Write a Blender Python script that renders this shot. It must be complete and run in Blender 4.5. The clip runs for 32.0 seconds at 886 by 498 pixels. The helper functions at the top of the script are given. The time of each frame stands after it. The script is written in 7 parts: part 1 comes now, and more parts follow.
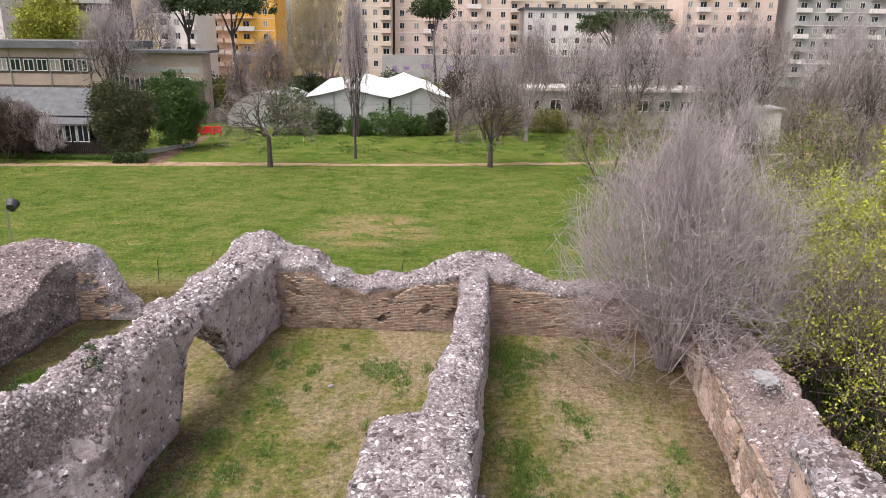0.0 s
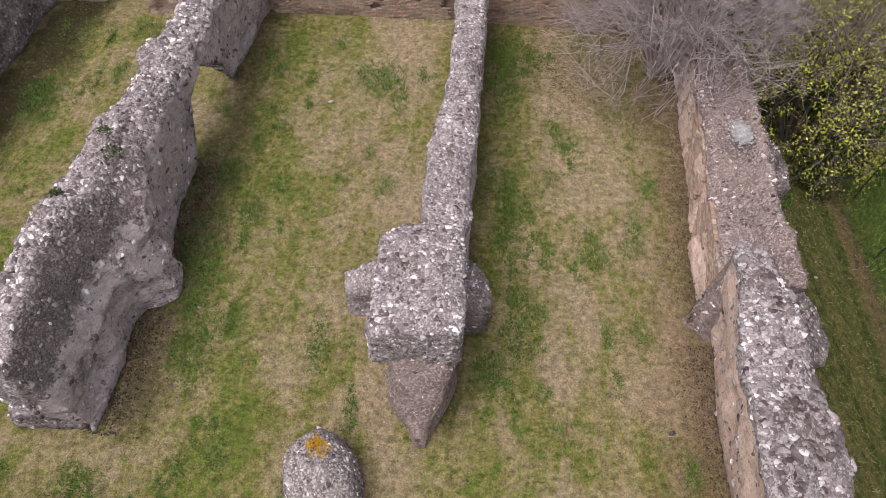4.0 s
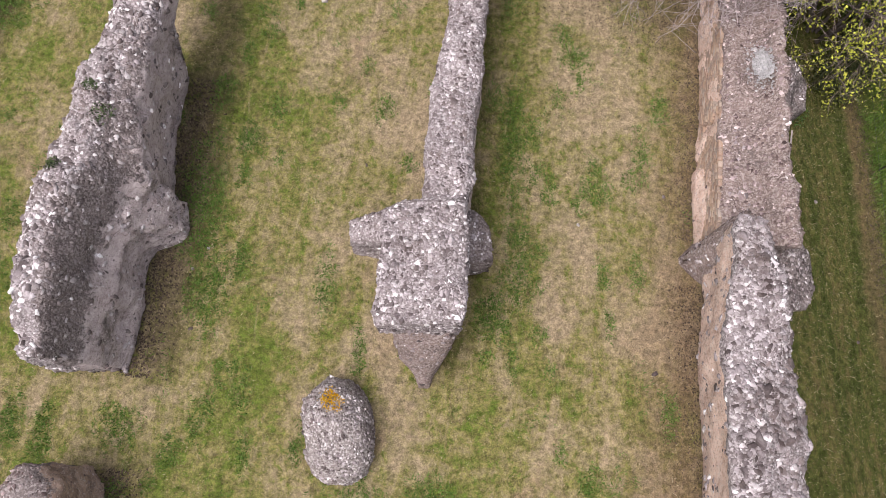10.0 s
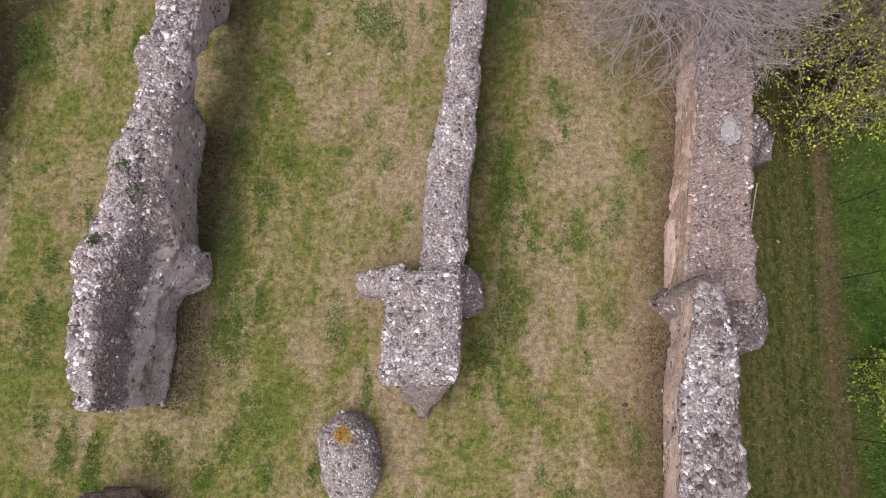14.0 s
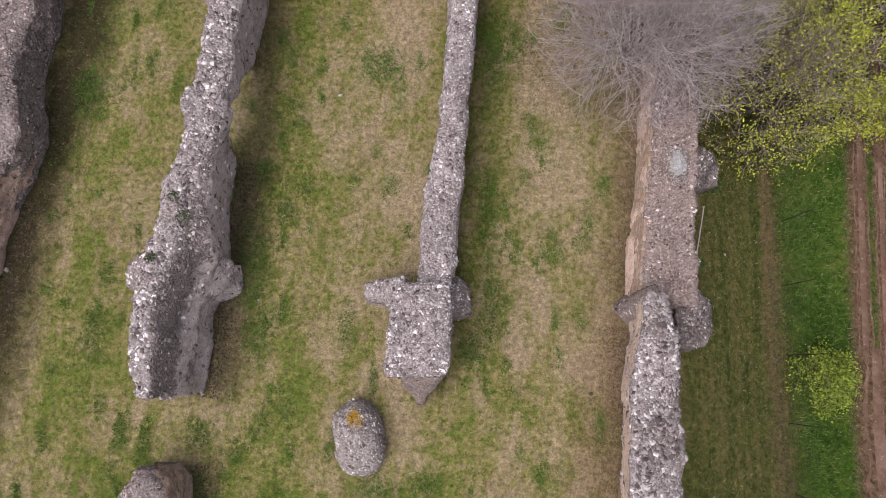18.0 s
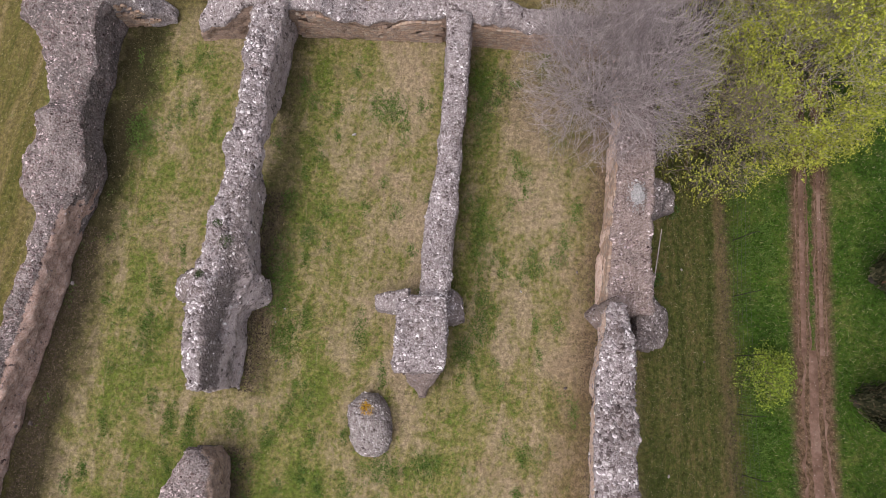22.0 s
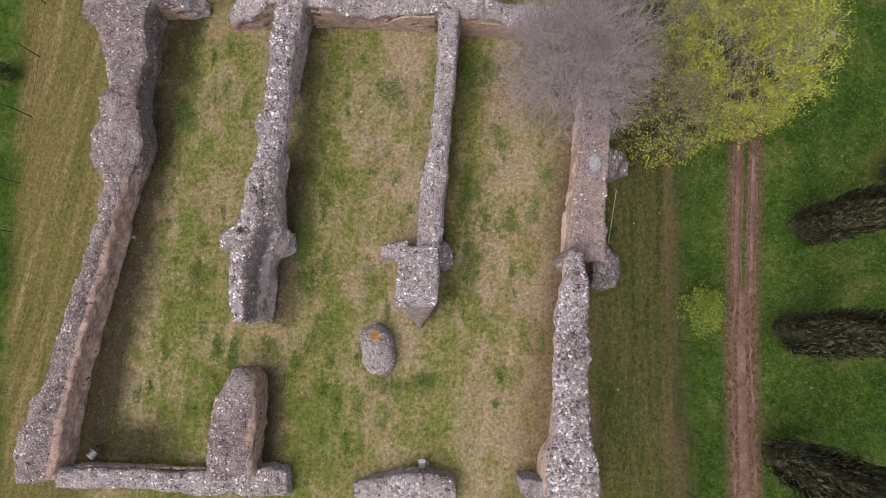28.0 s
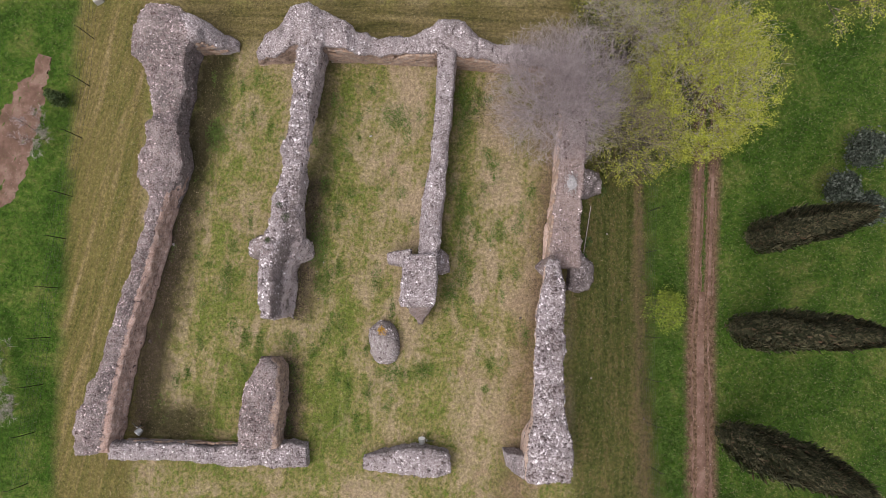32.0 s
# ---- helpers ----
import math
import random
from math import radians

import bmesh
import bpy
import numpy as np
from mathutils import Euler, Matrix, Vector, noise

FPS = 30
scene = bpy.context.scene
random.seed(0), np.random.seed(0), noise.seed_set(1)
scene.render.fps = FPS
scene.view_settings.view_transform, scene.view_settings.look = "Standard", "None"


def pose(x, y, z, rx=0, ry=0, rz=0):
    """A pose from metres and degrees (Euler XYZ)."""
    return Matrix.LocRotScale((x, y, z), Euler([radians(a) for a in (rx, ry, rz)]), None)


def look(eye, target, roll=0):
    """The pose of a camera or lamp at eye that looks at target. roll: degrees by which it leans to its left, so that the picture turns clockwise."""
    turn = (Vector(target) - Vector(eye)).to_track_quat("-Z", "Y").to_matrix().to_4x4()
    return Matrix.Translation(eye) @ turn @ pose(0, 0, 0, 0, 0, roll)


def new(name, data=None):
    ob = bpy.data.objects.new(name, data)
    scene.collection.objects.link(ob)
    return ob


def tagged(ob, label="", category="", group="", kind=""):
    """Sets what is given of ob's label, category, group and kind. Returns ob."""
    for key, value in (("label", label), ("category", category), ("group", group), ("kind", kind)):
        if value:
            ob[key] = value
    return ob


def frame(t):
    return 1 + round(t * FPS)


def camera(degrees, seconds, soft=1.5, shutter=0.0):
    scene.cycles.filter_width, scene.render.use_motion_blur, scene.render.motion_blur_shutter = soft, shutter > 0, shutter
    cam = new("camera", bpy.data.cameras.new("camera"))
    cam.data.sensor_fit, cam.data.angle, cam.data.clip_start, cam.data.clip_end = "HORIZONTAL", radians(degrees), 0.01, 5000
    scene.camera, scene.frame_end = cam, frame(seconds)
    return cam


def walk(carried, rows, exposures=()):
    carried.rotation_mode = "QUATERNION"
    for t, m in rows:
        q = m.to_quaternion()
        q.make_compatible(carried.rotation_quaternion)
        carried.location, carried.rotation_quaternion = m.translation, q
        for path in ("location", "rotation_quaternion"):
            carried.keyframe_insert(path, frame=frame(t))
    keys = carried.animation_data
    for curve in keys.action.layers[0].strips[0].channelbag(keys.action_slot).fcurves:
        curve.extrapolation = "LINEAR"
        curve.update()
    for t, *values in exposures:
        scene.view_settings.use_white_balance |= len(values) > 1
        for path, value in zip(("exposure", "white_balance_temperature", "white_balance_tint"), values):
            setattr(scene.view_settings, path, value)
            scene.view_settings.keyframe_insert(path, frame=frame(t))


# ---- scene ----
cam = camera(64.6, 32.0, 0.65)
PATH = [
    (0, (0.003, 0.568, 11.249), (-0.006, 4.391, 10.074), 0.78),
    (0.5, (-0.032, 1.308, 11.624), (-0.038, 5.100, 10.348), 0.76),
    (1, (-0.042, 1.999, 12.126), (-0.044, 5.688, 10.579), 0.76),
    (1.5, (-0.045, 2.563, 12.766), (-0.040, 6.083, 10.867), 0.78),
    (2, (-0.051, 3.108, 13.603), (-0.039, 6.378, 11.299), 0.82),
    (2.5, (-0.128, 3.371, 14.325), (-0.101, 6.443, 11.763), 1.08),
    (3, (-0.196, 3.424, 15.290), (-0.150, 6.255, 12.464), 1.46),
    (3.5, (-0.220, 3.424, 16.108), (-0.159, 6.008, 13.055), 1.83),
    (4, (-0.285, 3.425, 17.002), (-0.202, 5.716, 13.724), 2.46),
    (4.5, (-0.297, 3.401, 17.791), (-0.210, 5.491, 14.382), 2.75),
    (6.5, (-0.385, 4.652, 18.740), (-0.289, 6.325, 15.108), 3.72),
    (7, (-0.389, 5.593, 18.768), (-0.293, 7.262, 15.134), 3.76),
    (7.5, (-0.390, 6.613, 18.841), (-0.294, 8.245, 15.190), 3.79),
    (8, (-0.391, 7.323, 18.879), (-0.295, 8.906, 15.207), 3.81),
    (8.5, (-0.397, 7.612, 18.935), (-0.303, 9.133, 15.237), 3.80),
    (9, (-0.394, 7.736, 18.988), (-0.303, 9.184, 15.260), 3.86),
    (9.5, (-0.367, 7.759, 19.104), (-0.282, 9.035, 15.314), 4.06),
    (10, (-0.370, 7.737, 19.360), (-0.282, 8.831, 15.514), 4.91),
    (10.5, (-0.369, 7.687, 19.773), (-0.275, 8.672, 15.898), 5.75),
    (11, (-0.384, 7.610, 20.268), (-0.285, 8.491, 16.367), 6.70),
    (11.5, (-0.386, 7.541, 20.675), (-0.285, 8.346, 16.758), 7.56),
    (12, (-0.401, 7.696, 21.083), (-0.294, 8.444, 17.155), 8.54),
    (12.5, (-0.378, 8.156, 21.404), (-0.274, 8.869, 17.470), 8.60),
    (13, (-0.362, 8.984, 21.767), (-0.263, 9.688, 17.831), 8.32),
    (13.5, (-0.355, 9.851, 22.080), (-0.258, 10.552, 18.143), 8.08),
    (14, (-0.343, 10.703, 22.452), (-0.252, 11.400, 18.514), 7.62),
    (14.5, (-0.340, 10.966, 22.801), (-0.252, 11.646, 18.861), 7.42),
    (16.5, (-0.263, 10.774, 24.902), (-0.179, 11.450, 20.960), 7.22),
    (17, (-0.224, 10.690, 25.464), (-0.141, 11.368, 21.523), 7.20),
    (17.5, (-0.190, 10.618, 25.985), (-0.108, 11.298, 22.044), 6.99),
    (18, (-0.168, 10.570, 26.603), (-0.087, 11.254, 22.663), 6.88),
    (18.5, (-0.157, 10.540, 27.151), (-0.077, 11.225, 23.211), 6.84),
    (19, (-0.139, 10.503, 27.791), (-0.062, 11.192, 23.851), 6.53),
    (19.5, (-0.160, 10.478, 28.367), (-0.084, 11.169, 24.428), 6.49),
    (20, (-0.170, 10.439, 29.041), (-0.092, 11.134, 25.103), 6.52),
    (20.5, (-0.176, 10.397, 29.632), (-0.097, 11.095, 25.694), 6.59),
    (21, (-0.161, 10.334, 30.297), (-0.083, 11.038, 26.361), 6.46),
    (21.5, (-0.155, 10.329, 30.884), (-0.076, 11.033, 26.947), 6.49),
    (22, (-0.120, 10.291, 31.524), (-0.045, 10.998, 27.587), 6.20),
    (22.5, (-0.106, 10.260, 32.161), (-0.031, 10.969, 28.225), 6.22),
    (23, (-0.099, 10.206, 32.802), (-0.024, 10.918, 28.867), 6.21),
    (23.5, (-0.057, 10.156, 33.426), (0.016, 10.869, 29.491), 5.95),
    (24, (-0.011, 10.090, 34.051), (0.059, 10.806, 30.116), 5.66),
    (24.5, (0.023, 10.049, 34.701), (0.092, 10.739, 30.761), 5.74),
    (25, (0.070, 9.987, 35.324), (0.135, 10.645, 31.379), 5.67),
    (25.5, (0.104, 9.936, 35.906), (0.167, 10.542, 31.953), 5.94),
    (26, (0.142, 9.872, 36.488), (0.203, 10.408, 32.524), 6.45),
    (26.5, (0.197, 9.863, 37.025), (0.256, 10.328, 33.053), 7.13),
    (28.5, (0.361, 9.933, 39.038), (0.414, 10.316, 35.057), 7.70),
    (29, (0.403, 9.947, 39.593), (0.454, 10.329, 35.612), 7.33),
    (29.5, (0.401, 9.960, 40.273), (0.453, 10.339, 36.292), 7.68),
    (30, (0.407, 9.946, 41.123), (0.461, 10.321, 37.141), 8.12),
    (30.5, (0.381, 9.950, 41.991), (0.436, 10.323, 38.009), 8.37),
    (31, (0.354, 9.967, 42.860), (0.412, 10.338, 38.878), 8.77),
    (31.5, (0.340, 9.992, 43.726), (0.399, 10.360, 39.743), 9.14),
    (32, (0.318, 9.994, 44.574), (0.378, 10.359, 40.591), 9.47),
]
EXPOSURES = [(0.0, 0.84), (1.0, 0.57), (2.0, 0.51), (3.0, 0.46), (4.0, 0.54), (7.0, 0.69), (9.5, 0.8), (12.0, 0.73), (13.0, 0.57), (14.0, 0.52), (17.0, 0.47), (19.0, 0.43), (22.0, 0.39), (26.0, 0.36), (32.0, 0.43)]
walk(cam, [(t, look(eye, target, roll)) for t, eye, target, roll in PATH], [(t, e, 6650, 13) for t, e in EXPOSURES])

# ---- light ----
world = bpy.data.worlds.new("sky")
scene.world = world
world.use_nodes = True
wn = world.node_tree
sky = wn.nodes.new("ShaderNodeTexSky")
sky.sky_type, sky.sun_disc = "NISHITA", False
sky.sun_elevation, sky.sun_rotation = radians(62.6), radians(235)
sky.air_density, sky.dust_density, sky.ozone_density = 1.0, 4.0, 1.0
# a thin overcast takes most of the blue out of the sky
haze = wn.nodes.new("ShaderNodeHueSaturation")
haze.inputs["Saturation"].default_value = 0.28
wn.links.new(sky.outputs["Color"], haze.inputs["Color"])
wn.links.new(haze.outputs["Color"], wn.nodes["Background"].inputs["Color"])
wn.nodes["Background"].inputs["Strength"].default_value = 0.15
SUN = bpy.data.lights.new("sun", "SUN")
SUN.energy, SUN.angle, SUN.color = 1.1, radians(40), (1.0, 0.90, 0.82)
sun = new("sun", SUN)
sun.matrix_world = look((-44, -31, 104), (0, 0, 0))

# ---- materials ----
MATS = {}


def material(name, rough=0.9, spec=0.2):
    """A material with its Principled node and a small kit for wiring nodes."""
    m = bpy.data.materials.new(name)
    m.use_nodes = True
    t = m.node_tree
    b = t.nodes["Principled BSDF"]
    b.inputs["Roughness"].default_value = rough
    b.inputs["Specular IOR Level"].default_value = spec
    MATS[name] = m
    return m, t, b


def place(t):
    return t.nodes.new("ShaderNodeNewGeometry").outputs["Position"]


def stretch(t, vec, scale, turn=0.0):
    n = t.nodes.new("ShaderNodeMapping")
    n.inputs["Scale"].default_value = scale
    n.inputs["Rotation"].default_value = (0, 0, turn)
    t.links.new(vec, n.inputs["Vector"])
    return n.outputs["Vector"]


def cloud(t, vec, scale, detail=4.0, rough=0.6, warp=0.0):
    n = t.nodes.new("ShaderNodeTexNoise")
    n.inputs["Scale"].default_value = scale
    n.inputs["Detail"].default_value = detail
    n.inputs["Roughness"].default_value = rough
    n.inputs["Distortion"].default_value = warp
    t.links.new(vec, n.inputs["Vector"])
    return n.outputs["Fac"]


def cells(t, vec, scale, out="Distance", feature="F1"):
    n = t.nodes.new("ShaderNodeTexVoronoi")
    n.feature = feature
    n.inputs["Scale"].default_value = scale
    t.links.new(vec, n.inputs["Vector"])
    return n.outputs[out]


def ramp(t, fac, stops):
    n = t.nodes.new("ShaderNodeValToRGB")
    e = n.color_ramp.elements
    for k, (p, c) in enumerate(stops):
        el = e[k] if k < 2 else e.new(p)
        el.position, el.color = p, (*(c if isinstance(c, tuple) else (c, c, c)), 1)
    t.links.new(fac, n.inputs["Fac"])
    return n.outputs["Color"]


def blend(t, fac, a, b, mode="MIX"):
    n = t.nodes.new("ShaderNodeMix")
    n.data_type, n.blend_type = "RGBA", mode
    for sock, v in ((n.inputs[0], fac), (n.inputs[6], a), (n.inputs[7], b)):
        if isinstance(v, bpy.types.NodeSocket):
            t.links.new(v, sock)
        elif isinstance(v, tuple):
            sock.default_value = (*v, 1)
        else:
            sock.default_value = v
    return n.outputs[2]


def calc(t, op, a, b=0.0, c=0.0):
    n = t.nodes.new("ShaderNodeMath")
    n.operation = op
    for sock, v in zip(n.inputs, (a, b, c)):
        if isinstance(v, bpy.types.NodeSocket):
            t.links.new(v, sock)
        else:
            sock.default_value = v
    return n.outputs[0]


def relief(t, b, height, strength=0.5, distance=0.03):
    n = t.nodes.new("ShaderNodeBump")
    n.inputs["Strength"].default_value, n.inputs["Distance"].default_value = strength, distance
    t.links.new(height, n.inputs["Height"])
    t.links.new(n.outputs["Normal"], b.inputs["Normal"])


def paint(t, b, colour):
    t.links.new(colour, b.inputs["Base Color"])


def axis(t, vec, k):
    n = t.nodes.new("ShaderNodeSeparateXYZ")
    t.links.new(vec, n.inputs[0])
    return n.outputs[k]


def island(t):
    return t.nodes.new("ShaderNodeNewGeometry").outputs["Random Per Island"]


def single(t):
    return t.nodes.new("ShaderNodeObjectInfo").outputs["Random"]


RUBBLES, CORES = {}, {}


def rubble_coat(t, p, mortar, dark, pale, lichen):
    """Broken Roman concrete: mortar, half-sunk aggregate, dark and pale lichen. Gives its colour and relief."""
    big, mid, fine = cloud(t, p, 0.45, 5), cloud(t, p, 2.6, 6, 0.7), cloud(t, p, 26.0, 5, 0.7)
    grit = cells(t, p, 24.0, "Color")
    col = blend(t, ramp(t, mid, [(0.35, 0.0), (0.65, 1.0)]), dark, mortar)
    col = blend(t, ramp(t, fine, [(0.45, 0.0), (0.75, 1.0)]), col, pale)
    bits = calc(t, "GREATER_THAN", axis(t, grit, 0), 0.72)
    col = blend(t, calc(t, "MULTIPLY", bits, 0.75), col, pale)
    stain = ramp(t, big, [(0.62 - 0.2 * lichen, 0.0), (0.78 - 0.2 * lichen, 1.0)])
    soot = calc(t, "MULTIPLY", stain, ramp(t, cloud(t, p, 7.0, 5, 0.75), [(0.4, 0.0), (0.6, 1.0)]))
    col = blend(t, calc(t, "MULTIPLY", soot, 0.8), col, (0.05, 0.045, 0.045))
    return col, calc(t, "ADD", calc(t, "MULTIPLY", fine, 0.5), calc(t, "MULTIPLY", cells(t, p, 9.0), -0.9))


def core_coat(t, p, stops, lichen):
    """Mortar bared where the facing has fallen off: smooth, stained, with the beds of the lost courses."""
    beds = cloud(t, stretch(t, p, (0.9, 0.9, 5.0)), 1.6, 6, 0.72, 1.5)
    v = calc(t, "ADD", calc(t, "MULTIPLY", beds, 0.4), calc(t, "MULTIPLY", cloud(t, p, 3.6, 7, 0.75), 0.6))
    col = ramp(t, v, stops)
    col = blend(t, ramp(t, cloud(t, p, 1.1, 5, 0.7), [(0.55, 0.0), (0.68, lichen)]), col, (0.10, 0.085, 0.08))
    col = blend(t, ramp(t, cloud(t, p, 24.0, 4, 0.7), [(0.54, 0.0), (0.66, 0.8)]), col, (0.54, 0.49, 0.465))
    col = blend(t, ramp(t, cloud(t, p, 13.0, 5, 0.8), [(0.54, 0.0), (0.64, 0.7)]), col, (0.12, 0.098, 0.09))
    return col, calc(t, "ADD", beds, cloud(t, p, 16.0, 5, 0.75))


def make_rubble(name, *look_of):
    m, t, b = material(name, 0.95, 0.1)
    RUBBLES[name] = look_of
    col, h = rubble_coat(t, place(t), *look_of)
    paint(t, b, col)
    relief(t, b, h, 0.9, 0.05)


def make_core(name, *look_of):
    m, t, b = material(name, 0.95, 0.1)
    CORES[name] = look_of
    col, h = core_coat(t, place(t), *look_of)
    paint(t, b, col)
    relief(t, b, h, 0.9, 0.05)


def make_coated(rubble, core):
    """Rubble that gives way, along a ragged line, to bared mortar and to a belt of dark lichen."""
    name = rubble + "_on_" + core
    if name in MATS:
        return name
    m, t, b = material(name, 0.95, 0.1)
    p = place(t)
    col, h = rubble_coat(t, p, *RUBBLES[rubble])
    dark, h1 = rubble_coat(t, p, *RUBBLES["crust"])
    inner, h2 = core_coat(t, p, *CORES[core])
    edge = calc(t, "ADD", calc(t, "MULTIPLY", cloud(t, p, 3.0, 6, 0.7), 1.1), calc(t, "MULTIPLY", cloud(t, p, 15.0, 4, 0.7), 0.7))

    def share(which):
        n = t.nodes.new("ShaderNodeAttribute")
        n.attribute_name = which
        return ramp(t, calc(t, "ADD", n.outputs["Fac"], calc(t, "ADD", edge, -0.9)), [(0.42, 0.0), (0.58, 1.0)])

    col = blend(t, share("crusted"), col, dark)
    bare = share("bared")
    paint(t, b, blend(t, bare, col, inner))
    relief(t, b, blend(t, bare, h, h2), 0.9, 0.05)
    return name


make_rubble("rubble", (0.25, 0.213, 0.222), (0.10, 0.08, 0.082), (0.46, 0.42, 0.435), 0.5)
make_rubble("rubble_dark", (0.20, 0.163, 0.162), (0.08, 0.062, 0.06), (0.38, 0.335, 0.335), 0.9)
make_rubble("rubble_pink", (0.225, 0.17, 0.16), (0.11, 0.082, 0.076), (0.36, 0.305, 0.295), 0.5)
make_rubble("crust", (0.165, 0.133, 0.133), (0.085, 0.068, 0.067), (0.30, 0.262, 0.264), 0.6)
make_core("core_peach", [(0.38, (0.40, 0.265, 0.215)), (0.46, (0.57, 0.41, 0.345)), (0.54, (0.66, 0.505, 0.435)), (0.64, (0.60, 0.515, 0.475))], 0.3)
make_core("core_lilac", [(0.38, (0.22, 0.17, 0.174)), (0.46, (0.40, 0.333, 0.344)), (0.54, (0.50, 0.43, 0.446)), (0.63, (0.58, 0.512, 0.526))], 0.8)
make_core("core_pink", [(0.38, (0.21, 0.13, 0.108)), (0.45, (0.37, 0.245, 0.207)), (0.53, (0.50, 0.352, 0.305)), (0.62, (0.58, 0.455, 0.41))], 0.35)
make_core("core_brown", [(0.38, (0.16, 0.112, 0.095)), (0.47, (0.28, 0.2, 0.165)), (0.55, (0.40, 0.285, 0.23)), (0.64, (0.38, 0.315, 0.28))], 0.5)


def make_stone(name, pick, sooty=0.75, tint=(1.0, 1.0, 1.0)):
    m, t, b = material(name, 0.9, 0.15)
    p = place(t)
    col = ramp(t, pick(t), [(0.0, (0.075, 0.06, 0.062)), (0.2, (0.17, 0.144, 0.15)), (0.48, (0.28, 0.245, 0.26)), (0.70, (0.42, 0.38, 0.402)), (0.84, (0.60, 0.56, 0.587)), (1.0, (0.80, 0.775, 0.80))])
    col = blend(t, ramp(t, cloud(t, p, 34.0, 4, 0.75), [(0.52, 0.0), (0.72, 0.5)]), col, (0.15, 0.125, 0.125))
    stain = calc(t, "MULTIPLY", ramp(t, cloud(t, p, 0.6, 7, 0.75, 0.5), [(0.45, 0.0), (0.57, sooty)]), ramp(t, cloud(t, p, 4.0, 6, 0.75), [(0.40, 0.2), (0.56, 1.0)]))
    col = blend(t, stain, col, (0.13, 0.10, 0.094))
    col = blend(t, 1.0, col, ramp(t, cloud(t, p, 1.7, 6, 0.7, 0.4), [(0.38, (0.55, 0.52, 0.52)), (0.5, (1.0, 1.0, 1.0)), (0.62, (1.35, 1.36, 1.38))]), "MULTIPLY")
    paint(t, b, blend(t, 1.0, col, tint, "MULTIPLY"))
    relief(t, b, cloud(t, p, 45.0, 4, 0.7), 0.6, 0.02)


make_stone("stones", island)
make_stone("stones_warm", island, 0.8, (0.92, 0.82, 0.80))
make_stone("stone", single)


def make_crusted(name):
    """Stones mostly overgrown by dark lichen, a pale one here and there."""
    m, t, b = material(name, 0.92, 0.12)
    p = place(t)
    col = ramp(t, island(t), [(0.0, (0.07, 0.056, 0.056)), (0.4, (0.15, 0.124, 0.126)), (0.7, (0.25, 0.216, 0.222)), (0.86, (0.42, 0.382, 0.396)), (1.0, (0.70, 0.67, 0.69))])
    col = blend(t, ramp(t, cloud(t, p, 2.2, 6, 0.7), [(0.46, 0.0), (0.60, 0.6)]), col, (0.30, 0.262, 0.268))
    paint(t, b, col)
    relief(t, b, cloud(t, p, 45.0, 4, 0.7), 0.6, 0.02)


make_crusted("stones_dark")


def make_brick(name, pick):
    m, t, b = material(name, 0.92, 0.12)
    p = place(t)
    col = ramp(t, pick(t), [(0.0, (0.24, 0.165, 0.13)), (0.3, (0.33, 0.225, 0.168)), (0.6, (0.39, 0.27, 0.205)), (0.85, (0.42, 0.325, 0.26)), (1.0, (0.36, 0.315, 0.285))])
    col = blend(t, ramp(t, cloud(t, p, 3.0, 5, 0.7), [(0.46, 0.0), (0.62, 0.8)]), col, (0.22, 0.178, 0.16))
    col = blend(t, ramp(t, cloud(t, p, 40.0, 3, 0.7), [(0.5, 0.0), (0.8, 0.6)]), col, (0.50, 0.45, 0.41))
    paint(t, b, col)
    relief(t, b, cloud(t, p, 60.0, 4, 0.7), 0.5, 0.01)


make_brick("bricks", island)
make_brick("brick", single)


def band(t, coord, wob, low, high, soft=0.7, most=1.0):
    """One where the coordinate lies between low and high, with a ragged soft edge."""
    c = calc(t, "MULTIPLY_ADD", wob, 2.6, calc(t, "ADD", coord, -1.3))
    off = calc(t, "ABSOLUTE", calc(t, "ADD", c, -(low + high) / 2))
    return ramp(t, calc(t, "MULTIPLY_ADD", off, -1.0 / soft, ((high - low) / 2 + soft / 2) / soft), [(0.0, 0.0), (1.0, most)])


def lane(t, p, k, sx, sy):
    """Coordinates drawn out along lines that lean by k metres to the east for each metre north."""
    n = t.nodes.new("ShaderNodeCombineXYZ")
    x, y = axis(t, p, 0), axis(t, p, 1)
    t.links.new(calc(t, "MULTIPLY", calc(t, "MULTIPLY_ADD", y, -k, x), sx), n.inputs[0])
    t.links.new(calc(t, "MULTIPLY", y, sy), n.inputs[1])
    return n.outputs[0]


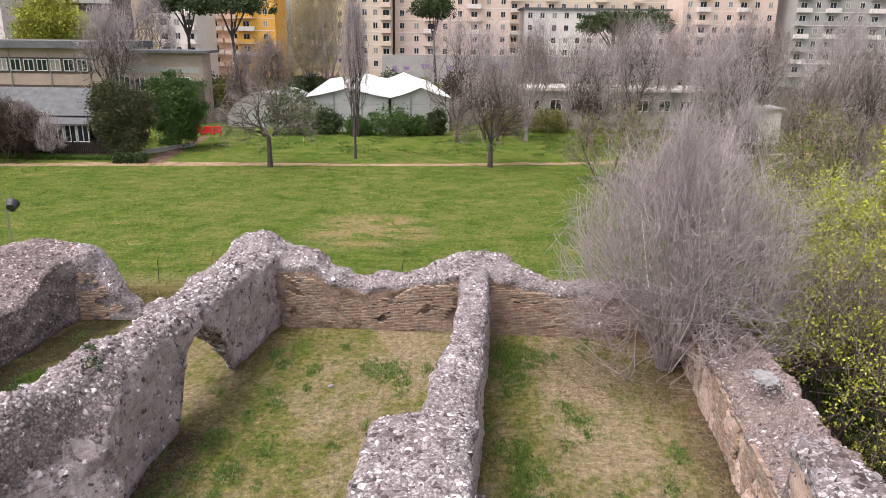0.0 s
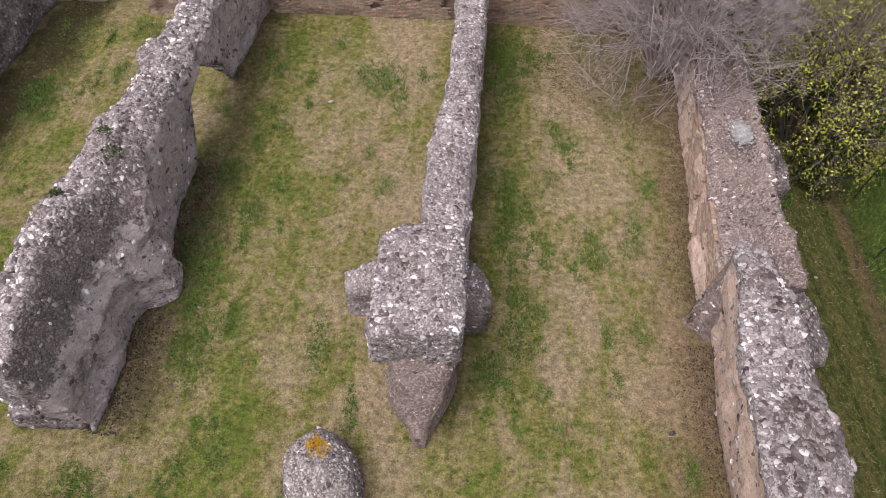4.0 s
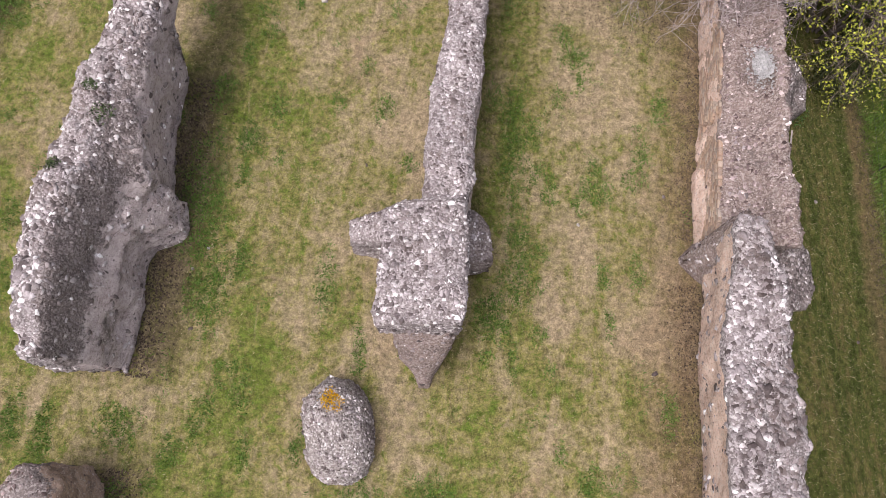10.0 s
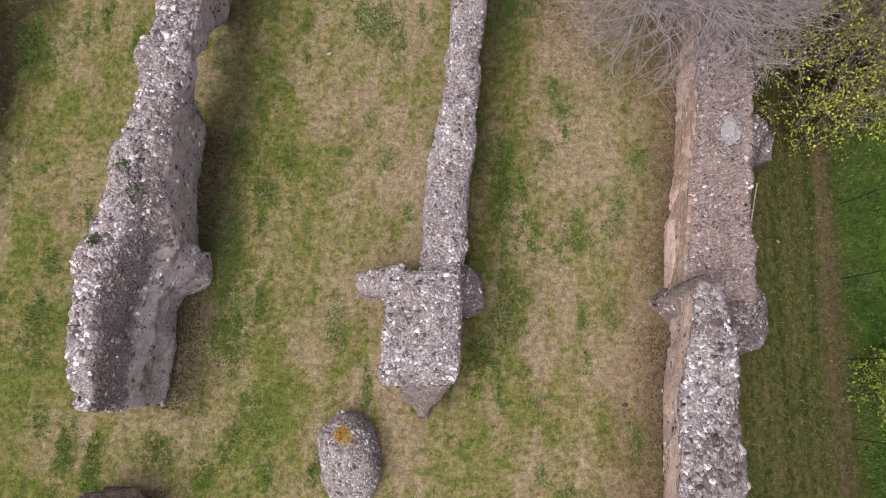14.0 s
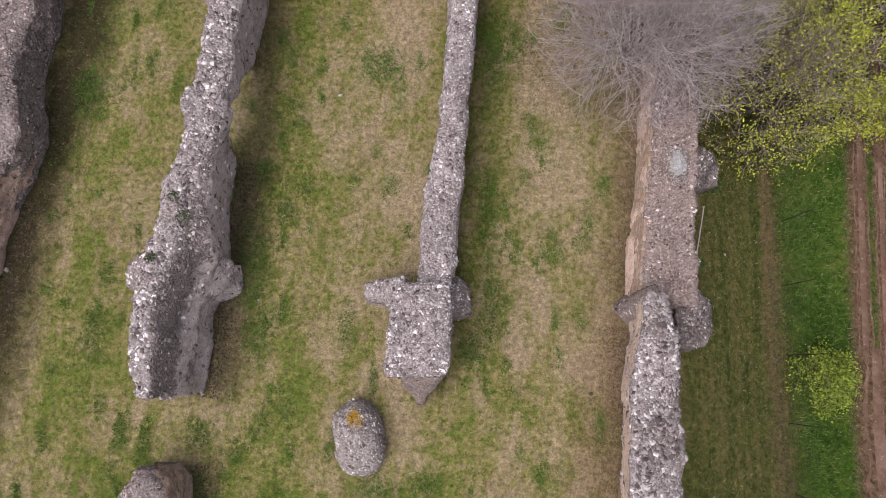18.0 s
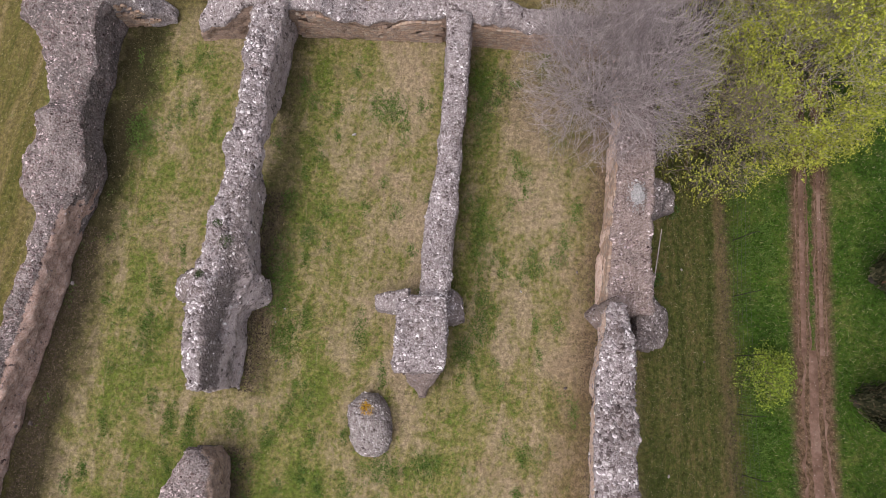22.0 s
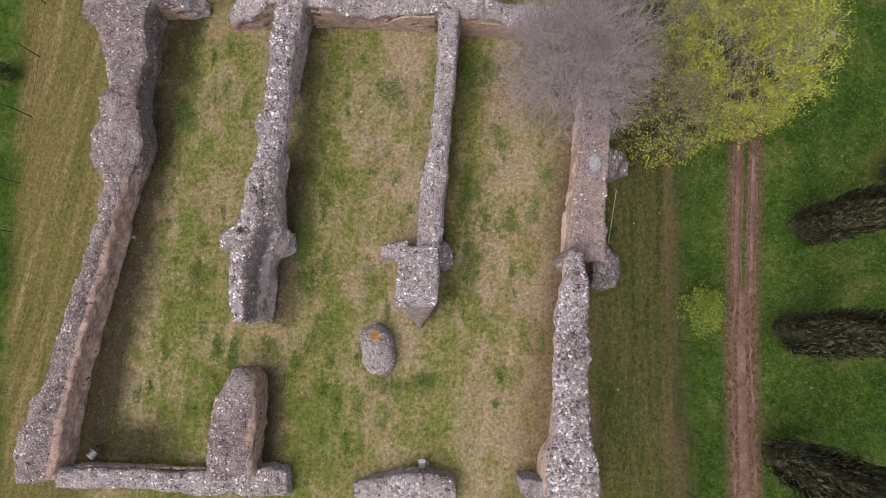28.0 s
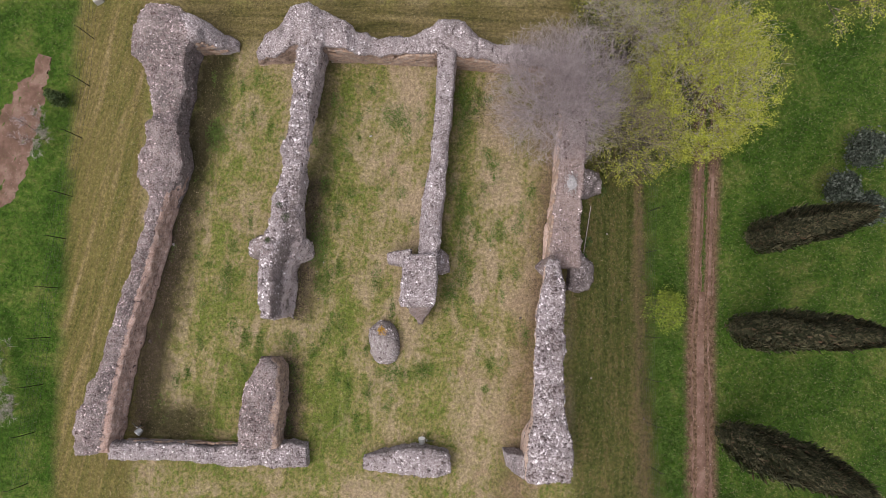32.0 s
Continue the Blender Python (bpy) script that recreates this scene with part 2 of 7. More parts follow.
def grass_colour(t, p):
    """Dry and fresh grass in soft patches and mown lines; lusher outside the enclosure, to the east and west."""
    x, y = axis(t, p, 0), axis(t, p, 1)
    streak = cloud(t, lane(t, p, 0.10, 1.0, 0.28), 1.1, 7, 0.7, 0.7)
    patch = cloud(t, p, 0.34, 6, 0.6, 0.8)
    spot = cloud(t, p, 3.2, 7, 0.75, 0.5)
    wob = cloud(t, p, 0.7, 6, 0.65, 0.5)
    straw, tan, olive, green = (0.325, 0.258, 0.178), (0.262, 0.222, 0.125), (0.2, 0.184, 0.07), (0.115, 0.146, 0.031)
    v = calc(t, "ADD", calc(t, "MULTIPLY", streak, 0.32), calc(t, "ADD", calc(t, "MULTIPLY", patch, 0.36), calc(t, "MULTIPLY", spot, 0.32)))
    # greener in the western compartment, along the feet of the inner walls and round the boulder; drier towards the east
    shear = lambda k, y0: calc(t, "MULTIPLY_ADD", y, -k, calc(t, "ADD", x, k * y0))
    x1, x2, x3, x4 = shear(0.18, 10), shear(0.07, 10), shear(0.075, 13), shear(0.13, 8)
    fresh = calc(t, "MULTIPLY", band(t, x2, wob, -15.5, -9.5, 3.0), 0.035)
    fresh = calc(t, "ADD", fresh, calc(t, "MULTIPLY", band(t, x3, wob, 0.9, 2.2, 2.4), 0.055))
    fresh = calc(t, "ADD", fresh, calc(t, "MULTIPLY", band(t, x2, wob, -6.9, -4.6, 2.6), 0.05))
    fresh = calc(t, "ADD", fresh, calc(t, "MULTIPLY", calc(t, "MULTIPLY", band(t, y, wob, 2.0, 7.5, 3.0), band(t, x2, wob, -12.0, 0.5, 4.0)), 0.045))
    fresh = calc(t, "ADD", fresh, calc(t, "MULTIPLY", band(t, x3, wob, 3.4, 6.0, 2.6), -0.018))
    fresh = calc(t, "ADD", fresh, calc(t, "MULTIPLY", band(t, x3, wob, -2.8, -0.6, 2.0), -0.028))
    v = calc(t, "ADD", v, fresh)
    col = ramp(t, v, [(0.43, straw), (0.485, tan), (0.532, olive), (0.588, green)])
    lush = calc(t, "MULTIPLY", ramp(t, spot, [(0.52, 0.0), (0.60, 1.0)]), ramp(t, v, [(0.50, 0.0), (0.56, 1.0)]))
    col = blend(t, calc(t, "MULTIPLY", lush, 0.7), col, (0.088, 0.14, 0.023))
    col = blend(t, ramp(t, cloud(t, p, 0.5, 7, 0.7, 1.0), [(0.55, 0.0), (0.66, 0.6)]), col, (0.265, 0.19, 0.135))
    col = blend(t, ramp(t, cloud(t, lane(t, p, 0.10, 1.6, 0.3), 1.0, 6, 0.7, 1.8), [(0.58, 0.0), (0.70, 0.4)]), col, (0.34, 0.285, 0.185))
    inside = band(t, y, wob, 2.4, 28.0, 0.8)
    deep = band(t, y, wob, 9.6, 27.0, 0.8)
    damp_shade, rusty = (0.05, 0.041, 0.025), (0.165, 0.112, 0.076)
    # dark strips east of the walls: damp earth with the walls' shade painted in
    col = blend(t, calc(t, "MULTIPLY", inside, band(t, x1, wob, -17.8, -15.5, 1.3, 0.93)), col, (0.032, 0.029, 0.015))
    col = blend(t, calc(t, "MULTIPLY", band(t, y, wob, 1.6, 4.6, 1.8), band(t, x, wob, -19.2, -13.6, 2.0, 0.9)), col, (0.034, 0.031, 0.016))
    col = blend(t, calc(t, "MULTIPLY", band(t, y, wob, 2.2, 7.0, 1.2), band(t, x, wob, -9.3, -8.0, 1.0, 0.85)), col, damp_shade)
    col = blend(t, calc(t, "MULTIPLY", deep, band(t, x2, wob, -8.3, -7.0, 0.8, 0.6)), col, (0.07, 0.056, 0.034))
    col = blend(t, calc(t, "MULTIPLY", deep, band(t, x3, wob, 0.2, 0.9, 0.8, 0.6)), col, damp_shade)
    col = blend(t, band(t, x4, wob, 5.7, 7.4, 1.8, 0.75), col, rusty)
    mown = cloud(t, lane(t, p, 0.03, 1.4, 0.12), 1.0, 7, 0.7, 0.5)
    rows_w = cloud(t, lane(t, p, 0.25, 1.3, 0.10), 1.0, 7, 0.7, 0.6)
    side = ramp(t, calc(t, "ADD", calc(t, "MULTIPLY", mown, 0.5), calc(t, "MULTIPLY", spot, 0.5)), [(0.42, (0.044, 0.062, 0.014)), (0.48, (0.074, 0.088, 0.024)), (0.54, (0.106, 0.103, 0.035)), (0.62, (0.165, 0.125, 0.064))])
    wside = ramp(t, calc(t, "ADD", calc(t, "MULTIPLY", rows_w, 0.7), calc(t, "MULTIPLY", spot, 0.3)), [(0.38, (0.075, 0.085, 0.02)), (0.45, (0.115, 0.11, 0.034)), (0.53, (0.155, 0.13, 0.05)), (0.60, (0.21, 0.165, 0.085)), (0.66, (0.30, 0.25, 0.14))])
    out_e = ramp(t, calc(t, "ADD", x, -8.6), [(0.0, 0.0), (0.8, 1.0)])
    out_w = ramp(t, calc(t, "MULTIPLY_ADD", x, -1.0, -17.8), [(0.0, 0.0), (0.8, 1.0)])
    side = blend(t, band(t, shear(0.03, 10), wob, 13.9, 14.3, 0.7, 0.7), side, (0.15, 0.10, 0.068))
    col = blend(t, out_e, col, side)
    col = blend(t, out_w, col, wside)
    east = ramp(t, calc(t, "MULTIPLY_ADD", wob, 1.6, calc(t, "ADD", x, -15.3)), [(0.0, 0.0), (0.9, 1.0)])
    west = ramp(t, calc(t, "MULTIPLY_ADD", wob, 1.6, calc(t, "MULTIPLY_ADD", x, -1.0, -24.0)), [(0.0, 0.0), (0.9, 1.0)])
    north = ramp(t, calc(t, "MULTIPLY_ADD", y, 0.12, -3.6), [(0.0, 0.0), (0.5, 1.0)])
    outer = ramp(t, calc(t, "ADD", calc(t, "MULTIPLY", patch, 0.5), calc(t, "MULTIPLY", spot, 0.5)), [(0.42, (0.105, 0.13, 0.034)), (0.48, (0.058, 0.108, 0.016)), (0.53, (0.037, 0.085, 0.011)), (0.6, (0.022, 0.056, 0.007))])
    meadow = ramp(t, calc(t, "ADD", calc(t, "MULTIPLY", cloud(t, stretch(t, p, (0.8, 1.1, 1.0), 0.4), 0.9, 8, 0.75), 0.45), calc(t, "ADD", calc(t, "MULTIPLY", patch, 0.3), calc(t, "MULTIPLY", spot, 0.25))), [(0.42, (0.19, 0.185, 0.06)), (0.48, (0.12, 0.158, 0.032)), (0.54, (0.082, 0.138, 0.02)), (0.60, (0.05, 0.105, 0.013))])
    fx, fy = calc(t, "MULTIPLY", calc(t, "ADD", x, 4.8), 0.2), calc(t, "MULTIPLY", calc(t, "ADD", y, -43.5), 0.19)
    far = calc(t, "SQRT", calc(t, "ADD", calc(t, "MULTIPLY", fx, fx), calc(t, "MULTIPLY", fy, fy)))
    bare = calc(t, "MULTIPLY", ramp(t, cloud(t, stretch(t, p, (0.6, 0.9, 1.0)), 0.9, 7, 0.75), [(0.42, 0.0), (0.52, 1.0)]), ramp(t, far, [(0.55, 1.0), (1.0, 0.0)]))
    meadow = blend(t, calc(t, "MULTIPLY", bare, 0.75), meadow, (0.30, 0.225, 0.125))
    town = ramp(t, calc(t, "MULTIPLY_ADD", y, 0.2, -19.0), [(0.0, 0.0), (1.0, 1.0)])
    meadow = blend(t, town, meadow, (0.085, 0.078, 0.066))
    south = ramp(t, calc(t, "MULTIPLY_ADD", y, -0.1, 4.0), [(0.0, 0.0), (1.0, 1.0)])
    col = blend(t, calc(t, "MULTIPLY", east, south), col, outer)
    col = blend(t, calc(t, "MULTIPLY", west, south), col, outer)
    col = blend(t, north, col, meadow)
    rows_n = cloud(t, stretch(t, p, (0.14, 1.7, 1.0)), 1.0, 6, 0.68, 0.5)
    strip_n = ramp(t, calc(t, "ADD", calc(t, "MULTIPLY", rows_n, 0.65), calc(t, "MULTIPLY", spot, 0.35)), [(0.40, (0.06, 0.056, 0.02)), (0.48, (0.11, 0.095, 0.036)), (0.55, (0.155, 0.125, 0.058)), (0.63, (0.22, 0.18, 0.095))])
    col = blend(t, calc(t, "MULTIPLY", band(t, y, wob, 27.2, 31.0, 1.6, 0.9), band(t, x, wob, -19.0, 10.0, 2.0)), col, strip_n)
    across = calc(t, "MULTIPLY_ADD", cloud(t, p, 3.0, 6, 0.75), 0.9, calc(t, "MULTIPLY_ADD", y, -0.067, calc(t, "ADD", x, -17.78 - 0.45)))
    off = calc(t, "ABSOLUTE", across)
    worn = ramp(t, calc(t, "MULTIPLY_ADD", off, -2.2, 2.75), [(0.0, 0.0), (1.0, 0.9)])
    mid_grass = calc(t, "MULTIPLY", ramp(t, calc(t, "MULTIPLY_ADD", off, -8.0, 1.4), [(0.0, 0.0), (1.0, 1.0)]), ramp(t, calc(t, "MULTIPLY_ADD", y, 0.5, -5.0), [(0.0, 0.0), (1.0, 0.9)]))
    worn = calc(t, "MULTIPLY", worn, calc(t, "SUBTRACT", 1.0, mid_grass))
    worn = calc(t, "MULTIPLY", worn, ramp(t, calc(t, "MULTIPLY_ADD", y, -0.1, 4.5), [(0.0, 0.0), (1.0, 1.0)]))
    col = blend(t, worn, col, ramp(t, spot, [(0.40, (0.085, 0.05, 0.036)), (0.5, (0.135, 0.08, 0.06)), (0.60, (0.19, 0.125, 0.098))]))
    tone = calc(t, "ADD", calc(t, "MULTIPLY", cloud(t, p, 5.0, 7, 0.85), 0.65), calc(t, "MULTIPLY", cloud(t, p, 38.0, 3, 0.7), 0.35))
    col = blend(t, 1.0, col, ramp(t, tone, [(0.39, (0.36, 0.37, 0.33)), (0.5, (0.98, 0.98, 0.98)), (0.61, (1.72, 1.68, 1.6))]), "MULTIPLY")
    return col


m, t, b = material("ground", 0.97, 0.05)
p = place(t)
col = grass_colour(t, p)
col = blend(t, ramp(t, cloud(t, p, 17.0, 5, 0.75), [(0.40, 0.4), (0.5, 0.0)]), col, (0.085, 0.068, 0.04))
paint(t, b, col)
relief(t, b, calc(t, "ADD", cloud(t, p, 30.0, 5, 0.8), cloud(t, p, 6.0, 4, 0.7)), 0.8, 0.06)

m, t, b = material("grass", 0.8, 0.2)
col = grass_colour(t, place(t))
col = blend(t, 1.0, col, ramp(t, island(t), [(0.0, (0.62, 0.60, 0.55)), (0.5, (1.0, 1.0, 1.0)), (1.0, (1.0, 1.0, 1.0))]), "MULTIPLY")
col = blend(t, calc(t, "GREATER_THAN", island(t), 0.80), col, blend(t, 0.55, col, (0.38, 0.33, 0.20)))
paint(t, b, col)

m, t, b = material("weeds", 0.8, 0.2)
paint(t, b, ramp(t, island(t), [(0.0, (0.04, 0.08, 0.014)), (0.5, (0.075, 0.14, 0.024)), (1.0, (0.125, 0.195, 0.04))]))

m, t, b = material("dirt", 0.95, 0.08)
p = place(t)
col = ramp(t, cloud(t, p, 1.1, 6, 0.7), [(0.38, (0.105, 0.064, 0.048)), (0.5, (0.16, 0.098, 0.077)), (0.62, (0.22, 0.148, 0.12))])
col = blend(t, ramp(t, cloud(t, p, 9.0, 5, 0.7), [(0.45, 0.0), (0.7, 0.6)]), col, (0.13, 0.092, 0.072))
col = blend(t, calc(t, "LESS_THAN", cells(t, p, 5.5), 0.10), col, (0.45, 0.40, 0.36))
paint(t, b, col)
relief(t, b, cloud(t, p, 18.0, 6, 0.75), 0.7, 0.03)

m, t, b = material("path_earth", 0.95, 0.08)
p = place(t)
col = ramp(t, cloud(t, p, 0.8, 6, 0.7), [(0.36, (0.17, 0.135, 0.07)), (0.46, (0.30, 0.215, 0.14)), (0.62, (0.40, 0.29, 0.20))])
paint(t, b, blend(t, ramp(t, cloud(t, p, 8.0, 5, 0.7), [(0.45, 0.0), (0.7, 0.5)]), col, (0.22, 0.16, 0.10)))


def make_plain(name, a, c, scale=4.0, rough=0.8, spec=0.25, metal=0.0, bump=0.2):
    """A painted or rendered surface with two scales of wear."""
    m, t, b = material(name, rough, spec)
    b.inputs["Metallic"].default_value = metal
    p = place(t)
    f = calc(t, "ADD", calc(t, "MULTIPLY", cloud(t, p, scale, 5, 0.65), 0.7), calc(t, "MULTIPLY", cloud(t, p, scale * 9, 3, 0.6), 0.3))
    paint(t, b, ramp(t, f, [(0.35, a), (0.65, c)]))
    relief(t, b, cloud(t, p, scale * 8, 4, 0.6), bump, 0.02)
    return m


def make_leaf(name, stops, rough=0.6):
    m, t, b = material(name, rough, 0.3)
    paint(t, b, ramp(t, island(t), stops))


make_plain("bark", (0.055, 0.045, 0.04), (0.125, 0.108, 0.10), 5.0, 0.95, 0.1, 0, 0.8)
make_plain("bark_pale", (0.25, 0.21, 0.212), (0.45, 0.395, 0.40), 4.0, 0.95, 0.1, 0, 0.6)
make_leaf("twigs", [(0.0, (0.24, 0.198, 0.206)), (0.5, (0.39, 0.335, 0.346)), (1.0, (0.57, 0.505, 0.518))], 0.9)
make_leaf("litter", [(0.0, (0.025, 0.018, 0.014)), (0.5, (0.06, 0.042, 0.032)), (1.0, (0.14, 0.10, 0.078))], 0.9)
make_leaf("twigs_brown", [(0.0, (0.13, 0.10, 0.09)), (0.5, (0.23, 0.185, 0.172)), (1.0, (0.36, 0.305, 0.29))], 0.9)
make_leaf("leaf_spring", [(0.0, (0.14, 0.17, 0.022)), (0.4, (0.29, 0.32, 0.038)), (1.0, (0.48, 0.50, 0.08))])
make_leaf("leaf_fresh", [(0.0, (0.10, 0.145, 0.02)), (0.5, (0.19, 0.27, 0.032)), (1.0, (0.32, 0.39, 0.055))])
make_leaf("leaf_dull", [(0.0, (0.08, 0.08, 0.02)), (0.5, (0.16, 0.16, 0.04)), (1.0, (0.28, 0.27, 0.09))])
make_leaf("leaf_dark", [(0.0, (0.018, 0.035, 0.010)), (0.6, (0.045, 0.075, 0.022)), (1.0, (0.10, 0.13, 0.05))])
make_leaf("leaf_laurel", [(0.0, (0.02, 0.03, 0.010)), (0.5, (0.05, 0.062, 0.022)), (0.85, (0.10, 0.10, 0.045)), (1.0, (0.17, 0.15, 0.08))])
make_leaf("twigs_straw", [(0.0, (0.20, 0.165, 0.09)), (0.5, (0.34, 0.29, 0.17)), (1.0, (0.46, 0.40, 0.25))], 0.9)
make_leaf("leaf_green", [(0.0, (0.02, 0.05, 0.010)), (0.6, (0.05, 0.11, 0.02)), (1.0, (0.11, 0.19, 0.04))])
make_leaf("leaf_grey", [(0.0, (0.02, 0.029, 0.02)), (0.6, (0.052, 0.068, 0.052)), (1.0, (0.135, 0.155, 0.135))])
make_leaf("cypress_green", [(0.0, (0.016, 0.021, 0.010)), (0.45, (0.05, 0.054, 0.027)), (0.75, (0.115, 0.11, 0.06)), (0.93, (0.21, 0.19, 0.12)), (1.0, (0.15, 0.08, 0.05))], 0.8)
make_plain("plaster_cream", (0.634, 0.527, 0.425), (0.743, 0.634, 0.527), 0.6)
make_plain("plaster_pink", (0.675, 0.520, 0.452), (0.769, 0.614, 0.540), 0.5)
make_plain("school_wall", (0.351, 0.275, 0.237), (0.456, 0.370, 0.323), 0.6)
make_plain("house_wall", (0.096, 0.085, 0.080), (0.152, 0.136, 0.128), 0.6)
make_plain("plaster_grey", (0.342, 0.333, 0.324), (0.450, 0.441, 0.423), 0.5)
make_plain("plaster_white", (0.700, 0.658, 0.630), (0.798, 0.756, 0.728), 0.5)
make_plain("plaster_orange", (0.713, 0.391, 0.081), (0.828, 0.483, 0.115), 0.4)
make_plain("plaster_yellow", (0.666, 0.549, 0.353), (0.745, 0.647, 0.451), 0.4)
make_plain("brown_wall", (0.075, 0.056, 0.05), (0.115, 0.09, 0.08), 1.0)
make_plain("roof_grey", (0.102, 0.105, 0.114), (0.178, 0.184, 0.194), 1.2, 0.9, 0.1)
make_plain("canvas_white", (0.74, 0.76, 0.77), (0.84, 0.85, 0.86), 0.6, 0.6)
make_plain("canvas_grey", (0.40, 0.41, 0.40), (0.50, 0.51, 0.50), 0.8, 0.7)
make_plain("canvas_dull", (0.280, 0.287, 0.287), (0.406, 0.413, 0.413), 0.8, 0.7)
make_plain("red_plastic", (0.48, 0.012, 0.02), (0.62, 0.03, 0.035), 1.0, 0.5)
make_plain("white_paint", (0.66, 0.66, 0.66), (0.76, 0.76, 0.75), 3.0, 0.5)
make_plain("graffiti", (0.20, 0.12, 0.27), (0.36, 0.27, 0.42), 0.5, 0.8)
make_plain("metal_dark", (0.045, 0.045, 0.05), (0.09, 0.09, 0.095), 8.0, 0.5, 0.5, 0.6)
make_plain("metal_grey", (0.30, 0.31, 0.32), (0.42, 0.43, 0.44), 8.0, 0.45, 0.5, 0.7)
make_plain("wood_grey", (0.02, 0.015, 0.014), (0.045, 0.035, 0.032), 6.0, 0.9, 0.2)
make_plain("shutter", (0.260, 0.234, 0.215), (0.364, 0.338, 0.312), 2.0, 0.7)
m, t, b = material("glass", 0.08, 0.6)
b.inputs["Base Color"].default_value = (0.025, 0.03, 0.035, 1)
m, t, b = material("lens", 0.15, 0.5)
b.inputs["Base Color"].default_value = (0.75, 0.77, 0.8, 1)

rng = np.random.default_rng(7)

# ---- small building kit ----


def mesh(name, verts, faces, mat, smooth=False):
    """A mesh from arrays: faces all of one size."""
    verts, faces = np.asarray(verts, np.float32), np.asarray(faces, np.int32)
    me = bpy.data.meshes.new(name)
    n, k = faces.shape
    me.vertices.add(len(verts))
    me.vertices.foreach_set("co", verts.ravel())
    me.loops.add(n * k)
    me.loops.foreach_set("vertex_index", faces.ravel())
    me.polygons.add(n)
    me.polygons.foreach_set("loop_start", np.arange(0, n * k, k, dtype=np.int32))
    me.polygons.foreach_set("loop_total", np.full(n, k, np.int32))
    if smooth:
        me.polygons.foreach_set("use_smooth", np.ones(n, bool))
    me.update(calc_edges=True)
    me.materials.append(MATS[mat])
    return me


def child(name, me, parent, label="", kind=""):
    ob = new(name, me)
    ob.parent = parent
    return tagged(ob, label, kind=kind)


def part(name, bm, mat, parent, label=""):
    me = bpy.data.meshes.new(name)
    bm.to_mesh(me)
    bm.free()
    me.materials.append(MATS[mat])
    ob = new(name, me)
    ob.parent = parent
    return tagged(ob, label)


def thing(name, x, y, z, label, category, group="", kind="", turn=0.0):
    ob = new(name)
    ob.matrix_basis = pose(x, y, z, 0, 0, turn)
    return tagged(ob, label, category, group, kind)


def box(bm, x0, y0, z0, x1, y1, z1, bevel=0.0):
    r = bmesh.ops.create_cube(bm, size=1.0, matrix=Matrix.Translation(((x0 + x1) / 2, (y0 + y1) / 2, (z0 + z1) / 2)) @ Matrix.Diagonal((x1 - x0, y1 - y0, z1 - z0, 1)))
    if bevel:
        es = list({e for v in r["verts"] for e in v.link_edges})
        bmesh.ops.bevel(bm, geom=es, offset=bevel, segments=1, affect="EDGES")
    return bm


def boxed(*a, **k):
    return box(bmesh.new(), *a, **k)


def rod(bm, a, c, r0, r1=None, sides=8):
    a, c = Vector(a), Vector(c)
    turn = (c - a).to_track_quat("Z", "Y").to_matrix().to_4x4()
    bmesh.ops.create_cone(bm, cap_ends=True, segments=sides, radius1=r0, radius2=r0 if r1 is None else r1, depth=(c - a).length, matrix=Matrix.Translation((a + c) / 2) @ turn)
    return bm


def sstep(a, c, v):
    k = np.clip((np.asarray(v, float) - a) / (c - a), 0, 1)
    return k * k * (3 - 2 * k)


WAVES = [(rng.normal(0, 1, 3), rng.uniform(0, 6.28)) for _ in range(24)]


def wavy(p, size, seed=0, octaves=4):
    """Smooth bumpy noise in about -1..1 at points p, for shapes of the given size in metres."""
    p = np.asarray(p, float) / size
    out, amp = np.zeros(len(p)), 1.0
    for o in range(octaves):
        for k in range(5):
            d, ph = WAVES[(seed * 7 + o * 5 + k) % len(WAVES)]
            out += amp * 0.45 * np.sin(p @ d * (2.0 + 0.3 * k) + ph * (seed + 1) + 1.7 * np.sin(p @ np.roll(d, 1) + ph))
        amp *= 0.5
        p = p * 2.07
    return out / 2.2


def ground_z(x, y):
    """The ruin stands on a low terrace; the land falls away outside it."""
    x, y = np.asarray(x, float), np.asarray(y, float)
    east = -2.6 * sstep(9.0, 15.0, x) * (0.62 + 0.38 * sstep(-2, 9, y))
    west = -1.5 * sstep(18.5, 24.0, -x)
    north = -0.8 * sstep(28.5, 42.0, y)
    far = sstep(30.0, 46.0, y)
    return np.minimum(np.minimum(east, west), north) * (1 - far) - 0.8 * far


def ragged(run, seed):
    """Uneven offsets along a broken edge, about -1..1, with steps of many sizes."""
    out = []
    for q in run:
        v = Vector((q[0], q[1], seed * 13.7))
        out.append(sum(a_ * noise.noise(v * k) for k, a_ in ((0.45, 0.9), (1.3, 0.8), (3.4, 0.4), (8.0, 0.12))))
    return np.array(out)


def craggy(P, size, seed, octaves=3):
    """Bumps without any beat, about -1..1, for broken masonry."""
    out, k, a_ = np.zeros(len(P)), 1.0 / size, 1.0
    for o in range(octaves):
        out += a_ * np.array([noise.noise(Vector(q)) for q in (P * k + seed * 7.13 + o * 3.7).tolist()])
        k, a_ = k * 2.1, a_ * 0.55
    return out * 1.25


# ---- ground ----
def axis_lines(core0, core1, step, far):
    inner = np.arange(core0, core1 + step / 2, step)
    out, gap = [], step
    v = core1
    while v < far:
        gap *= 1.22
        v += gap
        out.append(v)
    low, gap, v = [], step, core0
    while v > -far:
        gap *= 1.22
        v -= gap
        low.append(v)
    return np.r_[low[::-1], inner, out]


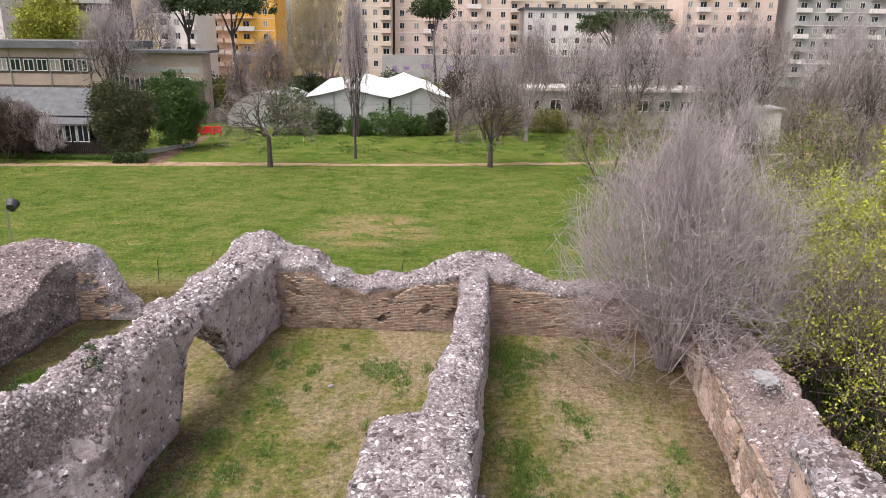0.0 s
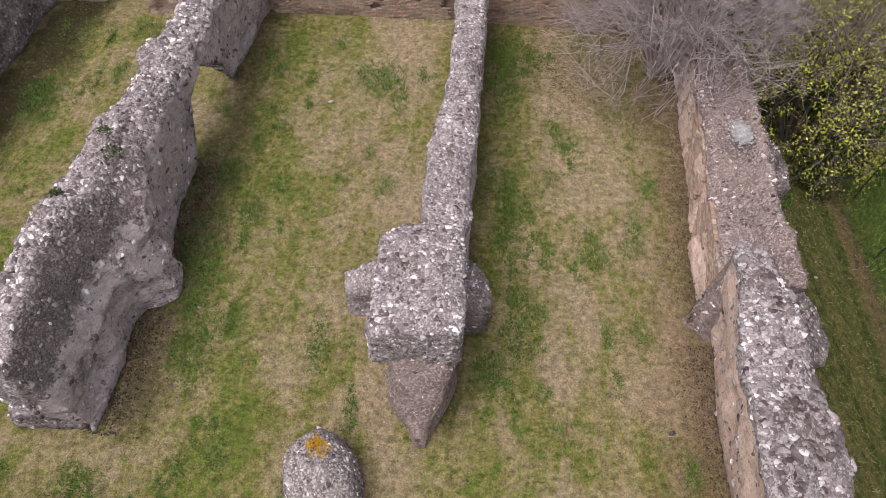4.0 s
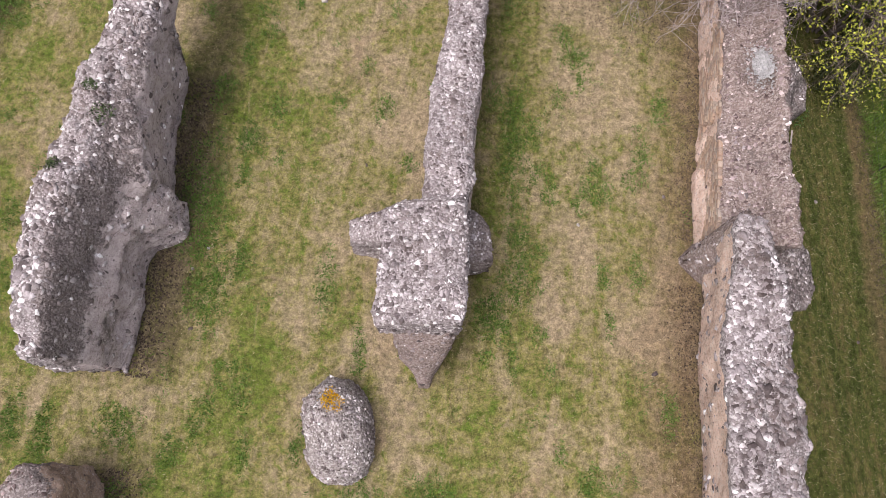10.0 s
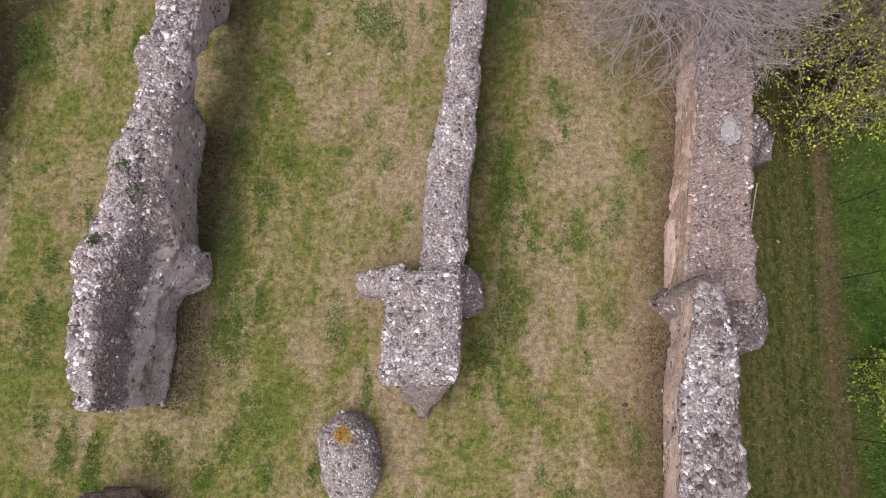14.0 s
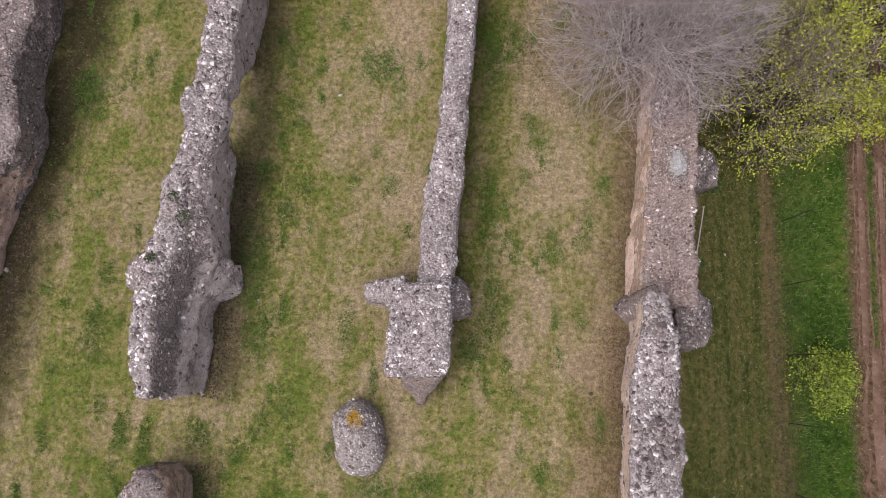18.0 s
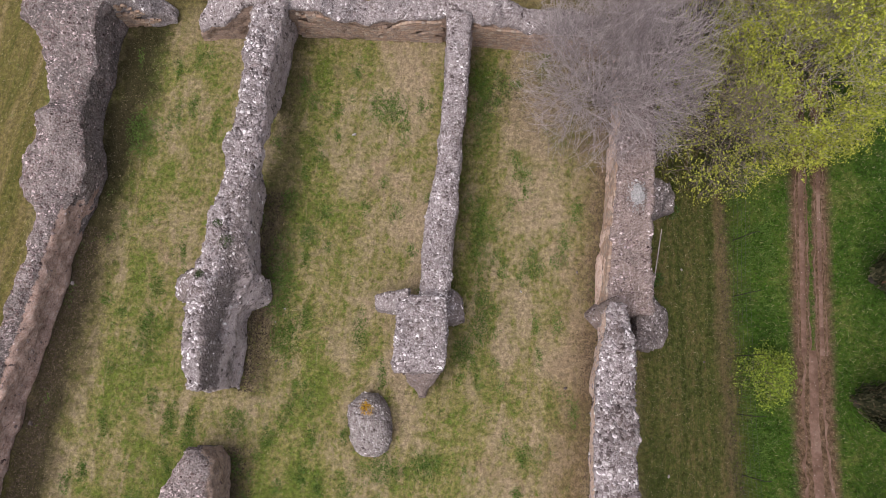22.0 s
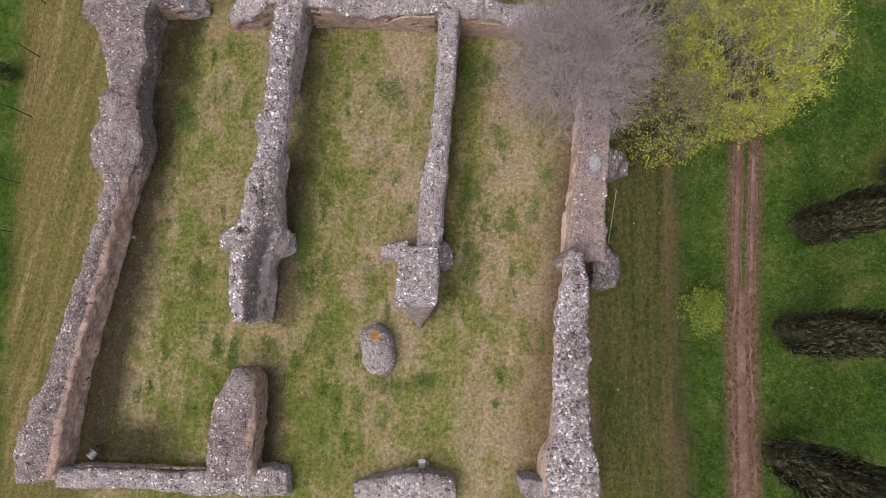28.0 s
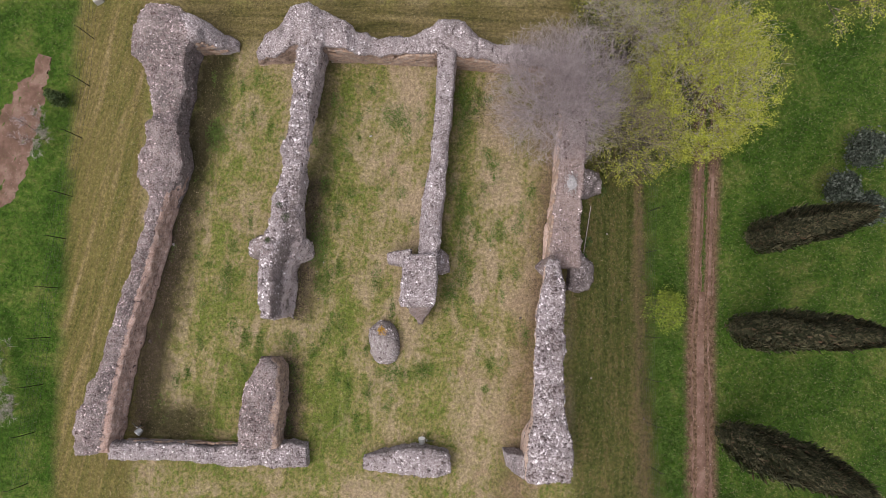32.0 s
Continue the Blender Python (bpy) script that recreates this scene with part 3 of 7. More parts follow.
gx, gy = axis_lines(-32, 30, 0.4, 2600), axis_lines(-8, 100, 0.5, 2600)
X, Y = np.meshgrid(gx, gy)
P = np.stack([X.ravel(), Y.ravel(), ground_z(X, Y).ravel()], 1)
near = (np.abs(P[:, 0]) < 60) & (P[:, 1] < 120) & (P[:, 1] > -15)
P[near, 2] += 0.035 * wavy(P[near] * (1, 1, 0), 1.6, 3, 3)
nx, ny = len(gx), len(gy)
i, j = np.meshgrid(np.arange(nx - 1), np.arange(ny - 1))
a = (j * nx + i).ravel()
ground = new("ground", mesh("ground", P, np.stack([a, a + 1, a + nx + 1, a + nx], 1), "ground", True))
tagged(ground, "uneven mown grass, dry straw and fresh green in patches", "ground", kind="structure")


def strip(name, pts, widths, mat, label, lift=0.03, wob=0.18, seed=1):
    """A worn strip of bare earth that follows the ground, with ragged edges."""
    pts, widths = np.array(pts, float), np.array(widths, float)
    s = np.r_[0, np.cumsum(np.hypot(*np.diff(pts, axis=0).T))]
    u = np.arange(0, s[-1], 0.14)
    c = np.stack([np.interp(u, s, pts[:, 0]), np.interp(u, s, pts[:, 1])], 1)
    for _ in range(180):
        c[1:-1] = (c[:-2] + c[2:] + 2 * c[1:-1]) / 4
    w = np.interp(u, s, widths) / 2
    d = np.gradient(c, axis=0)
    d /= np.linalg.norm(d, axis=1)[:, None]
    n = np.stack([-d[:, 1], d[:, 0]], 1)
    rows = []
    for k in np.linspace(-1, 1, 9):
        edge = 1.4 * wob * ragged(np.c_[u, np.full(len(u), 9.0 * np.sign(k))], seed) * (abs(k) if abs(k) > 0.5 else 0)
        q = c + n * (k * w + edge * np.sign(k))[:, None]
        z = ground_z(q[:, 0], q[:, 1]) + 0.035 * wavy(np.c_[q, q[:, 0] * 0], 1.6, 3, 3) + (lift if abs(k) < 1 else -0.03) - 0.03 * (abs(abs(k) - 0.5) < 0.2)
        rows.append(np.c_[q, z])
    V = np.concatenate(rows)
    m_ = len(u)
    i_, j_ = np.meshgrid(np.arange(m_ - 1), np.arange(8))
    a_ = (j_ * m_ + i_).ravel()
    return tagged(new(name, mesh(name, V, np.stack([a_, a_ + 1, a_ + m_ + 1, a_ + m_], 1), mat, True)), label, "path", kind="structure")


def track_line(off, y0, y1):
    return [(17.78 + 0.067 * y + off, y) for y in np.linspace(y0, y1, 8)]


strip("dirt_track", track_line(0.0, -12, 11.5), [1.5, 1.5, 1.5, 1.5, 1.5, 1.5, 1.4, 1.1], "dirt", "reddish bare earth track through grass", lift=0.012, wob=0.2)
strip("wheel_rut", track_line(-0.42, 11.2, 40), [0.75, 0.75, 0.75, 0.7, 0.7, 0.65, 0.6, 0.5], "dirt", "reddish wheel rut worn into grass", lift=0.012, wob=0.12, seed=6)
strip("wheel_rut", track_line(0.48, 11.2, 40), [0.6, 0.6, 0.55, 0.55, 0.5, 0.5, 0.5, 0.4], "dirt", "reddish wheel rut worn into grass", lift=0.012, wob=0.12, seed=7)
strip("dirt_path", [(-32.5, 13.0), (-30.2, 16.5), (-28.6, 19.6), (-27.5, 22.0), (-26.6, 24.0), (-25.9, 25.6), (-25.5, 27.2)], [4.6, 4.4, 4.0, 3.4, 2.5, 1.6, 1.1], "dirt", "reddish bare earth path worn into grass", wob=0.45, seed=2)
strip("field_path", [(-60, 62.0), (-39.6, 64.2), (-31, 65.3), (-26, 65.8), (-20, 66.1), (-10, 66.6), (-0.3, 67.3), (12, 69.0), (26, 72), (40, 77)], [1.7, 1.6, 2.1, 2.6, 1.9, 1.3, 1.2, 1.3, 1.2, 1.2], "path_earth", "narrow pale footpath across the meadow", seed=3)
strip("side_path", [(-27.6, 65.6), (-28.2, 70), (-28.4, 76), (-28.6, 84)], [2.0, 2.2, 1.6, 1.6], "dirt", "brown earth path beside a low wall", seed=5)

# ---- the ruin ----
SIDES = 5


def lump_shape():
    """A broken stone: five uneven sides, a sharp shoulder and a tilted top."""
    a_ = np.linspace(0, 2 * np.pi, SIDES, endpoint=False) + rng.uniform(-0.45, 0.45, SIDES)
    r = rng.uniform(0.6, 1.25, SIDES)
    tip = rng.uniform(-0.35, 0.35, 2)
    rings = [(0.9, -0.8, 0.05), (1.0, 0.0, 0.3), (rng.uniform(0.62, 0.9), 0.5, 0.12)]
    return np.concatenate([np.stack([np.cos(a_) * r * k, np.sin(a_) * r * k, z + rng.uniform(-j, j, SIDES) + (z > 0.3) * (np.cos(a_) * tip[0] + np.sin(a_) * tip[1])], 1) for k, z, j in rings])


def lump_faces():
    out = [(0, k + 1, k) for k in range(1, SIDES - 1)] + [(2 * SIDES, 2 * SIDES + k, 2 * SIDES + k + 1) for k in range(1, SIDES - 1)]
    for q in (0, SIDES):
        for k in range(SIDES):
            a_, b_ = q + k, q + (k + 1) % SIDES
            out += [(a_, b_, b_ + SIDES), (a_, b_ + SIDES, a_ + SIDES)]
    return np.array(out)


LUMPS = [lump_shape() for _ in range(12)]
LUMP_F = lump_faces()
LUMP_MESHES = [mesh("stone", v, LUMP_F, "stone") for v in LUMPS]


def turns(n):
    """n random turns."""
    q = rng.normal(size=(n, 4))
    q /= np.linalg.norm(q, axis=1)[:, None]
    w, x, y, z = q.T
    return np.stack([1 - 2 * (y * y + z * z), 2 * (x * y - z * w), 2 * (x * z + y * w), 2 * (x * y + z * w), 1 - 2 * (x * x + z * z), 2 * (y * z - x * w), 2 * (x * z - y * w), 2 * (y * z + x * w), 1 - 2 * (x * x + y * y)], 1).reshape(-1, 3, 3)


def set_on(normals, lean):
    """Turns that set a stone's top along a normal, spun at random and leaning a little."""
    n = normals + rng.normal(0, lean, normals.shape)
    n /= np.linalg.norm(n, axis=1)[:, None] + 1e-9
    u = np.cross(n, rng.normal(size=n.shape))
    u /= np.linalg.norm(u, axis=1)[:, None] + 1e-9
    return np.stack([u, np.cross(n, u), n], 2)


def lumps(name, spots, sizes, parent, mat="stones", label="", singles=0, normals=None, lean=0.28):
    """Stones set at spots: the first few as parts of their own, the rest joined."""
    n = len(spots)
    R = turns(n) if normals is None else set_on(normals, lean)
    kinds = rng.integers(0, 12, n)
    flat = rng.uniform((0.75, 0.6, 0.4), (1.4, 1.05, 0.85), (n, 3))
    for k in range(min(singles, n)):
        ob = new("stone", LUMP_MESHES[kinds[k]])
        ob.parent = parent
        ob.matrix_basis = Matrix.Translation(spots[k]) @ Matrix(R[k].tolist()).to_4x4() @ Matrix.Diagonal((*(sizes[k] * flat[k]), 1))
    k0 = min(singles, n)
    if n > k0:
        V = np.array(LUMPS)[kinds[k0:]] * (sizes[k0:, None, None] * flat[k0:, None, :])
        V = np.einsum("nij,nkj->nki", R[k0:], V) + spots[k0:, None, :]
        F = (LUMP_F[None] + len(LUMPS[0]) * np.arange(n - k0)[:, None, None]).reshape(-1, 3)
        child(name, mesh(name, V.reshape(-1, 3), F, mat), parent, label, "stuff")


def between(stations, step):
    """Stations every step metres, gliding from one to the next."""
    S = np.array(stations, float)
    mid = (S[:, :2] + S[:, 2:4]) / 2
    s = np.r_[0, np.cumsum(np.hypot(*np.diff(mid, axis=0).T))]
    u = np.linspace(0, s[-1], max(6, int(s[-1] / step)))
    out = np.stack([np.interp(u, s, S[:, k]) for k in range(S.shape[1])], 1)
    for _ in range(3):
        out[1:-1] = (out[:-2] + 2 * out[1:-1] + out[2:]) / 4
    return out


def mass(parent, stations, mat="rubble", rough=0.10, seed=1, step=0.11, stones=110, faces=14, singles=0, stone_size=(0.022, 0.088), name="core", label="", edge=0.16, left=None, right=None, bare_from=None, crest=0.3, crust=None, fill="stones"):
    """A broken wall. Each station: left x, y and right x, y of the top, the heights of the left and the right edge,
    how far the foot stands out (left, right), and the height of the underside."""
    S = between(stations, step)
    m_ = len(S)
    ns, nt, nb = 22, 14, 5
    run = np.c_[S[:, :2], np.zeros(m_)]
    ac = S[:, 2:4] - S[:, :2]
    ac /= np.linalg.norm(ac, axis=1)[:, None]
    S[:, :2] += ac * (0.8 * rough * ragged(run, seed + 1))[:, None]
    S[:, 2:4] += ac * (0.8 * rough * ragged(run + 31, seed + 2))[:, None]
    S[:, 4:6] *= 1 + 0.05 * ragged(run + 57, seed + 3)[:, None]
    L, Rr = S[:, :2], S[:, 2:4]
    across = Rr - L
    wide = np.linalg.norm(across, axis=1)[:, None]
    across = across / wide
    hl, hr, dl, dr, zb = S[:, 4], S[:, 5], S[:, 6], S[:, 7], S[:, 8]
    cut_l, cut_r = np.minimum(edge, 0.4 * (hl - zb)), np.minimum(edge, 0.4 * (hr - zb))
    ring = []
    for k in range(ns):
        f = k / ns
        q = L - across * (dl * (1 - f) ** 1.5)[:, None]
        ring.append(np.c_[q, zb + (hl - cut_l - zb) * f])
    for k in range(nt + 1):
        f = k / nt
        drop = (cut_l if f < 0.5 else cut_r) * abs(2 * f - 1) ** 5
        ring.append(np.c_[L + across * (wide * f), hl + (hr - hl) * sstep(crest, 1, f) - drop])
    for k in range(1, ns + 1):
        f = 1 - k / ns
        q = Rr + across * (dr * (1 - f) ** 1.5)[:, None]
        ring.append(np.c_[q, zb + (hr - cut_r - zb) * f])
    for k in range(1, nb):
        f = 1 - k / nb
        q = (L - across * dl[:, None]) * (1 - f) + (Rr + across * dr[:, None]) * f
        ring.append(np.c_[q, zb])
    G = np.stack(ring, 1)
    # close the ends by drawing the outline in
    caps = []
    for endr in (0, -1):
        c = G[endr].mean(0)
        caps.append([c + (G[endr] - c) * k for k in (0.02, 0.3, 0.6, 0.85)])
    G = np.concatenate([np.array(caps[0]), G, np.array(caps[1])[::-1]])
    a_, b_ = np.roll(G, -1, 1) - np.roll(G, 1, 1), np.gradient(G, axis=0)
    N = np.cross(a_, b_)
    N /= np.linalg.norm(N, axis=2)[..., None] + 1e-9
    cen = G.mean(1, keepdims=True)
    flip = np.sign(((G - cen) * N).sum((1, 2)))
    N = N * np.where(flip == 0, 1, flip)[:, None, None]
    d0 = np.r_[S[0, :2] + S[0, 2:4] - S[3, :2] - S[3, 2:4], 0]
    d1 = np.r_[S[-1, :2] + S[-1, 2:4] - S[-4, :2] - S[-4, 2:4], 0]
    N[:4] = d0 / np.linalg.norm(d0)
    N[-4:] = d1 / np.linalg.norm(d1)
    F3 = G.reshape(-1, 3)
    disp = rough * craggy(F3, 1.1, seed, 2) + 0.45 * rough * craggy(F3, 0.3, seed + 3, 2) + rng.normal(0, 0.010, len(F3))
    foot = np.repeat(np.r_[np.full(4, zb[0]), zb, np.full(4, zb[-1])], G.shape[1])
    keep = np.where(foot < 0.05, sstep(-0.1, 0.25, F3[:, 2]), 1.0)
    V = F3 + N.reshape(-1, 3) * (disp * (0.35 + 0.65 * keep))[:, None]
    low = (F3[:, 2] < 0.02) & (foot < 0.05)
    V[low, 2] = ground_z(V[low, 0], V[low, 1]) - 0.12
    r_, c_ = G.shape[0], G.shape[1]
    i_, j_ = np.meshgrid(np.arange(r_ - 1), np.arange(c_), indexing="ij")
    j2 = (j_ + 1) % c_
    F = np.stack([i_ * c_ + j_, i_ * c_ + j2, (i_ + 1) * c_ + j2, (i_ + 1) * c_ + j_], -1).reshape(-1, 4)
    me = mesh(name, V, F, make_coated(mat, right) if bare_from else mat)
    me.materials.append(MATS[left or mat])
    me.materials.append(MATS[right or mat])
    skin = np.where(j_ < ns - 2, 1, np.where((j_ > ns + nt + 1) & (j_ < 2 * ns + nt), 2, 0)).ravel()
    dim = np.zeros(len(F), bool)
    if bare_from is not None:
        # the smooth inner slope reaches some way up on to the top; a belt of dark lichen runs along the crest
        col_ = np.tile(np.arange(c_), r_)
        at_v = np.where(col_ > 2 * ns + nt, -1.0, np.minimum((col_ - ns) / nt, 1.3))
        from_v = bare_from(V)
        bared = np.clip(0.5 + (at_v - from_v) / 0.3, 0, 1)
        dark_v = np.zeros(len(V)) if crust is None else np.clip(0.5 + crust(V, at_v) / 0.35, 0, 1) * (at_v > 0)
        for label_, value in (("bared", bared), ("crusted", dark_v)):
            me.attributes.new(label_, "FLOAT", "POINT").data.foreach_set("value", value.astype(np.float32))
        rag = rng.normal(0, 0.22, len(F))
        is_bare = bared[F].mean(1) + rag > 0.5
        dim = (dark_v[F].mean(1) + rag > 0.5) & ~is_bare
        side_ = skin == 1
        skin = np.where(is_bare & ~side_, 2, np.where(side_, 1, 0))
        me.polygons.foreach_set("material_index", np.where(side_, 1, 0).astype(np.int32))
    else:
        me.polygons.foreach_set("material_index", skin.astype(np.int32))
    child(name, me, parent, label)
    # stones half sunk in the mortar, most of them on the top
    q = V[F]
    mid = q.mean(1)
    N_face = N.reshape(-1, 3)[F].mean(1)
    nn = np.cross(q[:, 2] - q[:, 0], q[:, 3] - q[:, 1])
    area = np.linalg.norm(nn, axis=1) / 2
    upness = np.abs(nn[:, 2]) / (2 * area + 1e-9)
    bare = ((skin == 1) & (left is not None)) | ((skin == 2) & (right is not None))
    dense = 1.05 * np.where(bare, 0.18 * faces, np.where((upness > 0.6) & (mid[:, 2] > 0.35), stones, faces)) * np.clip(0.9 + 0.8 * wavy(mid, 0.8, seed + 5, 3), 0.15, 2.0)
    dense[mid[:, 2] < ground_z(mid[:, 0], mid[:, 1]) + 0.03] = 0
    lam = dense * area
    n = int(lam.sum())
    if n:
        pick = rng.choice(len(F), n, p=lam / lam.sum())
        pick = pick[np.argsort(-upness[pick] - rng.uniform(0, 0.4, n))]
        uu, vv = rng.random((n, 1)), rng.random((n, 1))
        spot = (q[pick, 0] * (1 - uu) + q[pick, 1] * uu) * (1 - vv) + (q[pick, 3] * (1 - uu) + q[pick, 2] * uu) * vv
        size = stone_size[0] + (stone_size[1] - stone_size[0]) * rng.random(n) ** 1.7
        big = rng.random(n) < 0.03
        size[big] *= 1.5
        out_n = nn[pick] / (2 * area[pick, None] + 1e-9)
        out_n = out_n * np.sign((out_n * N_face[pick]).sum(1) + 1e-9)[:, None]
        spot = spot - out_n * (0.16 * size)[:, None]
        pale_, dark_ = np.flatnonzero(~dim[pick]), np.flatnonzero(dim[pick])
        lumps("rubble_fill", spot[pale_], size[pale_], parent, fill, "grey and whitish tuff lumps set in old mortar", singles, out_n[pale_])
        if len(dark_):
            lumps("crusted_fill", spot[dark_], 0.85 * size[dark_], parent, "stones_dark", "tuff lumps under a dark lichen crust", 0, out_n[dark_])
    return V


BRICK = bmesh.new()
box(BRICK, -0.5, -0.5, -0.5, 0.5, 0.5, 0.5, 0.06)
BRICK_V = np.array([v.co[:] for v in BRICK.verts])
BRICK_FACES = [[v.index for v in f.verts] for f in BRICK.faces]
BRICK_T = np.array([(f[0], f[k], f[k + 1]) for f in BRICK_FACES for k in range(1, len(f) - 1)])
BRICK.free()
BRICK_MESH = mesh("brick", BRICK_V, BRICK_T, "brick")


def facing(parent, a, c, z0, z1, out, missing=0.0, seed=1, singles=0, pitch=0.064, name="brick_facing", lean=0.0):
    """Courses of thin Roman brick on a face from a to c (plan), between heights z0 and z1 given along it; some patches have fallen off."""
    a, c = np.array(a, float), np.array(c, float)
    run = np.linalg.norm(c - a)
    d = (c - a) / run
    o = np.array([d[1], -d[0]]) * out
    at, dims = [], []
    rows_ = int(max(z1[0], z1[-1], max(z1)) / pitch)
    for r in range(rows_):
        s = -rng.uniform(0, 0.25)
        while s < run:
            ln = rng.uniform(0.14, 0.27)
            zc = (r + 0.5) * pitch
            mid = s + ln / 2
            f = np.clip(mid / run, 0, 1)
            lo, hi = np.interp(f, np.linspace(0, 1, len(z0)), z0), np.interp(f, np.linspace(0, 1, len(z1)), z1)
            pt = a + d * mid
            hole = wavy(np.array([[pt[0], pt[1], zc * 1.3]]), 0.8, seed, 3)[0]
            if lo < zc < hi + 0.12 * hole and 0 < mid < run and hole > missing and rng.random() > 0.03:
                at.append([*(pt + o * (0.004 + 0.014 * rng.random() + lean * zc)), zc + rng.normal(0, 0.004)])
                dims.append([ln - 0.012, 0.12, pitch * rng.uniform(0.86, 0.96)])
            s += ln
    if not at:
        return
    at, dims = np.array(at), np.array(dims)
    order = rng.permutation(len(at))
    at, dims = at[order], dims[order]
    ang = math.atan2(d[1], d[0])
    R = np.array([[math.cos(ang), -math.sin(ang), 0], [math.sin(ang), math.cos(ang), 0], [0, 0, 1]])
    k0 = min(singles, len(at))
    for k in range(k0):
        ob = new("brick", BRICK_MESH)
        ob.parent = parent
        ob.matrix_basis = Matrix.Translation(at[k]) @ Matrix(R.tolist()).to_4x4() @ Matrix.Diagonal((*dims[k], 1))
    if len(at) > k0:
        V = (BRICK_V[None] * dims[k0:, None, :]) @ R.T + at[k0:, None, :]
        F = (BRICK_T[None] + len(BRICK_V) * np.arange(len(at) - k0)[:, None, None]).reshape(-1, 3)
        child(name, mesh(name, V.reshape(-1, 3), F, "bricks"), parent, "weathered orange and tan brick courses", "stuff")


def ruin(name, label, category="ruined wall"):
    return tagged(new(name), label, category, kind="structure")


# west wall, from its south end northwards
wall_west = ruin("wall_west", "long low ruined Roman concrete wall with broken top and brick-faced inner side")
mass(wall_west, [(-20.85, 1.6, -19.2, 1.6, 1.9, 1.6, 0.1, 0.2, 0), (-20.85, 3.0, -18.9, 3.0, 2.2, 1.8, 0.1, 0.3, 0), (-20.6, 4.2, -18.68, 4.2, 2.2, 1.8, 0.1, 0.2, 0), (-20.2, 5.4, -18.55, 5.4, 2.0, 1.7, 0.1, 0.25, 0), (-19.8, 6.7, -18.46, 6.7, 1.9, 1.65, 0.1, 0.3, 0), (-19.3, 8.4, -18.02, 8.4, 1.9, 1.6, 0.1, 0.3, 0), (-18.75, 10.1, -17.65, 10.1, 1.9, 1.6, 0.1, 0.3, 0), (-18.4, 11.8, -17.22, 11.8, 1.9, 1.6, 0.1, 0.35, 0),
                 (-17.8, 13.5, -16.8, 13.5, 1.9, 1.6, 0.1, 0.3, 0), (-17.4, 15.2, -16.5, 15.2, 1.9, 1.6, 0.1, 0.3, 0), (-17.05, 17.0, -15.95, 17.0, 2.0, 1.7, 0.2, 0.2, 0), (-17.8, 18.3, -15.25, 18.3, 2.3, 1.9, 0.2, 0.1, 0), (-17.8, 19.5, -15.15, 19.5, 2.3, 2.0, 0.2, 0.1, 0), (-17.2, 20.5, -15.35, 20.5, 2.2, 2.0, 0.1, 0.1, 0), (-17.4, 21.5, -15.45, 21.5, 2.4, 2.2, 0.1, 0.1, 0),
                 (-17.15, 22.3, -15.45, 22.3, 1.7, 1.7, 0.1, 0.1, 0), (-17.3, 24.0, -15.2, 24.0, 2.0, 1.9, 0.1, 0.1, 0), (-17.4, 25.0, -15.05, 25.0, 2.3, 2.2, 0.1, 0.1, 0), (-18.1, 25.9, -14.9, 26.0, 2.8, 2.7, 0.1, 0.1, 0), (-18.05, 27.6, -14.4, 27.6, 3.0, 2.9, 0.1, 0.1, 0), (-17.4, 29.0, -15.4, 29.0, 2.6, 2.4, 0.2, 0.1, 0)],
     "rubble_dark", 0.13, 2, singles=160, stones=110, faces=40, right="core_pink", bare_from=lambda q: np.where(q[:, 1] + 1.3 * wavy(q, 0.9, 3, 3) < 17.4, 0.80, 2.0), fill="stones_warm")
facing(wall_west, (-15.7, 22.0), (-15.55, 25.5), [0, 0], [1.4, 1.7], 1, -0.2, 3, 40)
mass(wall_west, [(-15.2, 28.4, -15.3, 26.6, 2.9, 2.7, 0.1, 0.05, 0), (-14.2, 28.2, -14.2, 26.8, 2.7, 2.6, 0.1, 0.05, 0), (-13.5, 27.9, -13.5, 26.9, 1.9, 1.7, 0.1, 0.1, 0), (-12.9, 27.7, -12.9, 26.9, 0.9, 0.8, 0.1, 0.1, 0), (-12.3, 27.5, -12.3, 27.0, 0.35, 0.3, 0.1, 0.1, 0)],
     "rubble", 0.12, 4, singles=30, name="return_wall")
facing(wall_west, (-15.2, 26.72), (-13.0, 26.85), [0, 0], [2.2, 2.0, 0.5], 1, -0.3, 5, 60)

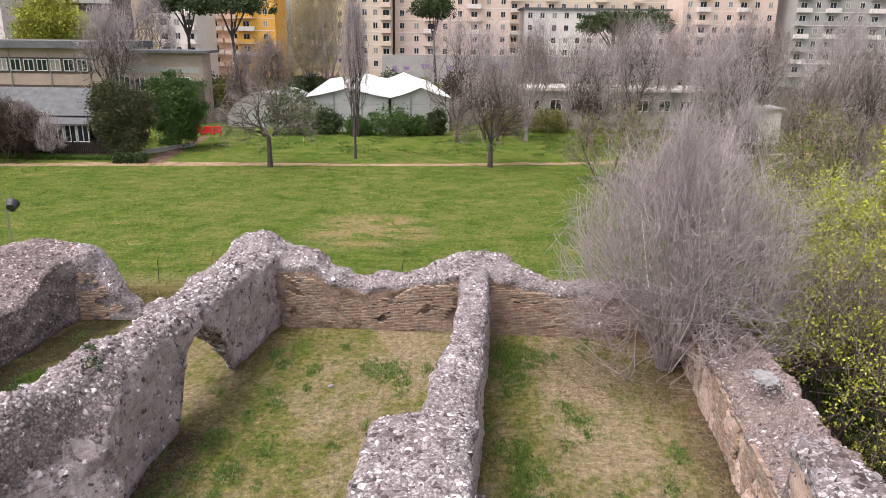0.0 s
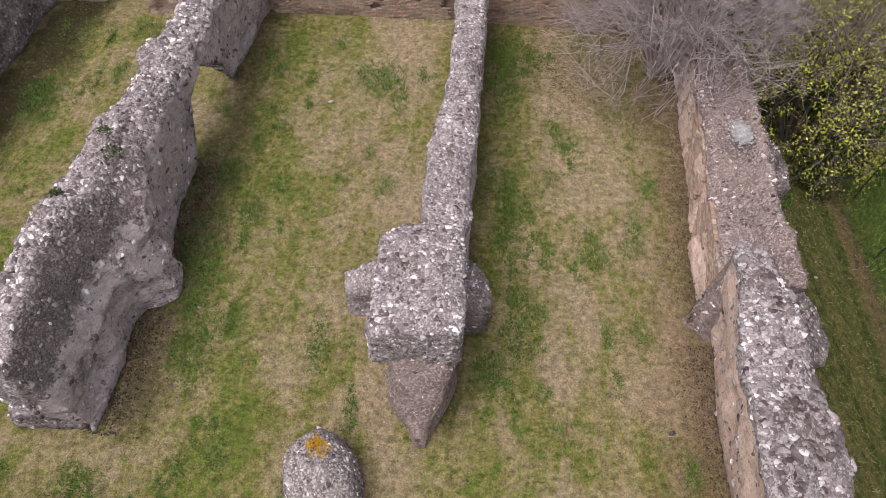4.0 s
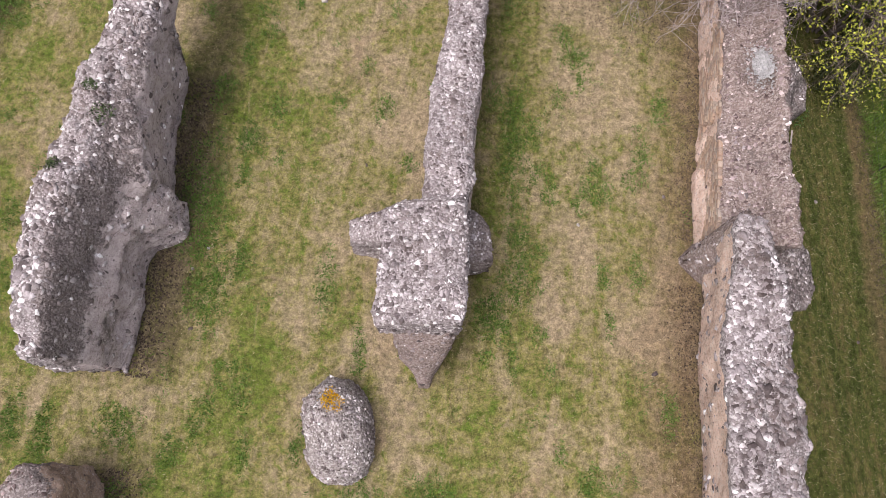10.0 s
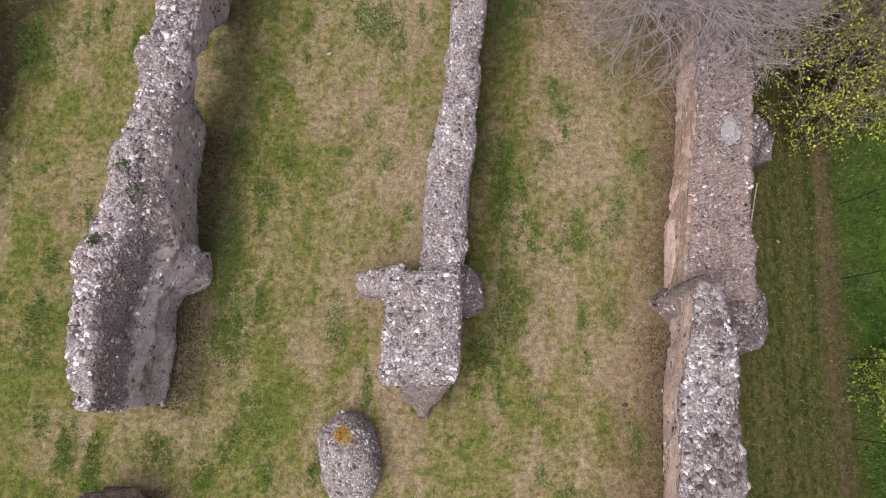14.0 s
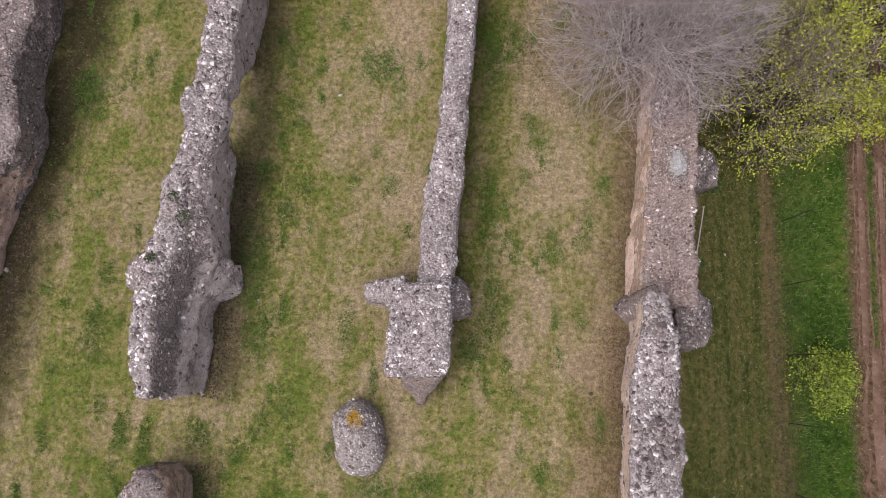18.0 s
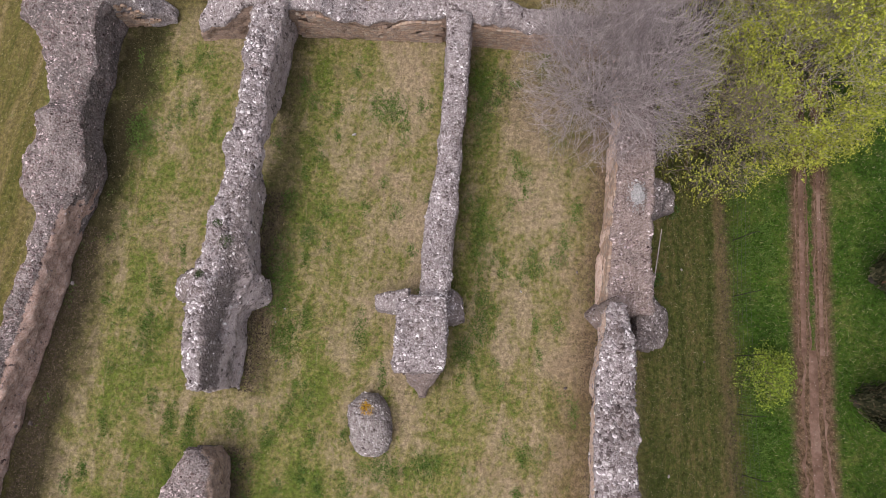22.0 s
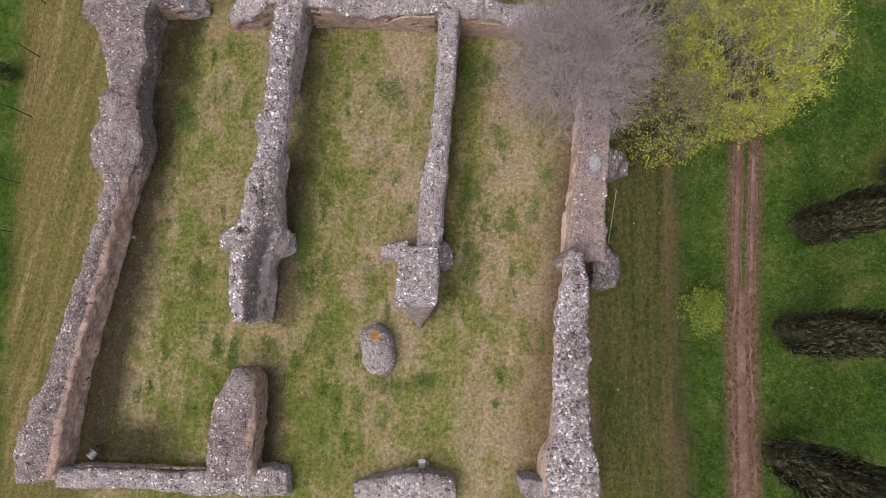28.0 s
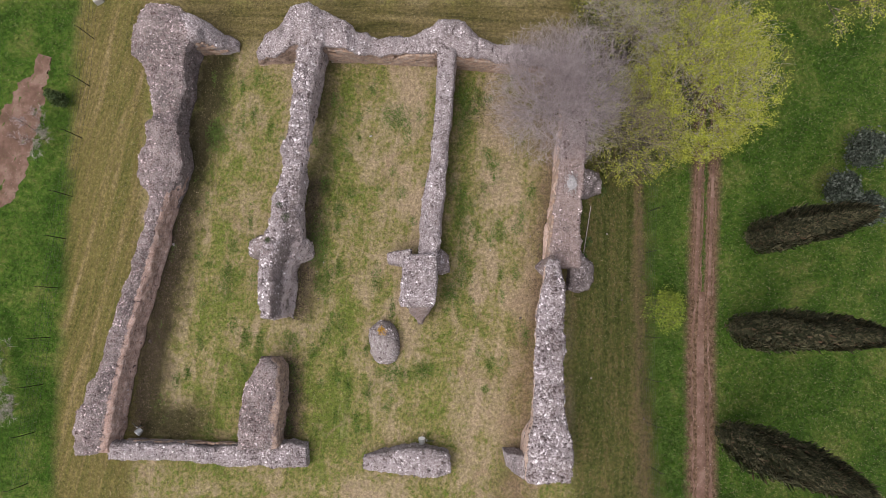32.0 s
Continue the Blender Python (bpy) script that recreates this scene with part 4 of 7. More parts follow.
# north wall, from the west eastwards: left is its outer side
wall_north = ruin("wall_north", "ruined Roman wall with brick courses and a ragged rubble top")
mass(wall_north, [(-11.0, 26.7, -11.0, 26.1, 0.9, 0.8, 0.3, 0.1, 0), (-10.2, 27.4, -10.2, 26.2, 1.6, 1.4, 0.4, 0.1, 0), (-9.2, 28.0, -9.2, 26.3, 2.3, 2.0, 0.4, 0.1, 0), (-8.3, 28.8, -8.3, 26.4, 3.3, 2.8, 0.3, 0, 0), (-7.3, 29.0, -7.3, 26.4, 3.4, 3.0, 0.3, 0, 0), (-6.0, 28.4, -6.0, 26.35, 3.0, 2.7, 0.2, 0, 0),
                  (-5.0, 28.0, -5.0, 26.3, 2.9, 2.8, 0.2, 0, 0), (-4.6, 27.7, -4.6, 26.3, 2.4, 2.3, 0.2, 0, 0), (-3.0, 27.3, -3.0, 26.25, 1.9, 1.8, 0.2, 0, 0), (-1.6, 27.2, -1.6, 26.2, 2.1, 2.0, 0.2, 0, 0), (-0.2, 27.5, -0.2, 26.15, 2.5, 2.3, 0.2, 0, 0), (0.9, 28.2, 0.9, 26.1, 2.9, 2.6, 0.3, 0, 0),
                  (2.2, 28.0, 2.2, 26.0, 2.8, 2.5, 0.3, 0, 0), (2.9, 27.3, 2.9, 25.95, 2.4, 2.2, 0.2, 0, 0), (4.5, 26.9, 4.5, 25.75, 2.1, 2.0, 0.2, 0, 0), (6.0, 26.7, 6.0, 25.6, 2.0, 2.0, 0.2, 0, 0), (8.0, 26.5, 8.0, 25.4, 2.1, 2.0, 0.2, 0, 0), (9.8, 26.3, 9.8, 25.2, 2.0, 1.9, 0.2, 0, 0)],
     "rubble", 0.14, 6, singles=120, stones=120, right="core_brown")
facing(wall_north, (-6.2, 26.33), (0.4, 26.1), [0.0, 0.0], [2.3, 1.9, 1.2, 1.35, 1.9, 2.0], 1, -0.45, 6, 150)
facing(wall_north, (1.6, 25.98), (9.4, 25.22), [0.0, 0.0], [2.0, 1.7, 1.5, 1.3, 1.3], 1, -0.6, 8, 150)

# second wall, southwards end first; an opening is broken through its foot
wall_middle = ruin("wall_middle", "tall ruined rubble wall with a broken opening and dark lichen crust")
mass(wall_middle, [(-9.75, 9.75, -8.65, 9.7, 3.3, 1.5, 0.7, 0.1, 0), (-9.85, 11.0, -8.4, 11.0, 3.6, 1.7, 0.7, 0.1, 0), (-9.75, 12.8, -8.2, 12.8, 3.8, 1.9, 0.6, 0.0, 0), (-9.8, 13.6, -7.75, 13.8, 3.8, 2.0, 0.6, 0.0, 0), (-9.5, 14.8, -7.65, 14.9, 3.7, 2.9, 0.5, 0.0, 0), (-9.25, 15.8, -7.65, 15.8, 3.7, 3.3, 0.4, -0.2, 0), (-9.08, 16.9, -7.66, 16.9, 3.7, 3.4, 0.3, -0.2, 0),
                   (-8.85, 18.0, -7.5, 18.0, 3.6, 3.4, 0.1, -0.3, 0), (-8.6, 18.6, -7.35, 18.6, 3.6, 3.4, 0.0, -0.3, 0.0), (-8.6, 18.85, -7.28, 18.85, 3.6, 3.4, 0.0, 0.0, 2.5), (-8.82, 19.7, -7.2, 19.7, 3.6, 3.45, 0.0, 0.0, 2.95), (-8.62, 20.3, -7.12, 20.3, 3.5, 3.45, 0.0, 0.0, 2.6), (-8.32, 21.1, -7.08, 21.1, 3.4, 3.4, -0.5, 0.0, 1.9),
                   (-8.24, 21.9, -7.05, 21.9, 3.4, 3.35, -0.75, -0.1, 1.0), (-8.23, 22.35, -7.0, 22.35, 3.35, 3.3, -0.8, -0.2, 0.1), (-8.22, 22.5, -6.98, 22.5, 3.3, 3.2, -0.8, -0.2, 0.0), (-8.15, 24.4, -6.85, 24.4, 3.2, 3.1, -0.5, 0, 0), (-7.95, 26.0, -6.6, 26.0, 3.0, 2.9, 0, 0, 0), (-7.85, 26.8, -6.5, 26.8, 3.0, 2.9, 0, 0, 0)],
     "rubble", 0.13, 9, singles=280, stones=150, faces=60, stone_size=(0.025, 0.115), right="core_lilac", crest=0.45, bare_from=lambda q: np.where(q[:, 1] + 0.8 * wavy(q, 0.8, 4, 3) < 14.2, 0.80, 0.95),
     crust=lambda q, f: np.where(q[:, 1] < 13.4, f - 0.42, np.minimum(f - 0.5 - 0.07 * (q[:, 1] - 13.4), 18.4 - q[:, 1])))
mass(wall_middle, [(-10.9, 14.3, -10.9, 13.5, 1.6, 1.5, 0.1, 0.1, 0), (-10.3, 14.6, -10.3, 13.3, 2.2, 2.1, 0.1, 0.1, 0), (-9.4, 14.7, -9.4, 13.2, 2.9, 2.8, 0.1, 0.1, 0)], "rubble_dark", 0.12, 3, singles=20, name="west_spur")
mass(wall_middle, [(-8.2, 14.7, -8.2, 13.2, 2.3, 2.1, 0.1, 0.1, 0), (-7.6, 14.55, -7.6, 13.45, 1.7, 1.5, 0.1, 0.1, 0), (-7.3, 14.35, -7.3, 13.7, 1.0, 0.9, 0.1, 0.1, 0)], "core_lilac", 0.16, 5, name="east_spur", stones=60, faces=40)

# third wall and its pier
wall_centre = ruin("wall_centre", "narrow straight ruined rubble wall with a pale broken top")
mass(wall_centre, [(-0.5, 13.3, 0.65, 13.3, 3.1, 3.1, 0, 0.05, 0), (-0.45, 15.0, 0.8, 15.0, 3.05, 3.0, 0, 0.05, 0), (-0.3, 16.8, 0.95, 16.8, 3.0, 2.95, 0, 0.05, 0), (0.15, 19.0, 1.15, 19.0, 2.9, 2.85, 0, 0.05, 0), (0.35, 20.9, 1.3, 20.9, 2.85, 2.8, 0, 0.05, 0), (0.5, 23.0, 1.5, 23.0, 2.75, 2.7, 0, 0.05, 0), (0.65, 25.0, 1.65, 25.0, 2.7, 2.65, 0, 0.05, 0), (0.7, 26.3, 1.7, 26.3, 2.7, 2.6, 0, 0.05, 0)],
     "rubble", 0.085, 11, singles=250, stones=170, faces=30, right="core_lilac")
pier = ruin("pier", "massive broken rubble pier on an undercut tapering stem", "ruined pier")
mass(pier, [(-1.45, 10.42, 0.38, 10.4, 3.85, 3.8, 0.0, 0.0, 2.5), (-1.58, 10.7, 0.5, 10.7, 3.95, 3.9, 0.0, 0.0, 2.2), (-1.5, 11.7, 0.56, 11.7, 3.95, 3.9, 0.0, 0.0, 0.4), (-1.42, 12.4, 0.58, 12.4, 3.95, 3.9, 0, 0.0, 0.0), (-1.32, 13.0, 0.6, 13.0, 3.9, 3.85, 0, 0, 0), (-0.95, 13.4, 0.55, 13.4, 3.75, 3.7, 0, 0, 0)],
     "rubble", 0.08, 12, singles=220, stones=170, faces=60, edge=0.08)
mass(pier, [(-0.52, 9.32, -0.32, 9.32, 0.3, 0.25, 0.05, 0.05, 0), (-0.62, 9.6, -0.22, 9.6, 0.7, 0.6, 0.05, 0.05, 0), (-0.68, 9.78, -0.15, 9.78, 1.0, 0.95, 0.04, 0.04, 0), (-1.0, 9.95, 0.12, 9.95, 1.75, 1.7, 0, 0, 0), (-1.12, 10.3, 0.28, 10.3, 2.6, 2.5, 0, 0, 0), (-1.2, 10.7, 0.35, 10.7, 2.9, 2.9, 0, 0, 0), (-1.25, 12.0, 0.35, 12.0, 2.8, 2.8, 0, 0, 0)],
     "rubble_pink", 0.08, 13, singles=20, stones=60, name="stem")
mass(pier, [(-2.5, 13.75, -2.5, 13.1, 1.3, 1.2, 0.05, 0.05, 0), (-2.0, 13.85, -2.0, 13.0, 1.5, 1.4, 0.05, 0.05, 0), (-1.0, 13.8, -1.0, 12.8, 2.4, 2.3, 0, 0, 0)], "rubble", 0.08, 14, singles=30, stones=160, name="west_spur")
mass(pier, [(0.2, 14.1, 0.2, 12.5, 1.7, 1.7, 0, 0, 0), (0.9, 14.0, 0.9, 12.45, 1.6, 1.6, 0, 0, 0), (1.35, 13.6, 1.35, 12.6, 1.3, 1.3, 0, 0, 0)], "rubble_dark", 0.08, 15, singles=20, stones=100, name="east_spur")

# east wall, from the south northwards
wall_east = ruin("wall_east", "thick ruined rubble wall with pale top and peach brick facing")
mass(wall_east, [(5.9, 0.2, 8.3, 0.2, 3.0, 2.9, 0.0, 0.3, 0), (5.8, 1.2, 8.5, 1.2, 3.5, 3.3, 0.0, 0.3, 0), (5.9, 2.6, 8.4, 2.6, 3.7, 3.5, 0.0, 0.3, 0), (6.2, 3.6, 8.0, 3.6, 3.7, 3.6, -0.4, 0.1, 0), (6.2, 5.0, 8.0, 5.0, 3.7, 3.6, -0.6, 0.1, 0), (6.3, 7.5, 8.0, 7.5, 3.7, 3.6, -0.7, 0.1, 0), (6.45, 9.7, 8.0, 9.7, 3.7, 3.6, -0.65, 0.1, 0), (6.6, 10.7, 8.0, 10.7, 3.7, 3.6, -0.65, 0.1, 0), (6.8, 11.7, 8.05, 11.7, 3.7, 3.6, -0.7, 0.1, 0), (6.95, 12.6, 7.95, 12.6, 3.7, 3.6, -0.5, 0.1, 0), (7.15, 13.15, 7.8, 13.15, 3.5, 3.4, -0.2, 0.1, 0)],
     "rubble", 0.10, 16, singles=280, stones=120, faces=50, stone_size=(0.03, 0.135), left="core_peach")
mass(wall_east, [(7.5, 12.8, 9.3, 12.8, 1.6, 2.3, 0.2, 0.1, 0), (7.65, 14.0, 9.3, 14.0, 1.6, 2.4, 0.3, 0.1, 0), (7.85, 16.0, 9.4, 16.0, 1.6, 2.45, 0.25, 0.1, 0), (8.1, 18.0, 9.6, 18.0, 1.7, 2.5, 0.15, 0.1, 0), (8.3, 20.0, 9.8, 20.0, 1.7, 2.4, 0.15, 0.1, 0), (8.6, 22.5, 9.9, 22.5, 1.6, 2.2, 0.1, 0.1, 0), (8.8, 25.6, 10.0, 25.6, 1.6, 2.0, 0.1, 0.1, 0)],
     "rubble_pink", 0.13, 17, singles=100, stones=75, faces=30, fill="stones_warm", name="low_core", left="core_peach")
facing(wall_east, (8.75, 24.0), (7.45, 13.4), [0, 0], [1.3, 1.45, 1.5, 1.5], 1, -0.35, 9, 160, lean=-0.05)
mass(wall_east, [(6.86, 13.02, 6.86, 12.86, 0.45, 0.4, 0.03, 0.03, 0), (7.0, 13.1, 7.0, 12.74, 1.1, 0.9, 0.05, 0.05, 0), (7.12, 13.2, 7.12, 12.55, 2.0, 1.6, 0.05, 0.1, 0), (7.35, 13.4, 7.35, 12.35, 3.0, 2.5, 0.1, 0.1, 0), (7.6, 13.5, 7.6, 12.2, 3.3, 3.0, 0.1, 0.1, 0)], "rubble_pink", 0.08, 18, name="west_spur", stones=90, faces=30)
mass(wall_east, [(4.7, 1.6, 4.9, 0.7, 1.0, 0.9, 0.1, 0.1, 0), (5.4, 1.6, 5.4, 0.2, 2.0, 1.9, 0.1, 0.1, 0), (6.3, 1.5, 6.3, 0.1, 2.8, 2.7, 0, 0, 0)], "rubble", 0.10, 19, singles=20, name="south_spur")

lump = ruin("fallen_lump", "dark lump of fallen rubble beside the east wall", "rubble lump")
mass(lump, [(8.9, 13.6, 8.9, 11.5, 1.2, 1.1, 0.1, 0.1, -0.6), (9.6, 13.8, 9.6, 11.3, 1.2, 1.1, 0.2, 0.2, -0.8), (10.2, 13.4, 10.3, 11.6, 0.7, 0.6, 0.2, 0.2, -1.0), (10.5, 12.9, 10.6, 12.0, 0.2, 0.2, 0.1, 0.1, -1.2)], "rubble_dark", 0.16, 20, singles=30, stones=120)
lump = ruin("fallen_lump", "dark lump of fallen rubble beside the east wall", "rubble lump")
mass(lump, [(9.6, 19.2, 9.6, 17.3, 1.3, 1.2, 0.1, 0.1, -0.6), (10.4, 19.1, 10.4, 17.4, 1.2, 1.0, 0.2, 0.2, -0.9), (11.1, 18.6, 11.1, 17.7, 0.4, 0.3, 0.2, 0.2, -1.3)], "rubble_dark", 0.16, 21, singles=30, stones=120)

# south wall and its stubs
wall_south = ruin("wall_south", "low ruined rubble wall with a rounded stony top")
mass(wall_south, [(-19.2, 2.2, -19.2, 1.2, 1.2, 1.1, 0.05, 0.1, 0), (-17.0, 2.15, -17.0, 1.1, 1.4, 1.3, 0.05, 0.1, 0), (-15.0, 2.1, -15.0, 1.1, 1.4, 1.3, 0.05, 0.1, 0), (-12.5, 1.95, -12.5, 0.9, 1.3, 1.2, 0.05, 0.1, 0), (-10.0, 2.0, -10.0, 0.8, 1.4, 1.3, 0.05, 0.1, 0), (-8.3, 2.2, -8.3, 0.7, 1.4, 1.3, 0.05, 0.1, 0), (-7.3, 2.0, -7.3, 0.8, 1.2, 1.1, 0.05, 0.1, 0)],
     "rubble", 0.11, 22, singles=60, stones=140)
facing(wall_south, (-18.4, 2.2), (-11.5, 2.0), [0, 0], [0.8, 0.7, 0.6], -1, 0.0, 4, 30)
wall_stub = ruin("wall_stub", "ruined rubble wall stub with sloping broken end")
mass(wall_stub, [(-11.2, 2.0, -9.0, 2.0, 2.3, 2.1, 0.1, 0.1, 0), (-11.1, 3.8, -8.8, 3.9, 2.4, 2.2, 0.1, 0.1, 0), (-10.8, 5.4, -8.75, 5.5, 2.5, 2.2, 0.1, 0.1, 0), (-10.3, 6.6, -8.75, 6.7, 2.5, 2.3, 0.1, 0.1, 0), (-9.9, 7.3, -9.1, 7.3, 2.3, 2.2, 0.2, 0.1, 0)],
     "rubble_dark", 0.15, 23, singles=60, stones=150, faces=40, right="core_brown", bare_from=lambda q: 0.86 + 0.08 * wavy(q, 0.8, 5, 3), fill="stones_warm")
facing(wall_stub, (-8.88, 2.6), (-8.84, 6.4), [0, 0], [1.6, 1.5, 1.4], 1, -0.2, 5, 30)
block = ruin("wall_block", "low isolated block of ruined rubble wall in grass")
mass(block, [(-3.9, 1.2, -3.9, 0.5, 0.7, 0.7, 0.1, 0.1, 0), (-2.8, 1.5, -2.8, 0.4, 1.0, 1.0, 0.1, 0.1, 0), (-1.6, 1.8, -1.6, 0.3, 1.3, 1.2, 0.1, 0.1, 0), (-0.4, 1.8, -0.4, 0.2, 1.4, 1.3, 0.1, 0.1, 0), (0.8, 1.7, 0.8, 0.15, 1.4, 1.3, 0.1, 0.1, 0), (1.4, 1.4, 1.4, 0.3, 1.2, 1.1, 0.1, 0.1, 0)],
     "rubble", 0.11, 24, singles=40, stones=160)

# ---- the boulder ----
rock = thing("boulder", 0, 0, 0, "grey broken rubble boulder with an orange lichen patch, lying in grass", "boulder")
make_rubble("boulder_rubble", (0.25, 0.215, 0.212), (0.10, 0.082, 0.08), (0.46, 0.43, 0.43), -0.6)
V = mass(rock, [(-2.95, 6.9, -2.35, 6.9, 0.4, 0.35, 0.1, 0.1, 0), (-3.25, 7.15, -2.05, 7.1, 0.95, 0.85, 0.12, 0.1, 0), (-3.4, 7.6, -1.85, 7.5, 1.25, 1.05, 0.15, 0.1, 0), (-3.5, 8.3, -1.8, 8.2, 1.4, 1.15, 0.15, 0.08, 0), (-3.45, 8.9, -1.95, 8.8, 1.35, 1.1, 0.15, 0.08, 0), (-3.2, 9.3, -2.2, 9.25, 1.1, 0.95, 0.12, 0.1, 0), (-2.95, 9.5, -2.45, 9.5, 0.7, 0.6, 0.1, 0.1, 0)],
         "boulder_rubble", 0.09, 26, step=0.06, stones=170, faces=110, singles=150, stone_size=(0.028, 0.075), edge=0.3)
make_plain("lichen", (0.42, 0.22, 0.012), (0.60, 0.36, 0.03), 9.0, 0.95, 0.05, 0, 0.8)
spots = np.array([(-2.83, 8.98), (-2.72, 8.82)])
pick = V[(V[:, 2] > 0.9)]
near = np.concatenate([pick[np.argsort(np.hypot(*(pick[:, :2] - s).T))[:26]] for s in spots])
sel = near[rng.integers(0, len(near), 420)] + rng.normal(0, 0.04, (420, 3)) * (1, 1, 0.3)
lumps("lichen_patch", sel + (0, 0, 0.012), rng.uniform(0.010, 0.03, 420), rock, "lichen", "orange lichen crust")

pale = thing("mortar_patch", 8.85, 17.95, 2.34, "crumbled pale whitish mortar spread on the wall top", "mortar")
bm = bmesh.new()
bmesh.ops.create_icosphere(bm, subdivisions=4, radius=1.0)
for v in bm.verts:
    v.co = Vector((v.co.x * 0.24, v.co.y * 0.36, v.co.z * 0.085)) * (1 + 0.5 * noise.noise(v.co * 1.9 + Vector((4, 1, 0))) + 0.35 * noise.noise(v.co * 5) + 0.2 * noise.noise(v.co * 13))
make_plain("mortar_white", (0.24, 0.235, 0.245), (0.47, 0.462, 0.477), 7.0, 0.95, 0.1, 0, 0.9)
part("mound", bm, "mortar_white", pale)
q = rng.normal(0, 1, (420, 2)) * (0.2, 0.31)
lumps("crumbled_mortar", np.c_[q, 0.07 - 0.35 * (q[:, 0] ** 2 + q[:, 1] ** 2)], rng.uniform(0.012, 0.045, 420), pale, "mortar_white", "crumbs of pale mortar", 0, np.tile((0.0, 0.0, 1.0), (420, 1)), 0.4)

stick = thing("wooden_pole", 10.2, 15.3, float(ground_z(10.2, 15.3)), "thin pale wooden pole lying against fallen rubble", "pole")
part("shaft", rod(bmesh.new(), (-0.18, -1.5, 0.1), (0.18, 1.5, 0.9), 0.03, 0.024, 8), "bark_pale", stick)

# ---- loose stones in the grass ----
for k, (x, y, s) in enumerate([(-17.35, 8.2, 0.12), (-16.1, 14.3, 0.1), (-6.9, 10.9, 0.07), (-7.0, 12.6, 0.06), (-2.2, 15.8, 0.05), (4.0, 14.0, 0.06), (6.6, 14.9, 0.06), (-3.7, 21.4, 0.09), (11.8, 15.2, 0.07), (12.9, 10.9, 0.06), (10.4, 5.9, 0.08), (14.2, 3.1, 0.08), (-6.6, 13.2, 0.05), (5.9, 9.7, 0.09)]):
    ob = new("loose_stone", LUMP_MESHES[k % 8])
    ob.matrix_basis = pose(x, y, float(ground_z(x, y)) + 0.35 * s, 20 * k, 33 * k, 71 * k) @ Matrix.Diagonal((s, s * 1.2, s * 0.8, 1))
    tagged(ob, "small pale loose stone lying in the grass", "stone", "loose stones")


# ---- fences of thin posts and wire ----
make_plain("post_black", (0.016, 0.015, 0.014), (0.035, 0.032, 0.03), 8.0, 0.8, 0.2)
def post(x, y, h, lean, r=0.024):
    z = float(ground_z(x, y))
    ob = thing("fence_post", x, y, z, "thin dark metal fence post with a bent top", "fence post", "posts of the wire fence")
    part("shaft", rod(bmesh.new(), (0, 0, -0.3), (lean * 0.1, 0, h), r, r * 0.9, 6), "post_black", ob)
    part("arm", rod(bmesh.new(), (lean * 0.1, 0, h - 0.02), (lean * 0.32, 0.02, h + 0.26), r * 0.7, r * 0.6, 6), "post_black", ob)
    return (x, y, z)


def fence(pts, h, lean, label):
    tops = [post(x, y, h, lean) for x, y in pts]
    net = tagged(new("wire_mesh"), label, "fence")
    for a_, c_ in zip(tops[:-1], tops[1:]):
        bm = bmesh.new()
        for f in (0.05, 0.28, 0.5, 0.72, 0.95):
            rod(bm, (a_[0], a_[1], a_[2] + f * h), (c_[0], c_[1], c_[2] + f * h), 0.006, None, 3)
        n = int(math.dist(a_, c_) / 0.16)
        for k in range(1, n):
            q = [a_[i] + (c_[i] - a_[i]) * k / n for i in range(3)]
            rod(bm, (q[0], q[1], q[2] + 0.03), (q[0], q[1], q[2] + 0.95 * h), 0.003, None, 3)
        tagged(part("wire_panel", bm, "metal_dark", net), kind="stuff")


fence([(14.45, -5.2), (14.4, -2.5), (14.4, 0.15), (14.4, 2.9), (14.5, 5.7), (14.6, 8.45), (14.7, 11.2), (14.8, 14.1), (15.0, 16.9), (15.2, 19.6), (15.4, 22.4), (15.6, 25.2)], 2.05, 1, "dark wire mesh stretched along thin posts")
fence([(-22.2, 31.5), (-22.3, 28.2), (-22.5, 25.0), (-22.9, 21.5), (-23.4, 17.6), (-23.7, 14.8), (-24.1, 11.6), (-24.4, 8.4), (-24.7, 5.4), (-25.0, 2.4), (-25.3, -0.8)], 2.05, -1, "dark wire mesh stretched along thin posts")
# a few thin posts north of the wall
for x, y in ((-13.4, 31.5), (-11.2, 32.5), (-2.0, 31.5), (-30.0, 33.0)):
    post(x, y, 1.1, 0.5, 0.018)


# ---- floodlights ----
def floodlight(x, y, z, h, aim, label, big=1.0):
    ob = thing("floodlight", x, y, z, label, "floodlight", "site floodlights", turn=aim)
    part("pole", rod(bmesh.new(), (0, 0, -0.2), (0, 0, h), 0.045, 0.04, 10), "metal_grey", ob)
    part("crossbar", rod(bmesh.new(), (-0.45, 0, h - 0.05), (0.45, 0, h + 0.02), 0.025, None, 8), "metal_dark", ob)
    sx = -0.3 if big > 1 else 0.3
    head = part("lamp_head", rod(bmesh.new(), (sx, 0.14, h + 0.12 * big), (sx, -0.2, h + 0.26 * big), 0.16 * big, 0.24 * big, 16), "metal_dark" if big > 1 else "metal_grey", ob)
    part("lens", rod(bmesh.new(), (sx, -0.202, h + 0.261 * big), (sx, -0.216, h + 0.267 * big), 0.19 * big, None, 16), "lens", head, "pale glass lens")
    part("bracket", boxed(sx - 0.03, -0.03, h - 0.04, sx + 0.03, 0.03, h + 0.14), "metal_dark", ob)


